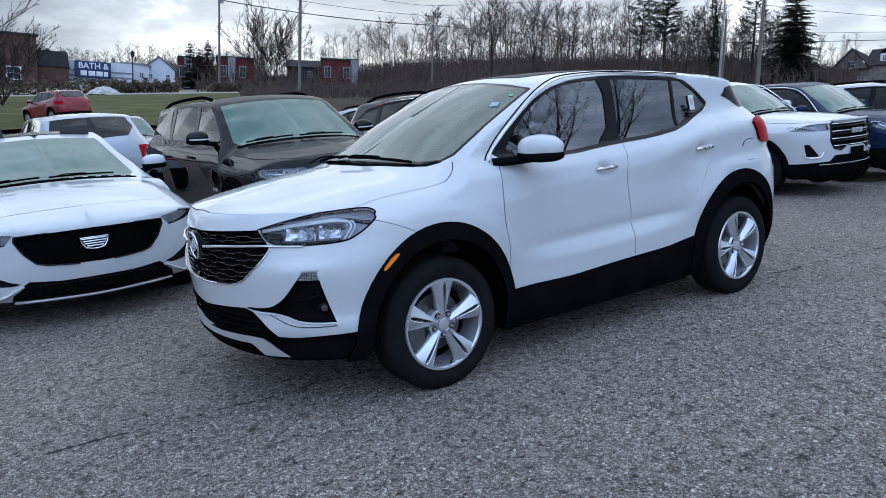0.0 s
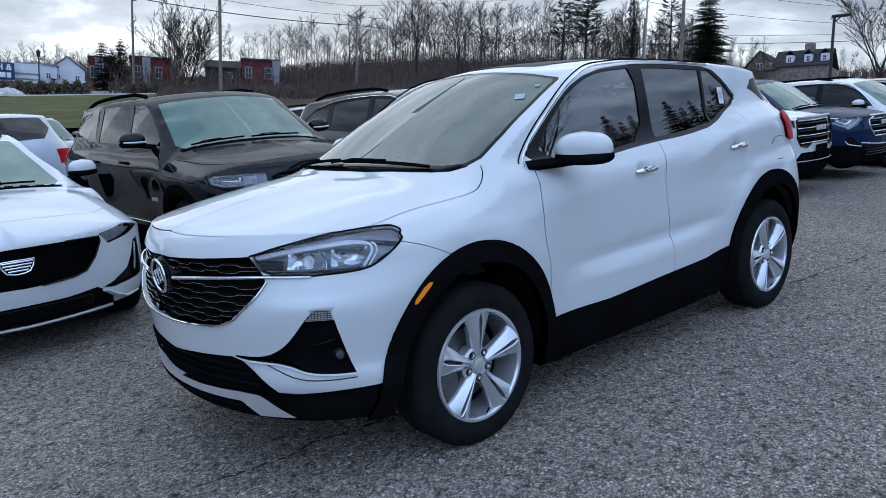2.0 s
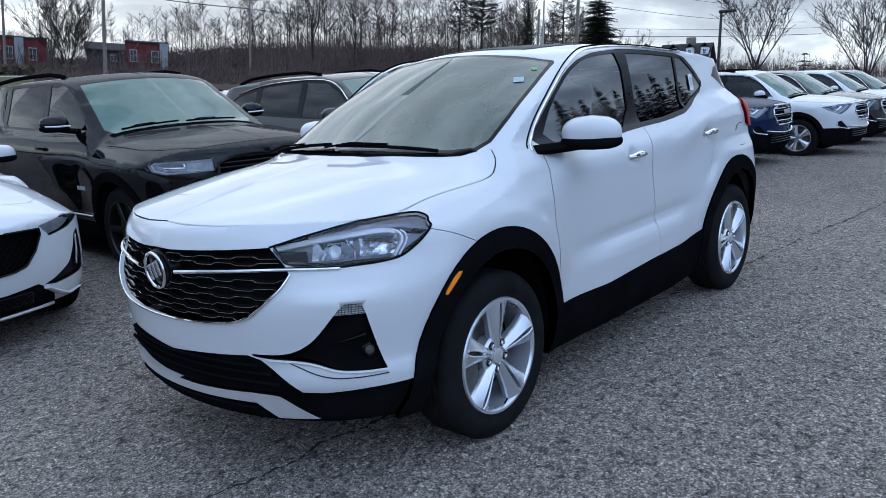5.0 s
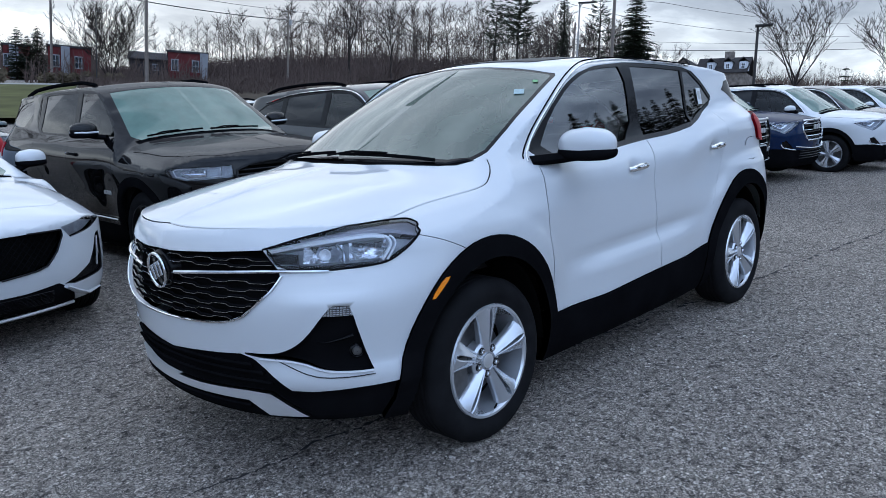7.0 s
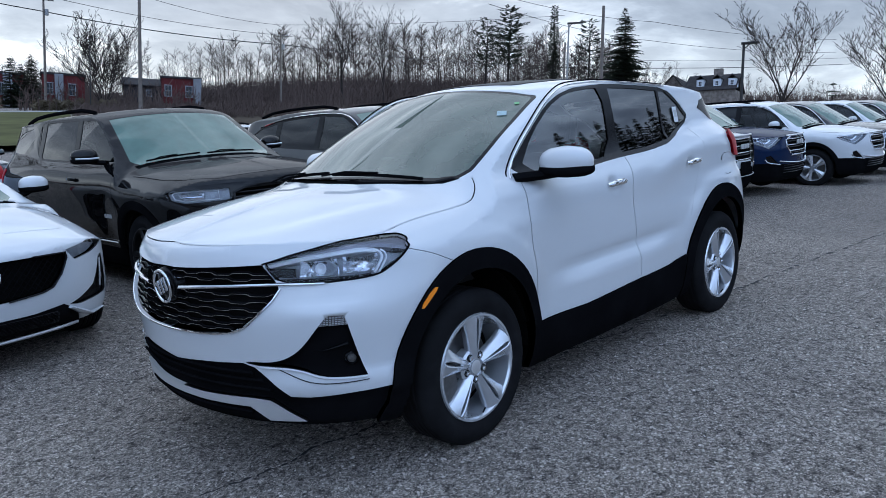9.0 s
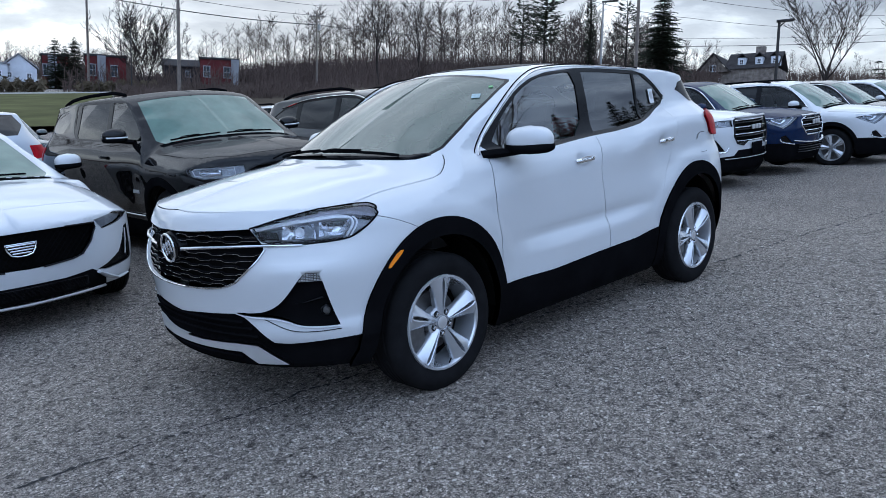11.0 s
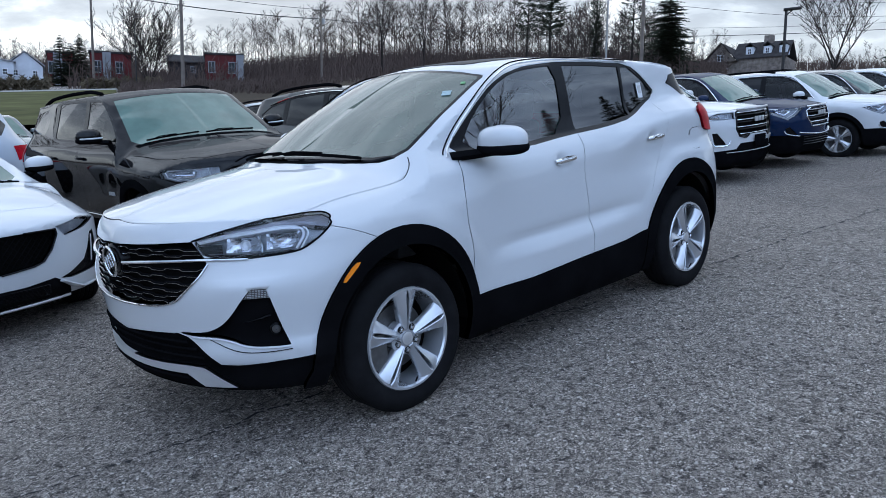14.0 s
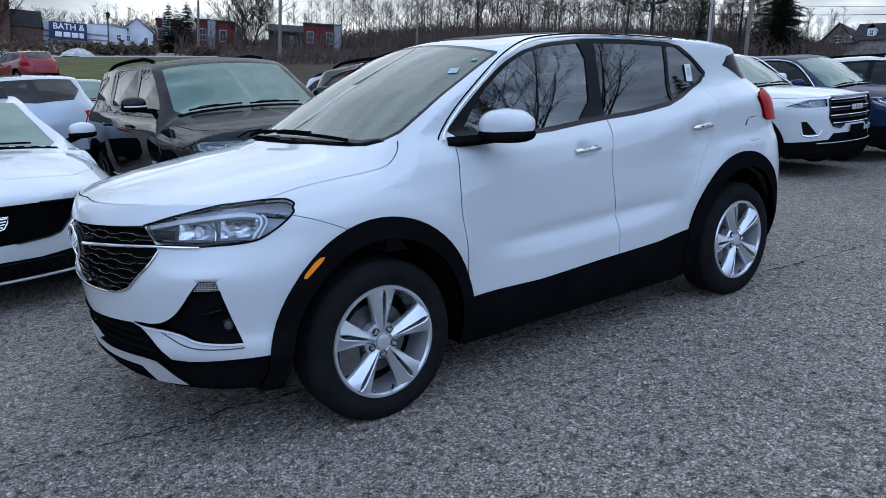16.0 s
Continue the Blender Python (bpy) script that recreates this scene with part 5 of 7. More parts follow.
def parked_car(name, label, shape, paint, x, y, turn, group, step=0.06, lift=0.0, height=None, belt=1.1, dlo=None, pillars=(), lamp=None, grille=None, low=None, clad=True, grille_style="bars", bars=4, rails=False,
               glass_front=None, rim_material=None, radius=0.36, fog=None, spokes=5, twin=False, side_glass=None, chrome_dlo=True, front=True, handle_z=None, mirror_z=None, wheel_face=None, drl=None, hub=0.35, category="car", mark=None, quarter=None):
    car = thing(name, label, category, LOT @ Matrix.Translation((x, y, lot_height(x, y) + lift)) @ pose(0, 0, 0, 0, 0, turn), group)
    s, base = shape, shape.base
    b = Body(s, lambda q: 0.24 if -0.5 < q < base + 0.5 else 0.22, step)
    xz, vz, both = b.xz, b.vz, (-1, 1)
    arch_r = radius + 0.055
    cuts = [("hole", xz(arch(0, hub, arch_r, arch_r, arch_r))), ("hole", xz(arch(base, hub, arch_r, arch_r, arch_r)))]
    if clad:
        cuts += [("arch_trim", xz(arch(0, hub, arch_r + 0.07, arch_r + 0.07, arch_r + 0.075))), ("arch_trim_back", xz(arch(base, hub, arch_r + 0.07, arch_r + 0.07, arch_r + 0.075))),
                 ("sill", xz([(0.3, 0.40), (base - 0.3, 0.43), (base - 0.3, 0.1), (0.3, 0.1)])), ("back_low", xz([(base + 0.3, 0.52)]) + [(s.end + 0.02, 0.54), (s.end + 0.02, 0.1)] + xz([(base + 0.3, 0.1)]))]
    else:
        cuts += [("sill", xz([(0.3, 0.27), (base - 0.3, 0.27), (base - 0.3, 0.1), (0.3, 0.1)]))]
    panes = []
    edges = [None, *pillars, None]
    for i in range(len(edges) - 1):
        pane = [p for p in dense(dlo, 0.05) if (edges[i] is None or p[0] >= edges[i] + 0.025) and (edges[i + 1] is None or p[0] <= edges[i + 1] - 0.025)]
        panes.append(pane)
        cuts.append((f"pane{i}", xz(pane)))
    cx = sum(p[0] for p in dlo) / len(dlo)
    cz = sum(p[1] for p in dlo) / len(dlo)
    wide = [(p[0] + 0.03 * (1 if p[0] > cx else -1), p[1] + 0.022 * (1 if p[1] > cz else -1)) for p in dlo]
    cuts.append(("frame", rounded(xz(wide), 1)))
    if quarter:
        cuts.append(("quarter", rounded(xz(quarter), 1)))
    if front:
        cuts += [("headlight", lamp(b)), ("grille", vz(grille))]
        if drl:
            cuts.append(("drl", drl(b)))
        if fog:
            cuts.append(("fog", vz(fog)))
    if low:
        cuts.append(("low", low(b)))
    zt = (belt - 0.02)
    seams = [[(0.42, 0.3), (0.40, 0.7), (0.44, belt - 0.1)], [(pillars[0] - 0.03, 0.3), (pillars[0] - 0.05, 0.7), (pillars[0], zt)]]
    if len(pillars) > 1:
        seams.append([(pillars[1] - 0.25, 0.75), (pillars[1] - 0.08, 0.95), (pillars[1], zt)])
    for i, line in enumerate(seams):
        cuts.append((f"gap{i}", strip(xz(spline(line)), 0.006)))
    cuts.append(("tail", xz([(base + 0.42, belt - 0.03), (base + 0.55, belt - 0.02)]) + [(s.end - 0.55, belt - 0.02), (s.end - 0.55, belt - 0.22)] + xz([(base + 0.5, belt - 0.18)])))
    c = b.cut("side", cuts)
    glass_front = glass_front or SKY_HAZE_GLASS
    side_glass = side_glass or CAR_GLASS
    b.panel("body_sides", "side", c["rest"], paint, car, "", 0.0, 0.015, both)
    for k in both:
        if clad:
            b.panel("wheel_arch_trim", "side", c["arch_trim"], PLASTIC, car, "black plastic arch trim", 0.01, 0.03, (k,))
            b.panel("wheel_arch_trim", "side", c["arch_trim_back"], PLASTIC, car, "black plastic arch trim", 0.01, 0.03, (k,))
        b.panel("sill_trim", "side", c["sill"], PLASTIC, car, "", 0.004, 0.02, (k,))
        for i in range(len(panes)):
            b.panel("side_window", "side", c[f"pane{i}"], side_glass if i == 0 else CAR_TINT, car, "tinted side window", -0.006, 0, (k,), flat=True)
        b.panel("window_frame", "side", c["frame"], GLOSS_BLACK, car, "black window surround", -0.002, 0.01, (k,))
        if quarter:
            b.panel("quarter_window", "side", c["quarter"], CAR_TINT, car, "dark rear quarter window", -0.004, 0.01, (k,), flat=True)
        for i in range(len(seams)):
            b.panel("panel_gap", "side", c[f"gap{i}"], GAP, car, "", -0.008, 0, (k,))
        b.panel("tail_light", "side", c["tail"], RED_LENS, car, "red tail light", 0.006, 0.01, (k,))
        if front:
            lo = b.panel("headlight", "side", c["headlight"], LAMP_GLASS, car, "clear headlight", 0.002, 0.02, (k,))
            b.panel("lamp_back", "side", c["headlight"], LAMP_GREY, lo, "", -0.04, 0, (k,))
            ring = lamp(b)
            mid = (sum(p[0] for p in ring) / len(ring), sum(p[1] for p in ring) / len(ring))
            for share, thick, stuff in ((0.74, 0.006, LAMP_SILVER), (0.36, 0.018, REFLECTOR)) if clad else ():
                loop = [(mid[0] + (p[0] - mid[0]) * share, mid[1] + (p[1] - mid[1]) * share) for p in ring]
                bm = bmesh.new()
                tube(bm, b.side_line(loop + loop[:1], -0.022, k), thick, 6)
                part("light_guide" if share > 0.5 else "lamp_bowl", bm, stuff, lo)
            if drl:
                b.panel("corner_vent", "side", c["drl"], GLOSS_BLACK, car, "black corner intake with a vertical light", -0.02, 0, (k,))
            if fog:
                b.panel("fog_pocket", "side", c["fog"], GLOSS_BLACK, car, "black fog lamp pocket", -0.02, 0, (k,))
    if clad:
        b.panel("rear_bumper_trim", "side", c["back_low"], PLASTIC, car, "", 0.006, 0.02, both)
    if low:
        b.panel("lower_bumper", "side", c["low"], PLASTIC, car, "black lower bumper", -0.004, 0.02, both)
    # top surface
    cowl_x, screen_x, roof_end = car_marks[id(shape)]
    w0, w1 = s.half(cowl_x + 0.35, belt + 0.1) - 0.075, s.half(screen_x, s.top(screen_x)) - 0.045
    sw = 0.2
    line = lambda q, w, n=6: [(q + sw * v * v, v) for v in [w * i / n for i in range(n + 1)]]
    screen = [(cowl_x + 0.02, -0.05)] + line(cowl_x + 0.02, w0 - 0.05) + [(cowl_x + 0.2, w0)] + line(screen_x - 0.08, w1)[::-1] + [(screen_x - 0.08, -0.05)]
    hood_w = s.half(0, belt - 0.1) - 0.10
    tip = s.nose(0.95) + 0.10
    hood_line = line(tip, hood_w * 0.72) + [(tip + 0.30, hood_w * 0.93), (tip + 0.55, hood_w), (cowl_x - 0.05, hood_w + 0.02)]
    tops = b.cut("top", [("glass", screen), ("cowl", [(cowl_x - 0.06, -0.05)] + line(cowl_x - 0.06, w0) + line(cowl_x + 0.02, w0)[::-1] + [(cowl_x + 0.02, -0.05)]), ("gap", strip(hood_line, 0.008)),
                         ("rear_glass", [(p[0], p[1]) for p in ([(roof_end + 0.05, -0.05), (roof_end + 0.04, w1 * 0.98), (roof_end + 0.42, w1 + 0.10), (roof_end + 0.48, -0.05)])]), ("hood", hood_line[0:1] + hood_line + [(cowl_x - 0.05, -0.05), (tip, -0.05)])])
    b.panel("hood", "top", tops["hood"], paint, car, "", 0.0, 0.012, both)
    b.panel("panel_gap", "top", tops["gap"], GAP, car, "", -0.008, 0, both)
    b.panel("cowl", "top", tops["cowl"], PLASTIC, car, "", -0.008, 0.01, both)
    b.panel("windscreen", "top", tops["glass"], glass_front, car, "pale green windscreen", -0.002, 0, both)
    b.panel("hatch_window", "top", tops["rear_glass"], CAR_TINT, car, "dark rear window", -0.002, 0, both)
    b.panel("roof", "top", tops["rest"], paint, car, "", 0.0, 0.012, both)
    underbody(car, s, (0.0, base), s.half(base / 2, 0.4) - 0.05, arch_r + 0.01, -0.62, base + 0.7)
    bm = bmesh.new()
    box(bm, (base - 0.3, 2 * (s.half(1, 0.9) - 0.12), 0.5), pose(base / 2 + 0.35, 0, 0.66), 0.05)
    part("cabin_floor", bm, CABIN, car)
    for k in (-0.38, 0.38):
        seat(car, 1.15, k, 0.75, back=0.5 if s.top(1.6) < 1.5 else 0.62)
    face = wheel_face or s.half(0, 0.5) - 0.012
    for k in both:
        for i, h in enumerate((0.0, base)):
            make_wheel(car, h, k, radius, 0.225, radius - 0.115, face, rim_material, 0.3 + i + k, twin, spokes, hub, detail=False)
        side_mirror(car, k, paint, at=(cowl_x + 0.52, s.half(0.7, belt - 0.1) + 0.09, mirror_z or belt + 0.09), size=(0.085, 0.115, 0.075), arm=((cowl_x + 0.45, s.half(0.6, belt) - 0.02, belt + 0.02), (cowl_x + 0.5, s.half(0.6, belt) + 0.05, belt + 0.03)))
        hz = handle_z or belt - 0.12
        for hx in [pillars[0] - 0.16] + ([pillars[1] - 0.2] if len(pillars) > 1 else []):
            door_handle(car, b, hx, hz, k, material=paint)
        if chrome_dlo:
            bm = bmesh.new()
            flip = Vector((1, k, 1))
            tube(bm, [(b.side_point(s.at_x(p[0], p[1]), p[1]) + b.side_normal(s.at_x(p[0], p[1]), p[1]) * 0.003) * flip for p in spline([w for w in wide if w[1] > cz or w is wide[0]], 4)], 0.009, 5)
            part("window_trim", bm, CHROME, car, "bright strip over the side windows")
        if rails:
            bm = bmesh.new()
            pts = []
            for i in range(13):
                t = i / 12
                q = screen_x + 0.35 + (roof_end - screen_x - 0.5) * t
                v = s.half(q, s.top(q) - 0.04) - 0.08
                pts.append((q, k * v, s.roof(q, v) + 0.010 + 0.036 * min(1, math.sin(math.pi * t) * 2.2)))
            tube(bm, pts, 0.016, 6, 1.3)
            part("roof_rail", bm, PLASTIC, car, "black roof rail")
    for sg in (-1, 1):
        wiper(car, b, 0.05 if sg < 0 else 0.62, -0.5 if sg < 0 else 0.12, cowl_x + 0.03)
    bm = bmesh.new()
    box(bm, (0.09, 0.16, 0.05), pose(screen_x - 0.22, 0, s.top(screen_x - 0.22) - 0.075, 0, -25, 0), 0.015)
    part("sensor_housing", bm, CABIN, car)
    if not front:
        return car, b
    # grille
    b.panel("grille_back", "side", c["grille"], DARK, car, "black grille opening", -0.04, 0, both)
    zs = [p[1] for p in grille]
    z0, z1 = min(zs), max(zs)

    def reach(z):
        hit = 0.0
        for p, q in zip(grille, grille[1:]):
            if (p[1] - z) * (q[1] - z) <= 0 and p[1] != q[1]:
                hit = max(hit, p[0] + (q[0] - p[0]) * (z - p[1]) / (q[1] - p[1]))
        return hit

    def across(z, v, off, n=28):
        out = []
        for i in range(n + 1):
            w = -v + 2 * v * i / n
            a = s.at_v(abs(w), z)
            p = b.side_point(a, z) + b.side_normal(a, z) * off
            out.append((p.x, math.copysign(p.y, w), p.z))
        return out
    bright = GLOSS_BLACK if paint is BLACK else CHROME
    border = GLOSS_BLACK if grille_style == "mesh" or shape is BOXY_SUV else CHROME
    if grille_style == "bars":
        for i in range(bars):
            z = z0 + (z1 - z0) * (i + 0.6) / bars
            v = reach(z) - 0.01
            bm = bmesh.new()
            tube(bm, across(z, v, -0.004), 0.010, 6, 0.8)
            part("grille_bar", bm, bright, car, "polished grille bar")
            bm = bmesh.new()
            tube(bm, across(z - 0.035, reach(z - 0.035) - 0.01, -0.02), 0.010, 6)
            part("grille_slat", bm, GLOSS_BLACK, car)
    else:
        for sg in (-1, 1):
            bm = bmesh.new()
            for i in range(-26, 27):
                pts = []
                for j in range(13):
                    z = z0 + (z1 - z0) * j / 12
                    v = i * 0.042 + sg * (z - z0) * 0.9
                    if abs(v) < reach(z) - 0.005:
                        a = s.at_v(abs(v), z)
                        p = b.side_point(a, z) - b.side_normal(a, z) * 0.014
                        pts.append((p.x, math.copysign(p.y, v), p.z))
                if len(pts) > 1:
                    tube(bm, pts, 0.0028, 4)
            tagged(part("grille_mesh", bm, PLASTIC, car, "black diamond grille mesh"), kind="stuff")
    if mark:
        zc = (z0 + z1) / 2 + 0.05
        for i in (-1, 0, 1):
            bm = bmesh.new()
            p = Vector(across(zc, 0.1, 0.0, 2)[1])
            box(bm, (0.02, 0.075, 0.07), Matrix.Translation(p + Vector((-0.012, i * 0.095, 0))), 0.006)
            part("grille_badge", bm, mark, car, "plain block badge")
    frame_line = [p for p in grille if p[0] > 0.0]
    for k in both:
        bm = bmesh.new()
        pts = []
        for v, z in dense(frame_line, 0.05, closed=False):
            a = s.at_v(v, z)
            p = b.side_point(a, z) + b.side_normal(a, z) * 0.004
            pts.append((p.x, k * p.y, p.z))
        tube(bm, pts, 0.006 if grille_style == "mesh" else 0.013, 6)
        part("grille_surround", bm, border, car)
    return car, b


car_marks = {id(SEDAN): (0.50, 1.38, 2.75), id(BOXY_SUV): (0.24, 1.02, 3.38), id(MID_SUV): (0.16, 0.98, 3.05)}

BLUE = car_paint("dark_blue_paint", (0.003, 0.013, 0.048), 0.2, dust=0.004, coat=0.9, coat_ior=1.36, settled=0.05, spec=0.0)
GREY = car_paint("dark_grey_paint", (0.022, 0.023, 0.025), 0.3, dust=0.03, coat_ior=1.42)
SILVER_PAINT = car_paint("pale_silver_paint", (0.38, 0.42, 0.48), 0.35, dust=0.04)
RED = car_paint("dark_red_paint", (0.22, 0.012, 0.02), 0.2, dust=0.04)
GREEN_GREY = car_paint("green_grey_paint", (0.10, 0.12, 0.12), 0.3, dust=0.05)
BLACK_RIM = surface("black_rim", (0.012, 0.012, 0.013), 0.3, 0.3, vary=0.2)

BOXY_DLO = [(0.52, 1.185), (0.86, 1.44), (1.12, 1.575), (1.6, 1.595), (2.3, 1.60), (2.50, 1.56), (2.46, 1.32), (2.28, 1.235), (1.4, 1.20)]
BOXY_QUARTER = [(2.64, 1.28), (2.70, 1.565), (3.08, 1.54), (3.30, 1.42), (3.34, 1.30)]
MID_DLO = [(0.50, 1.13), (0.82, 1.39), (1.10, 1.525), (1.6, 1.555), (2.2, 1.53), (2.75, 1.44), (2.98, 1.34), (2.6, 1.235), (1.5, 1.165)]
SEDAN_DLO = [(0.85, 1.0), (1.25, 1.24), (1.52, 1.335), (2.0, 1.355), (2.55, 1.32), (3.0, 1.2), (3.28, 1.09), (2.6, 1.05), (1.6, 1.02)]
BOXY_LAMP = lambda b: b.vz([(0.53, 1.0), (0.53, 0.905)]) + b.xz([(-0.66, 0.90), (-0.47, 0.93), (-0.38, 0.985), (-0.42, 1.0)])
BOXY_GRILLE = [(-0.02, 1.03), (0.42, 1.03), (0.50, 0.99), (0.52, 0.76), (0.46, 0.65), (0.34, 0.62), (0.26, 0.665), (-0.02, 0.665)]
LOW_LAMP = lambda b: b.vz([(0.53, 0.945), (0.53, 0.85)]) + b.xz([(-0.66, 0.84), (-0.54, 0.87), (-0.50, 0.93), (-0.54, 0.945)])
LOW_GRILLE = [(-0.02, 0.93), (0.42, 0.93), (0.50, 0.90), (0.52, 0.74), (0.46, 0.64), (0.34, 0.61), (0.26, 0.655), (-0.02, 0.655)]
BOXY_LOW = lambda b: b.vz([(-0.02, 0.55), (0.44, 0.55), (0.52, 0.47)]) + b.xz([(-0.60, 0.45), (-0.4, 0.45), (-0.4, 0.1)]) + [(-0.02, 0.1)]
BOXY_FOG = [(0.78, 0.72), (0.83, 0.72), (0.80, 0.545), (0.66, 0.545)]
MID_LAMP = lambda b: b.vz([(0.44, 0.955), (0.62, 0.84), (0.74, 0.77)]) + b.xz([(-0.50, 0.86), (-0.36, 0.94), (-0.34, 0.985), (-0.5, 0.98)])
MID_GRILLE = [(-0.02, 0.95), (0.30, 0.945), (0.42, 0.90), (0.43, 0.80), (0.33, 0.67), (-0.02, 0.655)]
MID_LOW = lambda b: b.vz([(-0.02, 0.49), (0.45, 0.50)]) + b.xz([(-0.62, 0.53), (-0.4, 0.53), (-0.4, 0.1)]) + [(-0.02, 0.1)]
MID_FOG = [(0.72, 0.66), (0.78, 0.64), (0.76, 0.53), (0.58, 0.50)]
SEDAN_LAMP = lambda b: b.vz([(0.52, 0.715), (0.66, 0.735)]) + b.xz([(-0.50, 0.79), (-0.30, 0.835), (-0.26, 0.80), (-0.52, 0.715)]) + b.vz([(0.73, 0.665), (0.58, 0.64)])
SEDAN_GRILLE = [(-0.02, 0.712), (0.30, 0.708), (0.515, 0.70), (0.52, 0.665), (0.47, 0.57), (0.40, 0.495), (0.33, 0.475), (0.12, 0.458), (-0.02, 0.455)]
SEDAN_LOW = lambda b: b.vz([(-0.02, 0.345), (0.26, 0.345), (0.46, 0.365), (0.56, 0.30), (0.58, 0.23), (0.58, 0.1), (-0.02, 0.1)])
SEDAN_DRL = lambda b: b.vz([(0.83, 0.63), (0.79, 0.615), (0.75, 0.52), (0.70, 0.44), (0.58, 0.375), (0.50, 0.35), (0.58, 0.335), (0.70, 0.345), (0.80, 0.355), (0.835, 0.37)])
ROW = "cars parked in the row"


def front_line(b, z, v, off, n=30, sag=0.0):
    """Places across the nose from -v to v at the height z, drooping by sag in the middle."""
    pts = []
    for i in range(n + 1):
        w = -v + 2 * v * i / n
        h = z - sag * (1 - (w / v) ** 2)
        a = b.s.at_v(abs(w), h)
        p = b.side_point(a, h) + b.side_normal(a, h) * off
        pts.append((p.x, math.copysign(p.y, w), p.z))
    return pts


def chrome_front(car, b):
    """Bright lower strip, slatted intake and fog lamp hooks of a crossover's nose."""
    bm = bmesh.new()
    tube(bm, front_line(b, 0.56, 0.60, 0.012, sag=0.05), 0.020, 8, 0.6)
    part("bumper_strip", bm, CHROME, car, "bright strip over the lower intake")
    for z in (0.36, 0.40, 0.44, 0.48):
        bm = bmesh.new()
        tube(bm, front_line(b, z, 0.50, 0.006), 0.010, 6, 0.7)
        part("intake_slat", bm, GLOSS_BLACK, car)
    for z, v in ((0.965, 0.40), (0.645, 0.33)):
        bm = bmesh.new()
        tube(bm, front_line(b, z, v, 0.010), 0.017, 8, 0.9)
        part("grille_frame_bar", bm, CHROME, car, "bright edge of the grille frame")
    for k in (-1, 1):
        bm = bmesh.new()
        pts = []
        for v, z in spline([(0.58, 0.50), (0.66, 0.515), (0.76, 0.545), (0.79, 0.60)], 5):
            a = b.s.at_v(v, z)
            p = b.side_point(a, z) + b.side_normal(a, z) * 0.008
            pts.append((p.x, k * p.y, p.z))
        tube(bm, pts, 0.009, 6)
        part("fog_hook", bm, CHROME, car, "bright hook round the fog lamp pocket")


def boxy_front(car, b, plate):
    """Fog lamp hooks, lower strip and plate holder of a large SUV's nose."""
    if plate:
        p = Vector(front_line(b, 0.56, 0.2, 0.02)[15])
        bm = bmesh.new()
        box(bm, (0.02, 0.32, 0.17), Matrix.Translation(p), 0.006)
        part("plate_holder", bm, PLASTIC, car, "empty black plate holder")
    bm = bmesh.new()
    tube(bm, front_line(b, 1.03, 0.46, 0.006), 0.022, 8, 0.8)
    part("grille_cap", bm, SILVER, car, "dull silver bar along the top of the grille")
    bm = bmesh.new()
    tube(bm, front_line(b, 0.43, 0.66, 0.014), 0.008, 6, 0.7)
    part("bumper_strip", bm, SILVER, car, "thin bright strip low on the bumper")
    for k in (-1, 1):
        bm = bmesh.new()
        pts = []
        for v, z in spline([(0.62, 0.60), (0.645, 0.545), (0.70, 0.53), (0.79, 0.535), (0.82, 0.58)], 5):
            a = b.s.at_v(v, z)
            p = b.side_point(a, z) + b.side_normal(a, z) * 0.010
            pts.append((p.x, k * p.y, p.z))
        tube(bm, pts, 0.010, 6)
        part("fog_hook", bm, CHROME, car, "bright hook round the fog lamp pocket")


def black_suv_trim(car, b):
    """Mirror strips, door badges and the bright line along the sills."""
    s = b.s
    for k in (-1, 1):
        flip = Vector((1, k, 1))
        bm = bmesh.new()
        y = s.half(0.7, 1.06) + 0.09
        tube(bm, [(0.685, k * (y - 0.10), 1.232), (0.672, k * y, 1.232), (0.70, k * (y + 0.10), 1.236)], 0.011, 6, 0.8)
        part("mirror_strip", bm, SIGN_STRIP, car, "pale turn signal strip on the mirror")
        bm = bmesh.new()
        tube(bm, b.side_line([(s.at_x(x, z), z) for x, z in ((0.50, 0.46), (1.2, 0.465), (1.9, 0.475), (2.35, 0.49))], 0.010, k), 0.008, 6)
        part("sill_strip", bm, CHROME, car, "bright strip along the sill")
        for i in range(3):
            bm = bmesh.new()
            a = s.at_x(0.56 + 0.06 * i, 0.70)
            p = (b.side_point(a, 0.70) + b.side_normal(a, 0.70) * 0.003) * flip
            box(bm, (0.04, 0.006, 0.035), Matrix.Translation(p), 0.002)
            part("door_badge", bm, SILVER, car, "plain block badge")


SIGN_STRIP = surface("pale_lens", (0.62, 0.64, 0.66), 0.3, vary=0.05)

sedan, sedan_body = parked_car("sedan", "white sedan with black mesh grille and pale green windscreen", SEDAN, WHITE, -1.10, 2.92, 90, ROW, 0.04, belt=0.97, dlo=SEDAN_DLO, pillars=(1.95, 2.95), lamp=SEDAN_LAMP, grille=SEDAN_GRILLE,
                               low=SEDAN_LOW, clad=False, grille_style="mesh", radius=0.34, hub=0.335, drl=SEDAN_DRL, rim_material=BLACK_RIM, chrome_dlo=False, mirror_z=1.07)
black_suv, black_body = parked_car("suv", "dusty black three-row SUV with pale green windscreen and roof rails", BOXY_SUV, BLACK, 1.40, 3.32, 90, ROW, 0.04, belt=1.16, dlo=BOXY_DLO, pillars=(1.47, 2.40), lamp=LOW_LAMP, grille=LOW_GRILLE,
           low=BOXY_LOW, rails=True, radius=0.37, hub=0.36, fog=BOXY_FOG, rim_material=BLACK_RIM, chrome_dlo=False, quarter=BOXY_QUARTER)
black_suv_trim(black_suv, black_body)
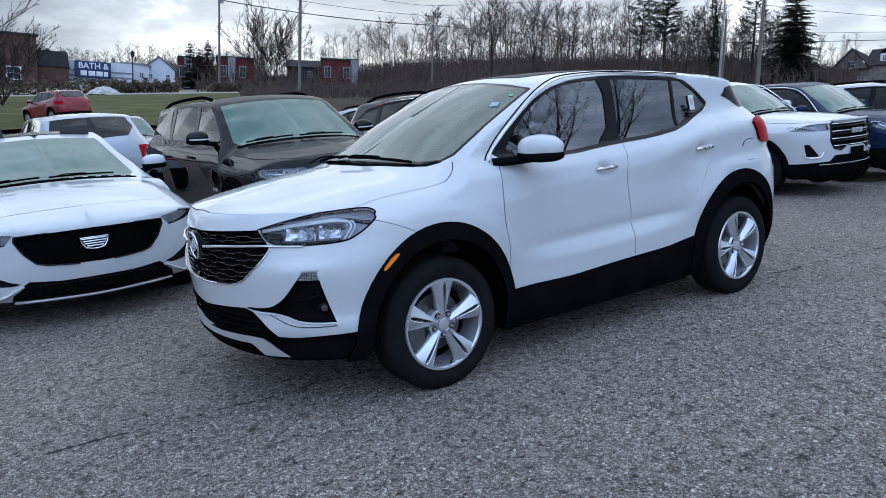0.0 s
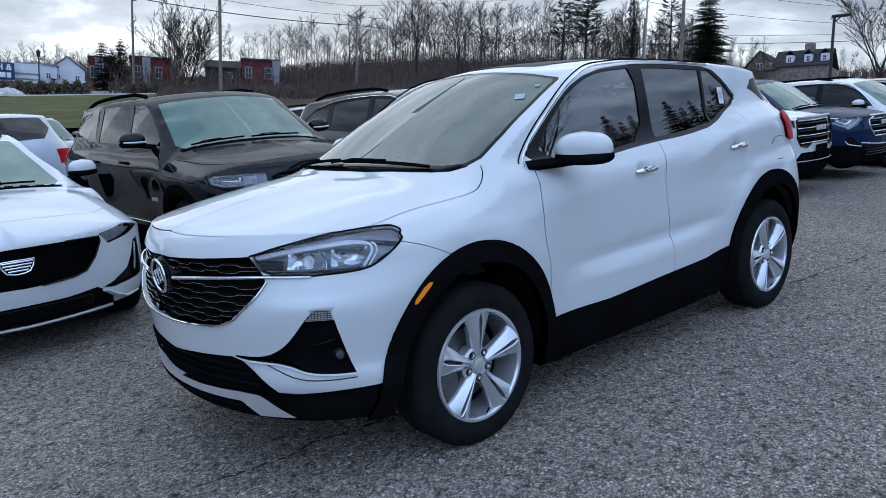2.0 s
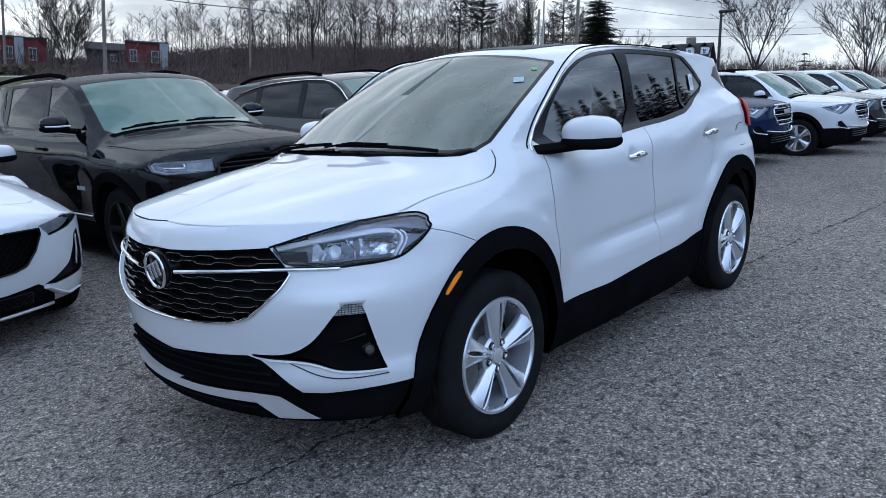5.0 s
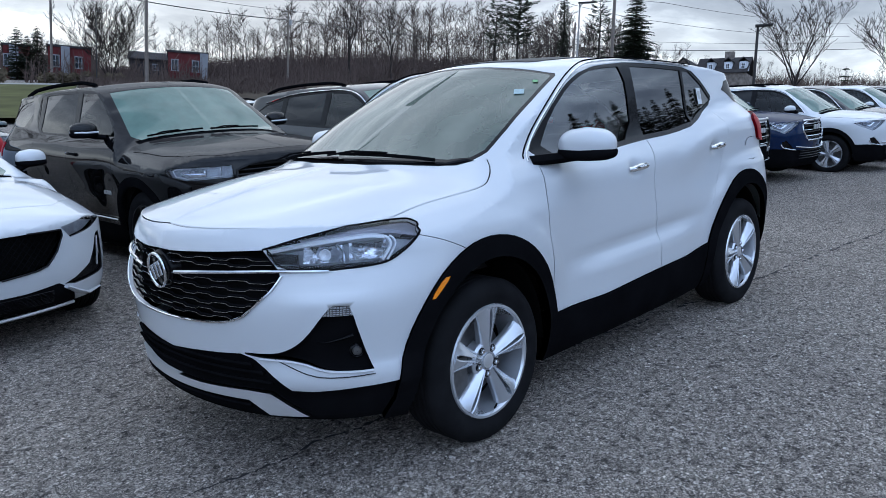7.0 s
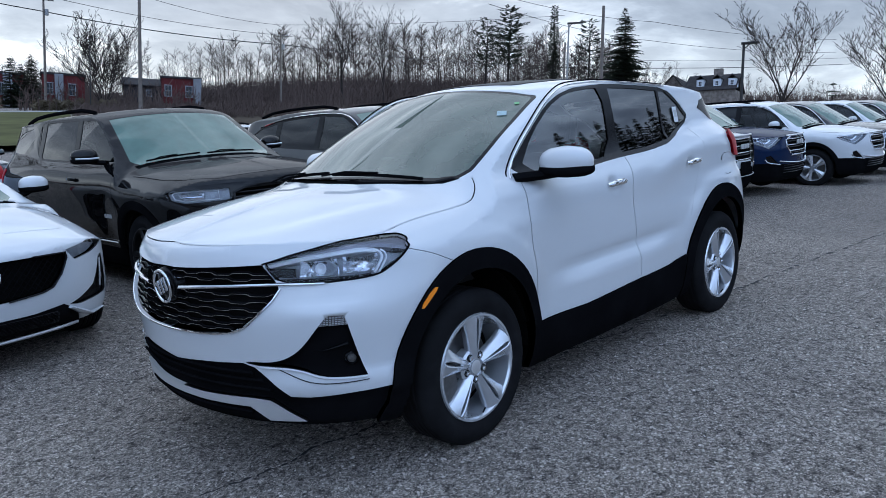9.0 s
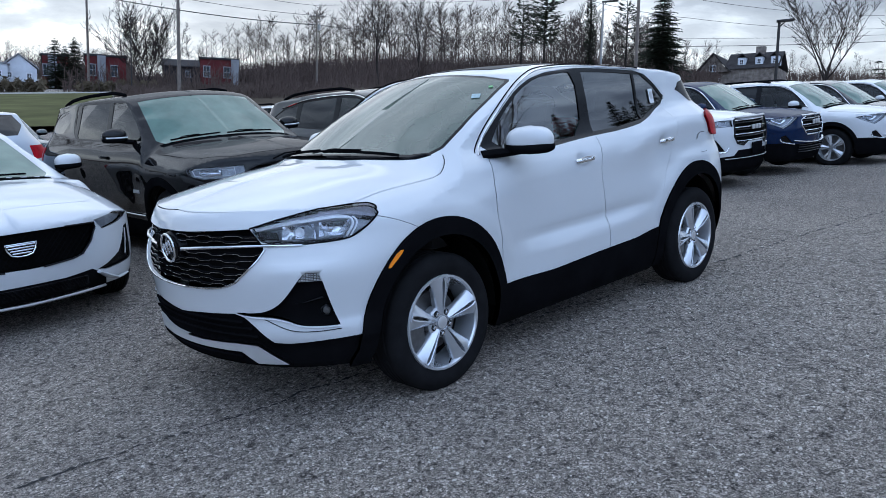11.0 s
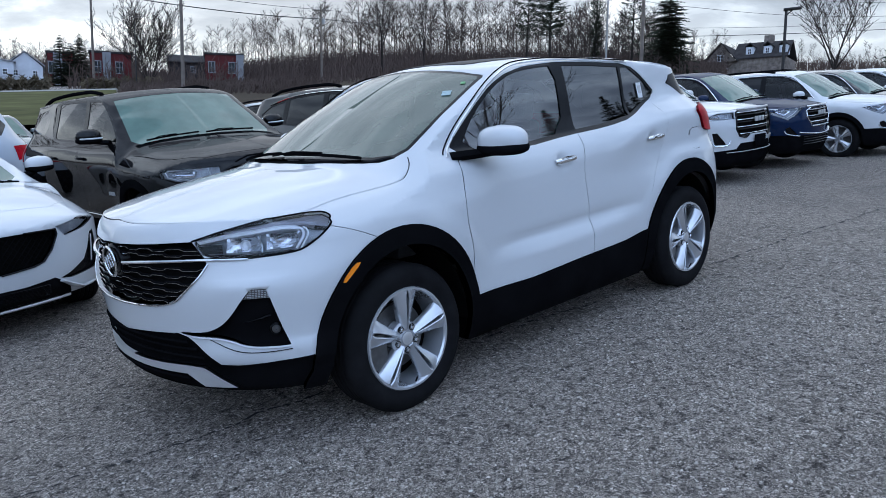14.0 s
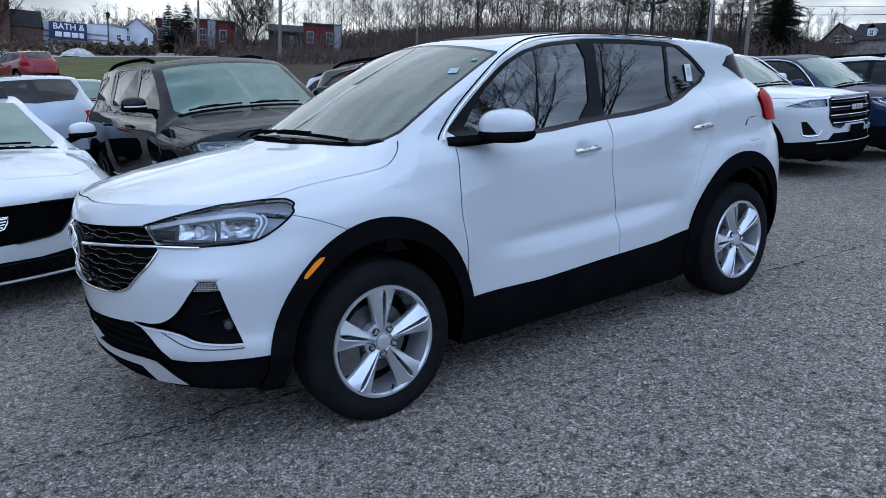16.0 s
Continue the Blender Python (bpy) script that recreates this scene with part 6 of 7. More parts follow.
boxy_front(*parked_car("suv", "white three-row SUV with black lower bumper and chrome grille bars", BOXY_SUV, WHITE, 9.0, 2.40, 88.5, ROW, 0.05, 0.04, belt=1.16, dlo=BOXY_DLO, pillars=(1.47, 2.40), lamp=BOXY_LAMP, grille=BOXY_GRILLE,
           low=BOXY_LOW, radius=0.37, hub=0.36, fog=BOXY_FOG, bars=4, mark=SILVER, quarter=BOXY_QUARTER), True)
chrome_front(*parked_car("suv", "dark blue crossover with chrome grille bars and chrome window strip", MID_SUV, BLUE, 11.25, 2.30, 89, ROW, 0.06, 0.03, belt=1.10, dlo=MID_DLO, pillars=(1.5, 2.35), lamp=MID_LAMP, grille=MID_GRILLE, low=MID_LOW, fog=MID_FOG, bars=3, mark=SILVER))
chrome_front(*parked_car("suv", "white crossover with black cladding and split-spoke wheels", MID_SUV, WHITE, 13.66, 1.62, 89, ROW, 0.06, 0.0, belt=1.10, dlo=MID_DLO, pillars=(1.5, 2.35), lamp=MID_LAMP, grille=MID_GRILLE, low=MID_LOW, fog=MID_FOG, bars=3, rails=True, twin=True))
chrome_front(*parked_car("suv", "dark grey crossover with pale green windscreen", MID_SUV, GREY, 16.2, 1.7, 90, ROW, 0.08, 0.0, belt=1.10, dlo=MID_DLO, pillars=(1.5, 2.35), lamp=MID_LAMP, grille=MID_GRILLE, low=MID_LOW, fog=MID_FOG, bars=3))
parked_car("suv", "white crossover far along the row", MID_SUV, WHITE, 18.8, 1.6, 90, ROW, 0.09, 0.0, belt=1.10, dlo=MID_DLO, pillars=(1.5, 2.35), lamp=MID_LAMP, grille=MID_GRILLE, low=MID_LOW, bars=3)
parked_car("suv", "grey crossover at the end of the row", MID_SUV, GREY, 21.4, 1.6, 90, ROW, 0.09, 0.0, belt=1.10, dlo=MID_DLO, pillars=(1.5, 2.35), lamp=MID_LAMP, grille=MID_GRILLE, low=MID_LOW, bars=3)
parked_car("suv", "dark grey crossover with black roof rails and chrome window strip", MID_SUV, GREY, 4.08, 2.95, 90, ROW, 0.06, 0.0, belt=1.10, dlo=MID_DLO, pillars=(1.5, 2.35), lamp=MID_LAMP, grille=MID_GRILLE, low=MID_LOW, rails=True, bars=3)
parked_car("suv", "pale silver SUV parked tail towards the lane", MID_SUV, SILVER_PAINT, 0.25, 12.0, -90, "cars in the back row", 0.07, 0.0, belt=1.10, dlo=MID_DLO, pillars=(1.5, 2.35), front=False, glass_front=WIND_GLASS)
parked_car("suv", "dark red SUV parked tail towards the lane", MID_SUV, RED, 4.1, 40.8, -74, "cars in the back row", 0.09, 0.0, belt=1.10, dlo=MID_DLO, pillars=(1.5, 2.35), front=False, glass_front=WIND_GLASS)
parked_car("suv", "green-grey crossover with pale windscreen in the back row", MID_SUV, GREEN_GREY, 2.3, 15.4, 90, "cars in the back row", 0.09, 0.0, belt=1.10, dlo=MID_DLO, pillars=(1.5, 2.35), lamp=MID_LAMP, grille=MID_GRILLE, low=MID_LOW, bars=3)
parked_car("suv", "white crossover behind the dark grey one", MID_SUV, WHITE, 7.6, 10.4, 90, "cars in the back row", 0.09, 0.0, belt=1.10, dlo=MID_DLO, pillars=(1.5, 2.35), lamp=MID_LAMP, grille=MID_GRILLE, low=MID_LOW, bars=3, rails=True)


def dress_sedan(car, b):
    """Badge, lip and fins of the white sedan."""
    s = b.s

    def on(v, z, off):
        a = s.at_v(abs(v), z)
        p = b.side_point(a, z) + b.side_normal(a, z) * off
        return Vector((p.x, math.copysign(p.y, v), p.z))
    bm = bmesh.new()
    tube(bm, [on(-0.56 + 1.12 * i / 24, 0.205 + 0.02 * abs(-0.56 + 1.12 * i / 24), 0.012) for i in range(25)], 0.013, 6, 0.8)
    part("front_lip", bm, SILVER, car, "silver lip under the bumper")
    for i, (w, z) in enumerate(((0.090, 0.630), (0.082, 0.612), (0.072, 0.594), (0.058, 0.576))):
        bm = bmesh.new()
        tube(bm, [on(-w + 2 * w * k / 6, z, 0.004) for k in range(7)], 0.0058, 6)
        part("badge_bar", bm, CHROME, car, "bright bar of a plain shield badge")
    for k in (-1, 1):
        bm = bmesh.new()
        tube(bm, [on(0, 0.640, 0.004), on(k * 0.098, 0.640, 0.004), on(k * 0.088, 0.60, 0.004), on(k * 0.066, 0.566, 0.004), on(k * 0.03, 0.556, 0.004), on(0, 0.554, 0.004)], 0.0055, 6)
        part("badge_edge", bm, CHROME, car)
        bm = bmesh.new()
        pts = [on(k * v, z, 0.012) for v, z in ((0.50, 0.335), (0.58, 0.285), (0.66, 0.25), (0.78, 0.255))]
        tube(bm, pts, lambda t: 0.012 + 0.026 * math.sin(math.pi * min(1, t * 1.1 + 0.1)), 8, 0.45)
        part("bumper_fin", bm, WHITE, car, "white blade at the bumper corner")
        bm = bmesh.new()
        tube(bm, [on(k * 0.80, 0.60, 0.0), on(k * 0.785, 0.50, 0.0), on(k * 0.77, 0.41, 0.0)], 0.006, 6)
        part("corner_light", bm, SILVER, car, "slim vertical light")
    bm = bmesh.new()
    for i in range(9):
        z = 0.255 + 0.009 * i
        tube(bm, [on(-0.42 + 0.84 * j / 20, z, 0.004) for j in range(21)], 0.002, 4)
    tagged(part("intake_mesh", bm, GLOSS_BLACK, car), kind="stuff")
    bm = bmesh.new()
    grid = [[bm.verts.new(b.top_point(1.46 + 0.11 * i, 0.46 * j / 5) + Vector((0, 0, 0.005))) for j in range(-5, 6)] for i in range(11)]
    for i in range(10):
        for j in range(10):
            bm.faces.new((grid[i][j], grid[i + 1][j], grid[i + 1][j + 1], grid[i][j + 1]))
    part("sunroof", bm, GLOSS_BLACK, car, "dark glass roof panel")


dress_sedan(sedan, sedan_body)


# ---------------------------------------------------------------- ground
def build_ground():
    xs = sorted({-1500, -900, -500, -350, -250, -200, -160, *range(-130, 261, 6), 300, 400, 550, 900, 1500, *[i * 0.5 for i in range(-16, 40)]})
    verts = [LOT @ Vector((x, y, lot_height(x, y))) for x in xs for y in xs]
    n = len(xs)
    faces = [(i * n + j, (i + 1) * n + j, (i + 1) * n + j + 1, i * n + j + 1) for i in range(n - 1) for j in range(n - 1)]
    g = link_mesh("ground", verts, faces, ASPHALT, label="grey coarse asphalt of a sloping car lot")
    return tagged(g, category="ground", kind="structure")


build_ground()


def paving_seam():
    """A ragged open seam between two lanes of paving."""
    rng = random.Random(4)
    course = lerp_curve([(-6.0, -0.1), (-1.6, -0.25), (0.5, -0.42), (3.0, -0.70), (6.7, -0.9), (14.0, -1.05)])
    vs, fs, x, wander = [], [], -6.0, 0.0
    row = []
    while x < 14:
        wander = wander * 0.8 + rng.gauss(0, 0.008)
        y = course(x) + wander
        half = max(0.0, rng.gauss(0.003, 0.0065)) * (1 + 0.22 * max(0.0, x - 1.5))
        for e in (-1, 1):
            vs.append(LOT @ Vector((x, y + e * half, lot_height(x, y) + 0.003)))
        row.append(half)
        x += rng.uniform(0.012, 0.04)
    for i in range(len(row) - 1):
        if row[i] + row[i + 1] > 0.002:
            fs.append((2 * i, 2 * i + 2, 2 * i + 3, 2 * i + 1))
    tagged(link_mesh("paving_seam", vs, fs, CRACK, label="thin dark ragged seam in the asphalt", smooth_shade=False), category="crack", kind="stuff")


paving_seam()


def loose_grit():
    """Small loose stones lying on the asphalt before the parked car."""
    rng = random.Random(11)
    vs, fs = [], []
    for _ in range(11000):
        x, y = rng.uniform(-3.2, 4.5), -3.6 + 3.2 * rng.random() ** 0.8
        r = rng.choice((0.003, 0.004, 0.005, 0.006, 0.0085))
        a, h = rng.uniform(0, 6.28), r * rng.uniform(0.35, 0.8)
        k = len(vs)
        z = lot_height(x, y)
        for i in range(5):
            t = a + 1.257 * i + rng.uniform(-0.3, 0.3)
            q = r * rng.uniform(0.7, 1.25)
            vs.append(LOT @ Vector((x + q * math.cos(t), y + q * math.sin(t), z - 0.001)))
        for i in range(5):
            p = vs[k + i]
            vs.append(p.lerp(LOT @ Vector((x, y, z)), rng.uniform(0.25, 0.6)) + Vector((0, 0, h)))
        fs.append((k + 5, k + 6, k + 7, k + 8, k + 9))
        fs += [(k + i, k + (i + 1) % 5, k + 5 + (i + 1) % 5, k + 5 + i) for i in range(5)]
    tagged(link_mesh("loose_grit", vs, fs, GRIT, label="loose pale grit scattered on the asphalt", smooth_shade=False), category="gravel", kind="stuff")


def grit_material():
    m, t, n, l, b = nodes_of("loose_grit")
    geo = n.new("ShaderNodeNewGeometry")
    shade = ramp_node(t, geo.outputs["Random Per Island"], [(0.0, (0.10, 0.088, 0.076)), (0.5, (0.33, 0.295, 0.255)), (0.85, (0.5, 0.455, 0.40)), (1.0, (0.72, 0.67, 0.60))])
    l.new(scaled(t, shade.outputs[0], ramp_node(t, noise_node(t, 300, 3).outputs[0], [(0.3, (0.8,) * 3), (0.7, (1.15,) * 3)]).outputs[0]), b.inputs["Base Color"])
    b.inputs["Roughness"].default_value, b.inputs["Specular IOR Level"].default_value = 0.85, 0.1
    return m


GRIT = grit_material()
loose_grit()



# ---------------------------------------------------------------- distance: helpers
EYE_XY = (-2.3, -3.2)
BARK = surface("grey_bark", (0.048, 0.040, 0.036), 0.9, vary=0.35, scale=3, bump=0.5, bump_scale=20, spec=0.06)
DARK_TWIG = surface("dark_twigs", (0.040, 0.033, 0.029), 0.9, vary=0.35, scale=0.6, spec=0.0)
TWIG = surface("brown_twigs", (0.080, 0.063, 0.053), 0.9, vary=0.35, scale=0.15, spec=0.06)
BRUSH = surface("dead_brush", (0.105, 0.078, 0.066), 0.95, vary=0.35, scale=0.1, spec=0.06)
NEEDLE = surface("conifer_needles", (0.050, 0.058, 0.040), 0.85, vary=0.4, scale=0.8, spec=0.06)
GRASS = surface("winter_grass", (0.092, 0.092, 0.036), 0.95, vary=0.35, scale=0.35, spec=0.06)
HEDGE = surface("brown_hedge", (0.13, 0.105, 0.070), 0.95, vary=0.4, scale=0.8, spec=0.06)
POLE_WOOD = surface("weathered_pole_wood", (0.20, 0.17, 0.145), 0.9, vary=0.25, scale=2, spec=0.06)
POLE_METAL = surface("dull_grey_metal", (0.30, 0.30, 0.30), 0.5, 0.4, vary=0.12)
DARK_METAL = surface("dark_brown_metal", (0.03, 0.027, 0.025), 0.5, 0.3, vary=0.2)
BRICK = surface("brown_brick", (0.105, 0.066, 0.055), 0.9, vary=0.3, scale=1.5, spec=0.06)
RED_WALL = surface("red_siding", (0.115, 0.030, 0.030), 0.85, vary=0.2, scale=0.8, spec=0.06)
GREY_WALL = surface("grey_siding", (0.26, 0.26, 0.27), 0.85, vary=0.2, scale=0.8, spec=0.06)
WHITE_WALL = surface("white_siding", (0.62, 0.64, 0.68), 0.8, vary=0.12, scale=0.8, spec=0.06)
STONE_WALL = surface("rubble_stone", (0.21, 0.18, 0.155), 0.9, vary=0.5, scale=1.2, spec=0.06)
SHINGLE = surface("dark_shingle", (0.05, 0.046, 0.046), 0.9, vary=0.3, scale=1.0, spec=0.06)
NAVY = surface("navy_sign", (0.012, 0.028, 0.10), 0.5, vary=0.1)
SIGN_WHITE = surface("sign_white", (0.75, 0.76, 0.78), 0.6, vary=0.06)
PANE = surface("dark_pane", (0.02, 0.024, 0.03), 0.15, vary=0.3, scale=1)


def ground_at(x, y):
    """World height of the ground."""
    c, s = math.cos(radians(SLOPE)), math.sin(radians(SLOPE))
    z = 0.0
    for _ in range(6):
        h = lot_height(c * x + s * z, y)
        z = (s * (x + s * h) / c) + c * h
    return z


def out(az, d):
    """A place on the ground at a bearing (degrees from y towards x) and a distance."""
    x, y = EYE_XY[0] + d * math.sin(radians(az)), EYE_XY[1] + d * math.cos(radians(az))
    return Vector((x, y, ground_at(x, y)))


def facing(az, d, turn=0.0, drop=0.0):
    """A pose there whose x runs to the right of one who looks at it and whose y runs away."""
    p = out(az, d)
    return Matrix.Translation((p.x, p.y, p.z - drop)) @ pose(0, 0, 0, 0, 0, -az + turn)


# ---------------------------------------------------------------- trees
def seg_arrays(segs, sides=3, thick=0.0):
    """Vertices and faces of prisms along the pieces."""
    vs, fs = [], []
    for p, q, r0, r1, _ in segs:
        d = (q - p).normalized()
        u = d.cross(Vector((0, 0, 1)) if abs(d.z) < 0.95 else Vector((1, 0, 0))).normalized()
        w = u.cross(d)
        k = len(vs)
        for c, r in ((p, max(r0, thick)), (q, max(r1, thick))):
            for i in range(sides):
                a = 2 * math.pi * i / sides
                vs.append(c + u * (math.cos(a) * r) + w * (math.sin(a) * r))
        for i in range(sides):
            j = (i + 1) % sides
            fs.append((k + i, k + j, k + sides + j, k + sides + i))
    return vs, fs


def vase(rng, height, limbs=7, lean=0.5, trunk=0.018, low=0.14):
    """Pieces of a spreading tree: a short trunk, long rising limbs, side branches and twigs."""
    segs = []

    def run(p, d, length, r, level, steps, up):
        pts = [p]
        for i in range(steps):
            d = (d + Vector((rng.gauss(0, 0.07), rng.gauss(0, 0.07), up))).normalized()
            q = p + d * (length / steps)
            segs.append((p, q, r, r * 0.80, level))
            p, r = q, r * 0.80
            pts.append(p)
            if level < 4 and i >= (1 if level < 2 else 0):
                for _ in range((2, 2, 2, 1)[level - 1] if level else 0):
                    a = rng.uniform(0, 2 * math.pi)
                    s = Vector((math.cos(a), math.sin(a), rng.uniform(-0.1, 0.5)))
                    run(p, (d * 0.75 + s * 0.55).normalized(), length * rng.uniform(0.28, 0.5), r * 0.55, level + 1, 3 if level < 2 else 2, 0.05)
        return pts
    base = run(Vector((0, 0, 0)), Vector((0, 0, 1)), height * low, height * trunk, 0, 3, 0.1)
    top, r0 = base[-1], height * trunk * 0.62
    for i in range(limbs):
        a = 2 * math.pi * (i + rng.uniform(-0.25, 0.25)) / limbs
        s = lean * rng.uniform(0.45, 1.15)
        d = Vector((math.cos(a) * s, math.sin(a) * s, 1)).normalized()
        run(base[rng.randrange(2, 4)], d, height * (0.95 - low) * rng.uniform(0.8, 1.0), r0 * rng.uniform(0.6, 0.9), 1, 6, 0.06)
    return segs


def spreading_tree(label, m, height, seed, limbs=7, lean=0.5, low=0.14, trunk=0.018, thin=0.012):
    rng = random.Random(seed)
    segs = vase(rng, height, limbs, lean, trunk, low)
    tree = thing("bare_tree", label, "tree", m)
    v, f = seg_arrays([s for s in segs if s[4] < 2], 7)
    link_mesh("trunk", v, f, BARK, tree, "grey bark trunk and limbs")
    v, f = seg_arrays([s for s in segs if s[4] >= 2], 3, thin)
    link_mesh("crown", v, f, DARK_TWIG, tree, "leafless twigs", smooth_shade=False)
    return tree


def conifer(label, m, height, seed, width=0.22, clear=0.08, gaps=0.0, group="", dense_k=1.0, pine=False):
    rng = random.Random(seed)
    tree = thing("conifer", label, "tree", m, group)
    bm = bmesh.new()
    tube(bm, [(rng.gauss(0, 0.01) * height * t, rng.gauss(0, 0.01) * height * t, height * t) for t in (0, 0.3, 0.6, 0.85, 1.0)], lambda t: height * 0.016 * (1.02 - t), 8)
    part("trunk", bm, BARK, tree)
    vs, fs = [], []
    n = int(height * 2.7 * dense_k)
    for i in range(n):
        t = clear + (1 - clear) * (i + rng.random()) / n
        z = height * min(t, 0.995)
        if rng.random() < gaps:
            continue
        e = (t - clear) / (1 - clear)
        reach = height * width * (0.30 + 0.7 * math.sin(math.pi * min(1.0, 0.18 + 0.75 * e)) if pine else max(0.0, 1 - t) ** 0.8) + 0.15
        turn = rng.uniform(0, 6.28)
        arms = rng.randrange(2, 5) if pine else 8
        for j in range(arms):
            a = turn + 2 * math.pi * j / arms + rng.gauss(0, 0.25)
            r = reach * rng.uniform(0.55, 1.15)
            d = Vector((math.cos(a), math.sin(a), rng.uniform(0.0, 0.3) if pine else rng.uniform(-0.22, 0.08)))
            side = Vector((-math.sin(a), math.cos(a), 0))
            bend = 0.10 if pine else -0.10
            at = lambda u: Vector((0, 0, z)) + d * (r * u) + Vector((0, 0, bend * r * u * (1.6 * u - 0.9)))
            q = len(vs)
            vs.extend([Vector((0, 0, z - 0.03 * r)), Vector((0, 0, z + 0.03 * r)), at(1.0)])
            fs.append((q, q + 1, q + 2))
            for k in range(12):
                u = (0.45 if pine else 0.12) + (0.55 if pine else 0.88) * (k + rng.random()) / 12
                p = at(min(u, 1.0))
                for sg in (-1, 1):
                    w = r * (0.20 if pine else 0.26) * (1.15 - 0.75 * u) * rng.uniform(0.5, 1.3) + 0.08
                    tip = p + side * (sg * w) + d * (w * 0.8) + Vector((0, 0, rng.uniform(-0.5, 0.15) * w))
                    q = len(vs)
                    vs.extend([p, p + d * (0.05 * r + 0.06) + Vector((0, 0, 0.03 * r * rng.random())), tip])
                    fs.append((q, q + 1, q + 2))
    link_mesh("crown", vs, fs, NEEDLE, tree, "dark green needles", smooth_shade=False)
    return tree


def woods(name, label, spots, templates, thick, seed, stems):
    """A stand of far bare trees and brush as one mass: spots are places and heights, stems (place, height) pairs of brush."""
    rng = random.Random(seed)
    vs, fs = [], []
    count = 0
    for p, h in spots:
        tv, tf = templates[rng.randrange(len(templates))]
        a, k = rng.uniform(0, 6.28), h
        c, s = math.cos(a), math.sin(a)
        wide = rng.uniform(0.75, 1.05)
        arr = np.stack([(tv[:, 0] * c - tv[:, 1] * s) * k * wide + p.x, (tv[:, 0] * s + tv[:, 1] * c) * k * wide + p.y, tv[:, 2] * k + p.z], 1)
        vs.append(arr)
        fs.append(tf + count)
        count += len(tv)
    allv = np.concatenate(vs)
    allf = np.concatenate(fs).tolist()
    ob = link_mesh(name, allv.tolist(), allf, TWIG, label=label, smooth_shade=False)
    tagged(ob, category="woods", kind="stuff")
    segs = []
    for p, h in stems:
        q = p + Vector((rng.gauss(0, 0.12) * h, rng.gauss(0, 0.12) * h, h))
        segs.append((p, p.lerp(q, 0.6), 0.05, 0.04, 0))
        for _ in range(3):
            r = p.lerp(q, rng.uniform(0.15, 0.7))
            segs.append((r, r + Vector((rng.gauss(0, 0.35), rng.gauss(0, 0.35), rng.uniform(0.3, 0.8))) * (h * 0.5), 0.035, 0.02, 1))
    v, f = seg_arrays(segs, 3)
    tagged(link_mesh(name + "_brush", v, f, BRUSH, label="dense brown winter brush under the trees", smooth_shade=False), category="brush", kind="stuff")


def pole_tree(rng):
    """A slim wood tree of height 1: one leader and rising side branches with twigs."""
    segs, p, d = [], Vector((0, 0, 0)), Vector((0, 0, 1))
    n, r = 9, 0.011
    stops = [p]
    for i in range(n):
        d = (d + Vector((rng.gauss(0, 0.06), rng.gauss(0, 0.06), 0.12))).normalized()
        q = p + d * (1.0 / n)
        segs.append((p, q, r, r * 0.84, 0))
        p, r = q, r * 0.84
        stops.append(p)
    for i in range(30):
        t = 0.30 + 0.68 * rng.random() ** 0.8
        k = min(int(t * n), n - 1)
        b = stops[k].lerp(stops[k + 1], t * n - k)
        a = rng.uniform(0, 2 * math.pi)
        length = (0.09 + 0.17 * (1 - t)) * rng.uniform(0.6, 1.4)
        d = Vector((math.cos(a) * 0.8, math.sin(a) * 0.8, rng.uniform(0.3, 1.0))).normalized()
        e = b + d * length
        segs.append((b, e, 0.0028, 0.0016, 1))
        for _ in range(4):
            f = b.lerp(e, rng.uniform(0.25, 1.0))
            g = (d + Vector((rng.gauss(0, 0.45), rng.gauss(0, 0.45), rng.uniform(0.0, 0.5)))).normalized()
            segs.append((f, f + g * (length * rng.uniform(0.3, 0.65)), 0.0016, 0.0009, 2))
    return segs


def templates_of(seed, n=6):
    got = []
    for i in range(n):
        segs = pole_tree(random.Random(seed + i))
        top = max(s[1].z for s in segs)
        v, f = seg_arrays(segs, 3)
        got.append((np.array([tuple(p / top) for p in v]), np.array(f)))
    return got


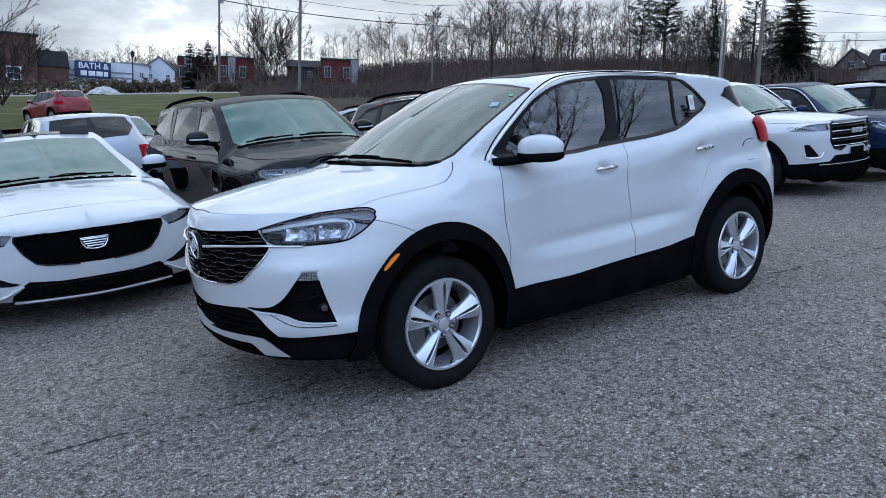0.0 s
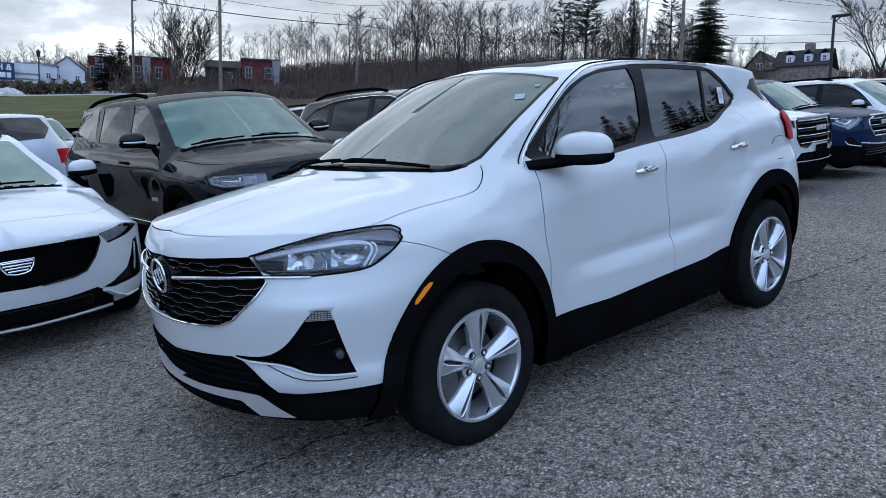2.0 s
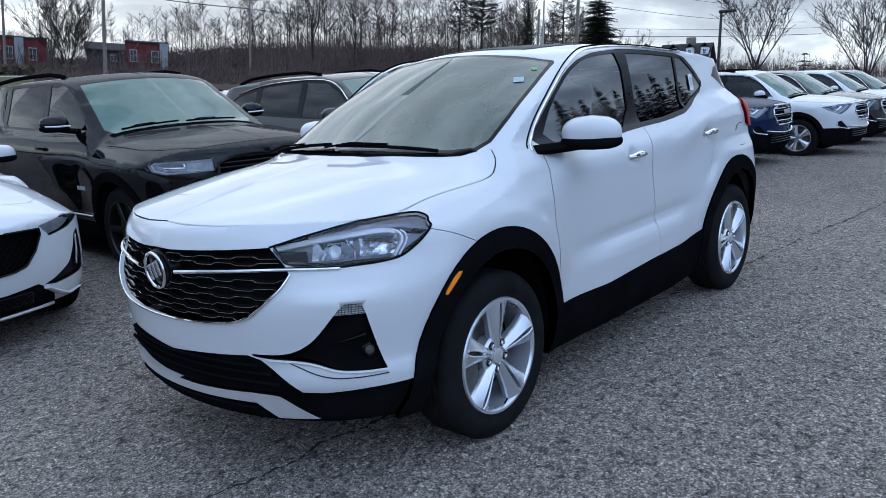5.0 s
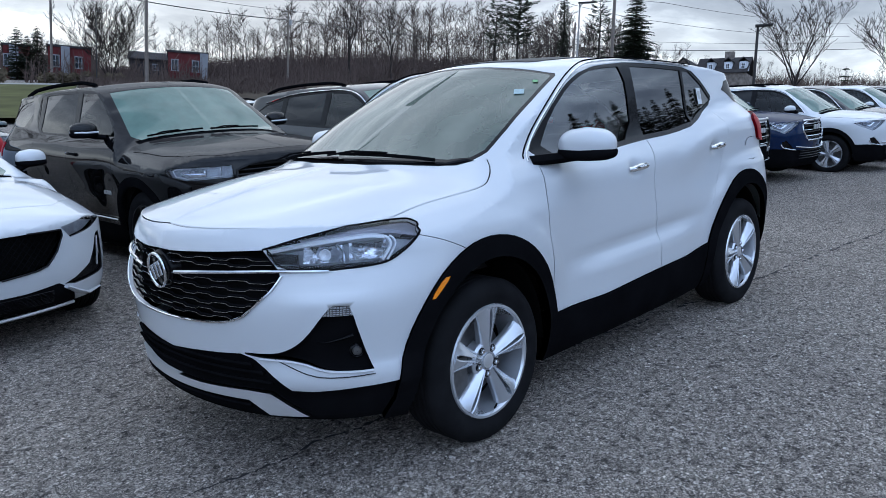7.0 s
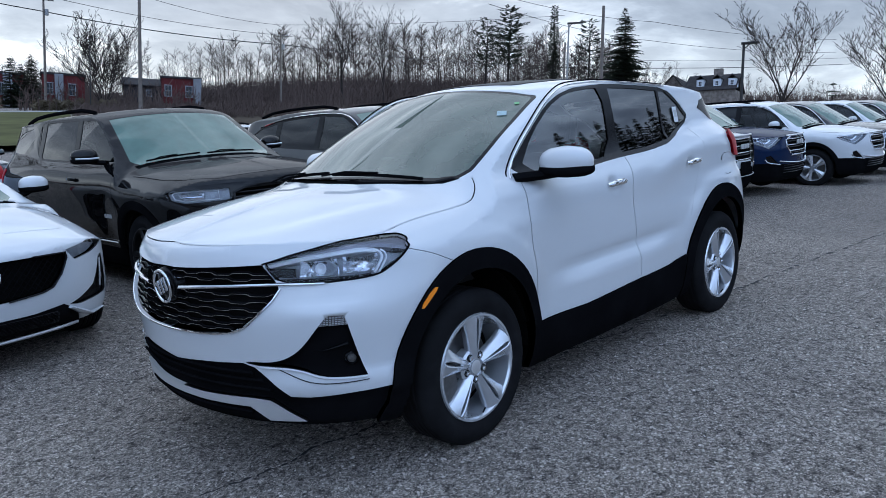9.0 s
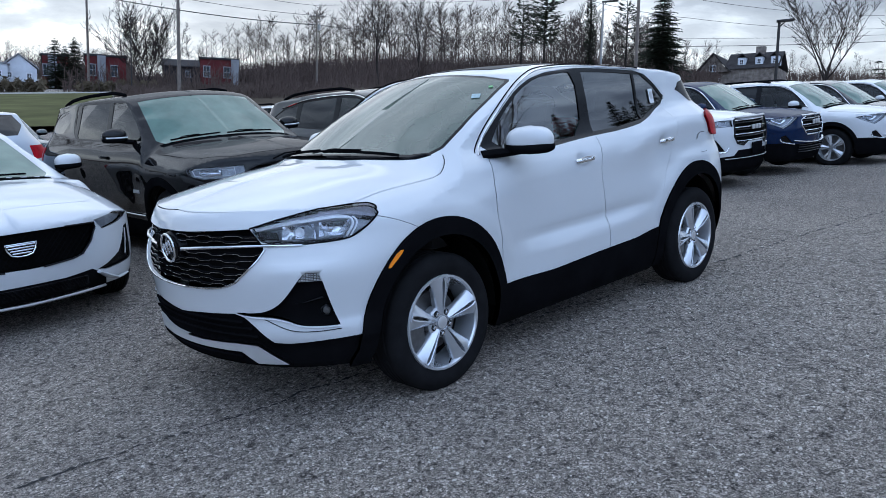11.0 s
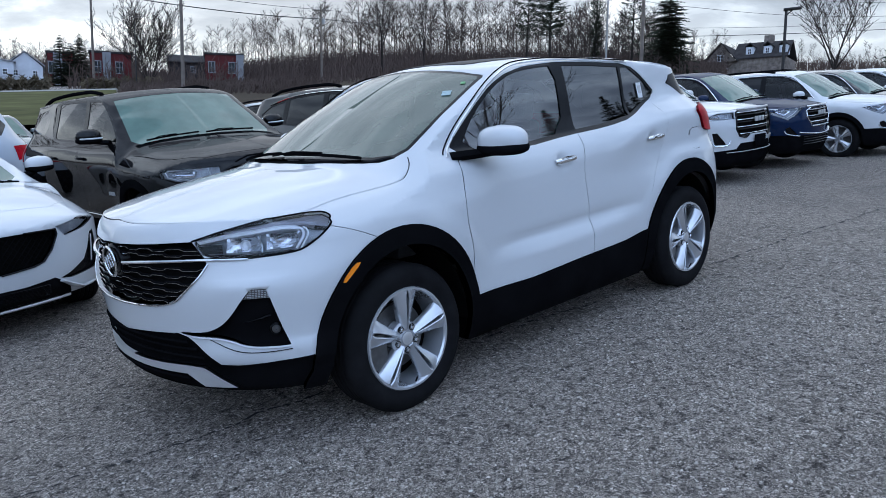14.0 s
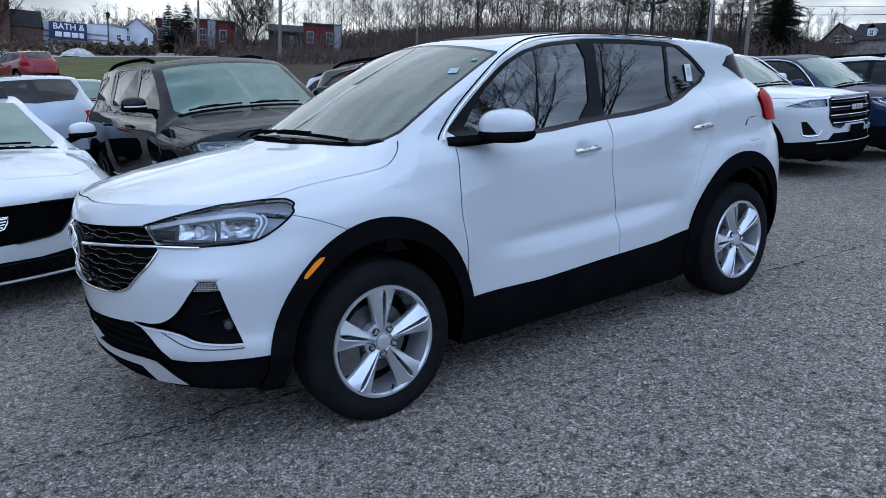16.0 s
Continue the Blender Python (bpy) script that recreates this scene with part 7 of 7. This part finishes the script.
def build_woods():
    rng = random.Random(7)
    tpl = templates_of(40)
    sky_line = lerp_curve([(18, 7.2), (22, 7.6), (27, 8.4), (29.5, 9.3), (33, 10.0), (36, 10.8), (39, 11.3), (42, 11.4), (44, 10.9), (48, 11.2), (52, 10.9), (56, 10.9), (60, 10.0), (63, 8.7), (66, 8.2)])
    eye_z = LOT @ Vector((*EYE_XY, 1.45))
    spots, stems = [], []
    for i in range(540):
        az = 20 + 44 * (i + rng.random()) / 540
        d = rng.uniform(130, 185)
        p = out(az, d)
        top = eye_z.z + d * math.tan(radians(1.05 * sky_line(az) * rng.choice((rng.uniform(0.55, 0.85), rng.uniform(0.85, 1.06)))))
        spots.append((p, max(4.0, top - p.z)))
    for i in range(90):
        az = rng.uniform(51.5, 61.0)
        d = rng.uniform(124, 150)
        p = out(az, d)
        spots.append((p, max(4.0, eye_z.z + d * math.tan(radians(sky_line(az) * rng.uniform(0.7, 1.08))) - p.z)))
    for i in range(15000):
        az = 19.5 + 44.5 * rng.random()
        d = rng.uniform(125, 180)
        p = out(az, d)
        full = eye_z.z + d * math.tan(radians(sky_line(az))) - p.z
        stems.append((p, max(1.0, full * rng.uniform(0.12, 0.50) * (0.6 + 0.4 * smooth(24, 34, az)))))
    for i in range(1500):
        p = out(rng.uniform(20.8, 36), rng.uniform(66, 98))
        stems.append((p, rng.uniform(0.6, 1.5)))
    for i in range(2600):
        az = rng.uniform(17.5, 64)
        p = out(az, rng.uniform(96, 124))
        stems.append((p, rng.uniform(0.5, 1.4) + (rng.uniform(0.5, 3.5) if rng.random() < 0.35 else 0.0)))
    woods("bare_woods", "grey-brown leafless winter woods on the rise", spots, tpl, 0.03, 3, stems)
    spots, stems = [], []
    for i in range(260):
        az = -6 + 28 * (i + rng.random()) / 260
        d = rng.uniform(210, 270)
        p = out(az, d)
        spots.append((p, d * rng.uniform(0.032, 0.052)))
    for i in range(70):
        az = 62 + 22 * (i + rng.random()) / 70
        d = rng.uniform(180, 240)
        p = out(az, d)
        spots.append((p, d * rng.uniform(0.02, 0.038)))
    for i in range(7000):
        az = rng.choice((rng.uniform(-6, 22), rng.uniform(-6, 22), rng.uniform(62, 84)))
        d = rng.uniform(190, 250)
        stems.append((out(az, d), rng.uniform(1.5, 4.5) + (rng.uniform(0, 3.5) if az < 23 else 0.0)))
    # unseen tree ring behind the camera, added to block low sky in reflections
    for i in range(330):
        az = 92 + 262 * (i + rng.random()) / 330
        d = rng.uniform(75, 110)
        p = out(az, d)
        spots.append((p, rng.uniform(4, 6.5)))
    for i in range(6000):
        stems.append((out(rng.uniform(92, 354), rng.uniform(70, 105)), rng.uniform(2, 4)))
    woods("far_woods_and_ring", "hazy bare trees on the far rise, plus an added unseen ring behind", spots, tpl, 0.04, 9, stems)


build_woods()
# single trees that stand out
spreading_tree("spreading leafless tree with many stems beside the road", facing(22.7, 100), 8.4, 17, 14, 0.85, 0.05, 0.017, 0.018)
spreading_tree("tall leafless tree rising over the woods", facing(39.2, 122), 16.5, 5, 4, 0.42, 0.45, 0.015, 0.015)
spreading_tree("tall leafless tree rising over the woods", facing(42.2, 126), 14.5, 6, 4, 0.35, 0.4, 0.014, 0.015)
spreading_tree("large spreading leafless tree on the verge", facing(70.8, 92), 10.8, 24, 6, 0.85, 0.24, 0.021, 0.017)
spreading_tree("leafless tree at the far end of the verge", facing(77.5, 80), 8.8, 22, 8, 0.6, 0.14, 0.018, 0.016)
spreading_tree("leafless tree across the lane behind the camera", LOT @ Matrix.Translation((17.4, -20.6, lot_height(17.4, -20.6))), 17.0, 31, 9, 0.6, 0.14, 0.02, 0.012)
spreading_tree("leafless tree with long drooping twigs on the lawn", facing(0.6, 40), 14.5, 41, 9, 0.95, 0.16, 0.016, 0.012)
spreading_tree("leafless shrubby tree beside the brick building", facing(5.4, 62), 5.6, 14, 9, 0.9, 0.08)
conifer("tall pine with open layered branches", facing(51.6, 120), 15.5, 3, 0.19, 0.42, 0.25, "", 1.3, True)
conifer("tall pine with open layered branches", facing(49.9, 124), 14.2, 4, 0.15, 0.42, 0.3, "", 1.2, True)
conifer("dark spruce with drooping branches", facing(60.0, 118), 15.2, 8, 0.32, 0.04, 0.08, "", 1.9)
conifer("ragged pine beside the spruce", facing(57.5, 122), 14.2, 9, 0.15, 0.32, 0.3, "", 1.2, True)
conifer("ivy-clad trunk standing in the wood", facing(54.9, 118), 15.5, 12, 0.05, 0.03, 0.0, "", 5.0, True)
conifer("small dark spruce on the verge", facing(73.9, 95), 4.2, 13, 0.3, 0.02, 0.0)
for i, (az, h) in enumerate(((17.1, 6.6), (18.3, 6.9), (17.7, 5.6))):
    conifer("dark conifer before the red building", facing(az, 112 + i), h, 50 + i, 0.27, 0.02, 0.05, "", 2.2)
for i, (x, y, h) in enumerate(((37.0, -18.2, 12.0), (36.0, -20.8, 11.2), (34.4, -23.4, 12.4), (39.5, -17.0, 11.0), (36.5, -19.5, 10.0), (35.2, -22.1, 10.5))):
    conifer("dark spruce across the lane behind the camera", LOT @ Matrix.Translation((x, y, lot_height(x, y))), h, 70 + i, 0.26, 0.02, 0.0, "", 1.6)


# ---------------------------------------------------------------- poles and wires
def utility_pole(az, d, height, arms=True, lamp=False):
    p = thing("utility_pole", "weathered wooden utility pole with a crossarm" if arms else "plain weathered wooden pole", "pole", facing(az, d))
    bm = bmesh.new()
    tube(bm, [(0, 0, -0.5), (0, 0, height * 0.5), (0, 0, height)], lambda t: 0.17 - 0.06 * t, 12)
    part("pole", bm, POLE_WOOD, p)
    if arms:
        bm = bmesh.new()
        box(bm, (2.2, 0.12, 0.14), pose(0, -0.15, height - 0.5), 0.01)
        part("crossarm", bm, POLE_WOOD, p)
        for x in (-0.95, -0.4, 0.4, 0.95):
            bm = bmesh.new()
            lathe(bm, [(0.001, 0.16), (0.05, 0.14), (0.05, 0.02), (0.02, 0.0)], 8, pose(x, -0.15, height - 0.43, 90, 0, 0))
            part("insulator", bm, GREY_WALL, p)
        bm = bmesh.new()
        lathe(bm, [(0.001, 0), (0.22, 0), (0.22, 0.7), (0.001, 0.7)], 14, pose(0.32, -0.1, height - 2.3, 90, 0, 0))
        part("transformer", bm, POLE_METAL, p, "grey can transformer")
    return p


def lot_lamp(az, d, height, material, head=0.9, lean=0.0):
    p = thing("street_lamp", "dark metal lot lamp with a flat head", "lamp post", facing(az, d) @ pose(0, 0, 0, 0, lean, 0))
    bm = bmesh.new()
    tube(bm, [(0, 0, -0.3), (0, 0, height)], lambda t: 0.085 - 0.025 * t, 10)
    part("post", bm, material, p)
    bm = bmesh.new()
    box(bm, (head, 0.34, 0.09), pose(head / 2 - 0.12, 0, height + 0.03, 0, -3, 0), 0.02)
    part("lamp_head", bm, DARK_METAL, p)
    bm = bmesh.new()
    tube(bm, [(0, 0, height - 0.25), (0.25, 0, height - 0.02)], 0.03, 6)
    part("bracket", bm, DARK_METAL, p)


utility_pole(19.1, 104, 13.5, True)
utility_pole(24.9, 70, 12.0, False)
utility_pole(34.65, 112, 10.6, True)
utility_pole(58.3, 62, 9.5, False)
utility_pole(55.7, 100, 9.0, False)
lot_lamp(55.8, 58, 7.8, POLE_METAL, 1.2)
lot_lamp(67.9, 38, 4.6, DARK_METAL, 0.75)
lot_lamp(21.8, 96, 8.2, DARK_METAL, 0.5)


def post_lantern(az, d, h):
    p = thing("street_lamp", "black lantern post by the shop", "lamp post", facing(az, d))
    bm = bmesh.new()
    tube(bm, [(0, 0, -0.2), (0, 0, h * 0.9)], 0.07, 8)
    part("post", bm, DARK_METAL, p)
    bm = bmesh.new()
    lathe(bm, [(0.001, 0.0), (0.14, 0.02), (0.24, 0.55), (0.28, 0.6), (0.05, 0.8), (0.001, 0.95)], 10, pose(0, 0, h * 0.9, 90, 0, 0))
    part("lantern", bm, DARK_METAL, p)


post_lantern(13.3, 95, 4.6)


def wire(name, stops, sag, radius=0.03):
    """A cable hung between (bearing, distance, elevation) points."""
    eye = LOT @ Vector((*EYE_XY, 1.45))
    pts = []
    for az, d, el in stops:
        pts.append(Vector((eye.x + d * math.sin(radians(az)), eye.y + d * math.cos(radians(az)), eye.z + d * math.tan(radians(el)))))
    bm = bmesh.new()
    line = []
    for a, b in zip(pts, pts[1:]):
        for i in range(12):
            t = i / 12
            line.append(a.lerp(b, t) - Vector((0, 0, 4 * sag * t * (1 - t))))
    line.append(pts[-1])
    tube(bm, line, radius, 4)
    me = part(name, bm, DARK_METAL, None, "black overhead cable strung between poles")
    tagged(me, category="cable")


wire("cable", [(2.0, 100, 12.6), (19.1, 104, 10.9), (34.65, 112, 10.05), (55.0, 150, 8.95), (75, 200, 8.6)], 0.5, 0.06)
wire("cable", [(2.0, 100, 13.2), (19.1, 104, 11.9), (34.65, 112, 10.7), (55.0, 150, 9.6), (75, 200, 9.0)], 0.6, 0.03)
wire("cable", [(26.0, 90, 12.4), (34.65, 112, 11.4), (55.7, 130, 12.6)], 0.4, 0.025)
wire("cable", [(50.0, 90, 14.2), (62.0, 120, 12.0), (74.0, 160, 10.2)], 0.6, 0.03)
wire("cable", [(50.0, 90, 13.4), (62.0, 120, 10.7), (74.0, 160, 9.4)], 0.6, 0.03)


# ---------------------------------------------------------------- buildings
def wall_box(bm, w, d, h, x=0.0, y=0.0, z=0.0):
    box(bm, (w, d, h), pose(x, y + d / 2, z + h / 2))


def window(parent, x, z, w, h, y=-0.02, frame_material=None):
    bm = bmesh.new()
    for sx, sz, ww, hh in ((0, h / 2, w + 0.2, 0.12), (0, -h / 2, w + 0.2, 0.12), (-w / 2, 0, 0.12, h), (w / 2, 0, 0.12, h), (0, 0, 0.06, h), (0, 0, w, 0.06)):
        box(bm, (ww, 0.10, hh), pose(x + sx, y - 0.03, z + sz))
    f = part("window", bm, frame_material or SIGN_WHITE, parent)
    bm = bmesh.new()
    box(bm, (w, 0.04, h), pose(x, y, z))
    part("pane", bm, PANE, f)


def gable_roof(parent, w, d, z, rise, x=0.0, y=0.0, over=0.35, material=None, along=True):
    """A pitched roof; along: its ridge runs along x."""
    bm = bmesh.new()
    t = 0.18
    if along:
        a = [(-w / 2 - over, -over, 0), (w / 2 + over, -over, 0), (w / 2 + over, d / 2, rise), (-w / 2 - over, d / 2, rise), (w / 2 + over, d + over, 0), (-w / 2 - over, d + over, 0)]
        quads = [(0, 1, 2, 3), (3, 2, 4, 5)]
    else:
        a = [(-w / 2 - over, -over, 0), (0, -over, rise), (0, d + over, rise), (-w / 2 - over, d + over, 0), (w / 2 + over, -over, 0), (w / 2 + over, d + over, 0)]
        quads = [(0, 1, 2, 3), (1, 4, 5, 2)]
    lo = [bm.verts.new((p[0] + x, p[1] + y, p[2] + z)) for p in a]
    hi = [bm.verts.new((p[0] + x, p[1] + y, p[2] + z + t)) for p in a]
    for q in quads:
        bm.faces.new([hi[i] for i in q])
        bm.faces.new([lo[i] for i in q[::-1]])
        for i, j in zip(q, q[1:] + q[:1]):
            try:
                bm.faces.new((lo[i], lo[j], hi[j], hi[i]))
            except ValueError:
                pass
    return part("roof", bm, material or SHINGLE, parent, smooth_angle=5)


def gable_wall(parent, w, h, rise, material, x=0.0, y=0.0, d=0.3):
    bm = bmesh.new()
    p = [(-w / 2, h), (w / 2, h), (0, h + rise)]
    f = [bm.verts.new((x + a, y, b)) for a, b in p]
    g = [bm.verts.new((x + a, y + d, b)) for a, b in p]
    bm.faces.new(f)
    bm.faces.new(g[::-1])
    for i in range(3):
        j = (i + 1) % 3
        bm.faces.new((f[j], f[i], g[i], g[j]))
    part("gable", bm, material, parent, smooth_angle=5)


def walls(parent, w, d, h, material, x=0.0, y=0.0, z=-1.0):
    bm = bmesh.new()
    wall_box(bm, w, d, h - z, x, y, z)
    return part("wall", bm, material, parent, smooth_angle=5)


def words(parent, name, text, size, m, material):
    cu = bpy.data.curves.new(name, "FONT")
    cu.body, cu.size, cu.extrude, cu.align_x = text, size, 0.03, "CENTER"
    cu.offset = size * 0.015
    tmp = bpy.data.objects.new("tmp", cu)
    scene.collection.objects.link(tmp)
    me = bpy.data.meshes.new_from_object(tmp.evaluated_get(bpy.context.evaluated_depsgraph_get()))
    bpy.data.objects.remove(tmp)
    me.materials.clear()
    me.materials.append(material)
    ob = new(name, me)
    ob.parent = parent
    ob.matrix_basis = m
    return ob


brick = thing("brick_building", "brown brick building with flat roof across the road", "building", facing(4.6, 128))
walls(brick, 12.5, 14, 8.2, BRICK)
for x in (-4, -0.5, 3.2):
    window(brick, x, 2.6, 1.8, 1.8)
bm = bmesh.new()
box(bm, (12.9, 0.5, 0.35), pose(0, 0.1, 8.3), 0.03)
part("cornice", bm, SHINGLE, brick)
annex = thing("brick_building", "low brick annex with a dark mansard roof", "building", facing(8.3, 130))
walls(annex, 4.4, 10, 3.2, BRICK)
bm = bmesh.new()
box(bm, (4.7, 10.4, 2.4), pose(0, 5.0, 4.4), 0.02, (0.86, 0.9))
part("roof", bm, SHINGLE, annex)
shop = thing("shop_building", "white shop with a striped front and a navy sign", "building", facing(11.2, 132))
walls(shop, 9.4, 12, 3.9, WHITE_WALL)
for z in (0.8, 1.6, 2.4):
    bm = bmesh.new()
    box(bm, (9.5, 0.12, 0.22), pose(0, -0.05, z), 0.01)
    part("stripe", bm, GREY_WALL, shop)
for x in (-3.2, -1.2, 0.8, 2.8):
    window(shop, x, 0.6, 1.5, 1.2)
sign = thing("shop_sign", "navy shop sign with white lettering", "sign", facing(10.75, 131.2, 0, -1.35))
bm = bmesh.new()
box(bm, (5.2, 0.2, 2.5), pose(0, 0, 1.35), 0.03)
part("board", bm, NAVY, sign)
words(sign, "lettering", "BATH &", 1.25, pose(0.1, -0.11, 1.5, 90, 0, 0), SIGN_WHITE)
for x, w in ((-1.3, 0.9), (-0.15, 0.95), (0.95, 0.9), (1.85, 0.6)):
    bm = bmesh.new()
    box(bm, (w, 0.06, 0.75), pose(x, -0.11, 0.75), 0.05)
    part("letter_bar", bm, SIGN_WHITE, sign)
for az, d, w, h, rise in ((13.2, 138, 5.5, 3.4, 0.3), (15.0, 140, 5.0, 2.6, 2.2)):
    hs = thing("white_house", "white sided house with small dark windows", "house", facing(az, d))
    walls(hs, w, 8, h, WHITE_WALL)
    gable_roof(hs, w, 8, h, rise, along=False, material=GREY_WALL)
    gable_wall(hs, w, h, rise, WHITE_WALL)
    for x in (-w * 0.28, w * 0.28):
        window(hs, x, h * 0.55, 0.7, 0.9)
for az, d, w, h, name in ((17.1, 118, 3.2, 4.3, "pale red building with flat roof"), (20.2, 120, 5.4, 4.3, "red sided building with grey corner towers"), (27.7, 118, 5.4, 4.0, "red sided building with a grey end wall")):
    rb = thing("red_building", name, "building", facing(az, d))
    walls(rb, w, 9, h, RED_WALL)
    bm = bmesh.new()
    wall_box(bm, 1.1, 0.8, h + 0.1, -w * 0.1 if az < 25 else w * 0.42, -0.5)
    part("tower", bm, GREY_WALL, rb, "grey clad tower")
    bm = bmesh.new()
    box(bm, (w + 0.4, 9.3, 0.3), pose(0, 4.5, h + 0.15), 0.02)
    part("roof", bm, SHINGLE, rb)
    for x in (-w * 0.33, w * 0.2):
        window(rb, x, h * 0.55, 0.9, 1.6, frame_material=GREY_WALL)
dark = thing("dark_house", "dark low shingled house hidden among the trees", "house", facing(25.2, 124))
walls(dark, 5.5, 8, 2.9, SHINGLE)
gable_roof(dark, 5.5, 8, 2.9, 1.5)
window(dark, 0.8, 1.9, 0.7, 0.9, frame_material=GREY_WALL)

stone = thing("stone_house", "rubble stone house with dormers and a broad chimney", "house", facing(65.2, 168, -14))
walls(stone, 15.5, 9, 3.0, STONE_WALL)
gable_roof(stone, 10.0, 9, 3.0, 3.6, x=2.7)
gable_roof(stone, 6.2, 10, 2.6, 3.7, x=-4.7, y=-1.0, along=False)
gable_wall(stone, 6.2, 2.6, 3.6, STONE_WALL, x=-4.7, y=-0.9)
window(stone, -4.7, 3.3, 1.2, 1.2, y=-0.95)
window(stone, -4.7, 0.9, 2.4, 0.9, y=-0.05)
for x in (0.6, 4.0, 7.0):
    bm = bmesh.new()
    wall_box(bm, 1.5, 2.5, 1.7, x, 0.7, 3.7)
    dm = part("dormer", bm, WHITE_WALL, stone, "white dormer", 5)
    window(stone, x, 4.5, 0.7, 1.0, y=0.65)
    gable_roof(stone, 1.5, 2.6, 5.35, 0.8, x=x, y=0.6, over=0.15, along=False)
bm = bmesh.new()
box(bm, (1.8, 1.2, 3.2), pose(3.4, 4.6, 6.4), 0.05)
part("chimney", bm, STONE_WALL, stone, "broad stone chimney")

# lawn and hedge across the road
def draped(name, az0, az1, d0, d1, n, m, lift, material, label, category):
    vs = []
    for i in range(n + 1):
        for j in range(m + 1):
            p = out(az0 + (az1 - az0) * i / n, d0 + (d1 - d0) * j / m)
            vs.append(p + Vector((0, 0, lift)))
    fs = [(i * (m + 1) + j, i * (m + 1) + j + 1, (i + 1) * (m + 1) + j + 1, (i + 1) * (m + 1) + j) for i in range(n) for j in range(m)]
    return tagged(link_mesh(name, vs, fs, material, label=label), category=category, kind="structure")


VERGE = surface("brown_winter_verge", (0.058, 0.046, 0.033), 0.95, vary=0.3, scale=0.25, spec=0.06)
draped("verge", 20.6, 84, 30, 128, 60, 40, 0.3, VERGE, "brown winter grass verge below the woods", "verge")
draped("lawn", -8, 20.5, 38, 84, 40, 40, 0.3, GRASS, "dull green winter lawn beyond the lot", "grass")


ROAD = surface("pale_road", (0.30, 0.295, 0.28), 0.9, vary=0.15, scale=0.5, spec=0.06)
draped("road", -8, 20.5, 85, 90, 40, 6, 0.25, ROAD, "pale narrow road between lawn and hedge", "road")


def hedge_row(az0, az1, d, h, seed):
    rng = random.Random(seed)
    vs, fs = [], []
    for i in range(2600):
        az = rng.uniform(az0, az1)
        p = out(az, d + rng.uniform(-0.9, 0.9)) + Vector((0, 0, rng.random() ** 0.7 * h * (0.8 + 0.2 * math.sin(az * 9))))
        a, b = Vector((rng.gauss(0, 1), rng.gauss(0, 1), rng.gauss(0, 1))) * 0.22, Vector((rng.gauss(0, 1), rng.gauss(0, 1), rng.gauss(0, 1))) * 0.22
        k = len(vs)
        vs.extend([p, p + a, p + b])
        fs.append((k, k + 1, k + 2))
    tagged(link_mesh("hedge", vs, fs, HEDGE, label="brown-green clipped hedge along the lawn", smooth_shade=False), category="hedge", kind="stuff")


def salt_pile(az, d, wide, high):
    """A low heap of pale grit with a lumpy surface."""
    rng = random.Random(2)
    heap = thing("grit_pile", "low heap of pale road grit beside the lawn", "pile", facing(az, d))
    bm = bmesh.new()
    dome(bm, (wide, wide * 0.6, high), pose(0, 0, 0.2), 30, 10, 0.0, 1.5)
    for v in bm.verts:
        v.co += Vector((rng.gauss(0, 0.05), rng.gauss(0, 0.05), rng.gauss(0, 0.05) * high))
    part("heap", bm, surface("pale_grit", (0.55, 0.53, 0.50), 0.95, vary=0.25, scale=2, spec=0.06), heap)


salt_pile(11.5, 86.5, 1.7, 0.9)
hedge_row(-4, 10.5, 92, 1.9, 1)
hedge_row(10.5, 16.4, 96, 1.6, 2)
hedge_row(18.4, 23.5, 98, 1.2, 3)


hero, hero_body = white_crossover()
dress_crossover(hero, hero_body)
for k in (-1, 1):
    make_wheel(hero, 0.0, k, turn=1.53, face=0.895)
    make_wheel(hero, 2.595, k, turn=1.85, face=0.895)
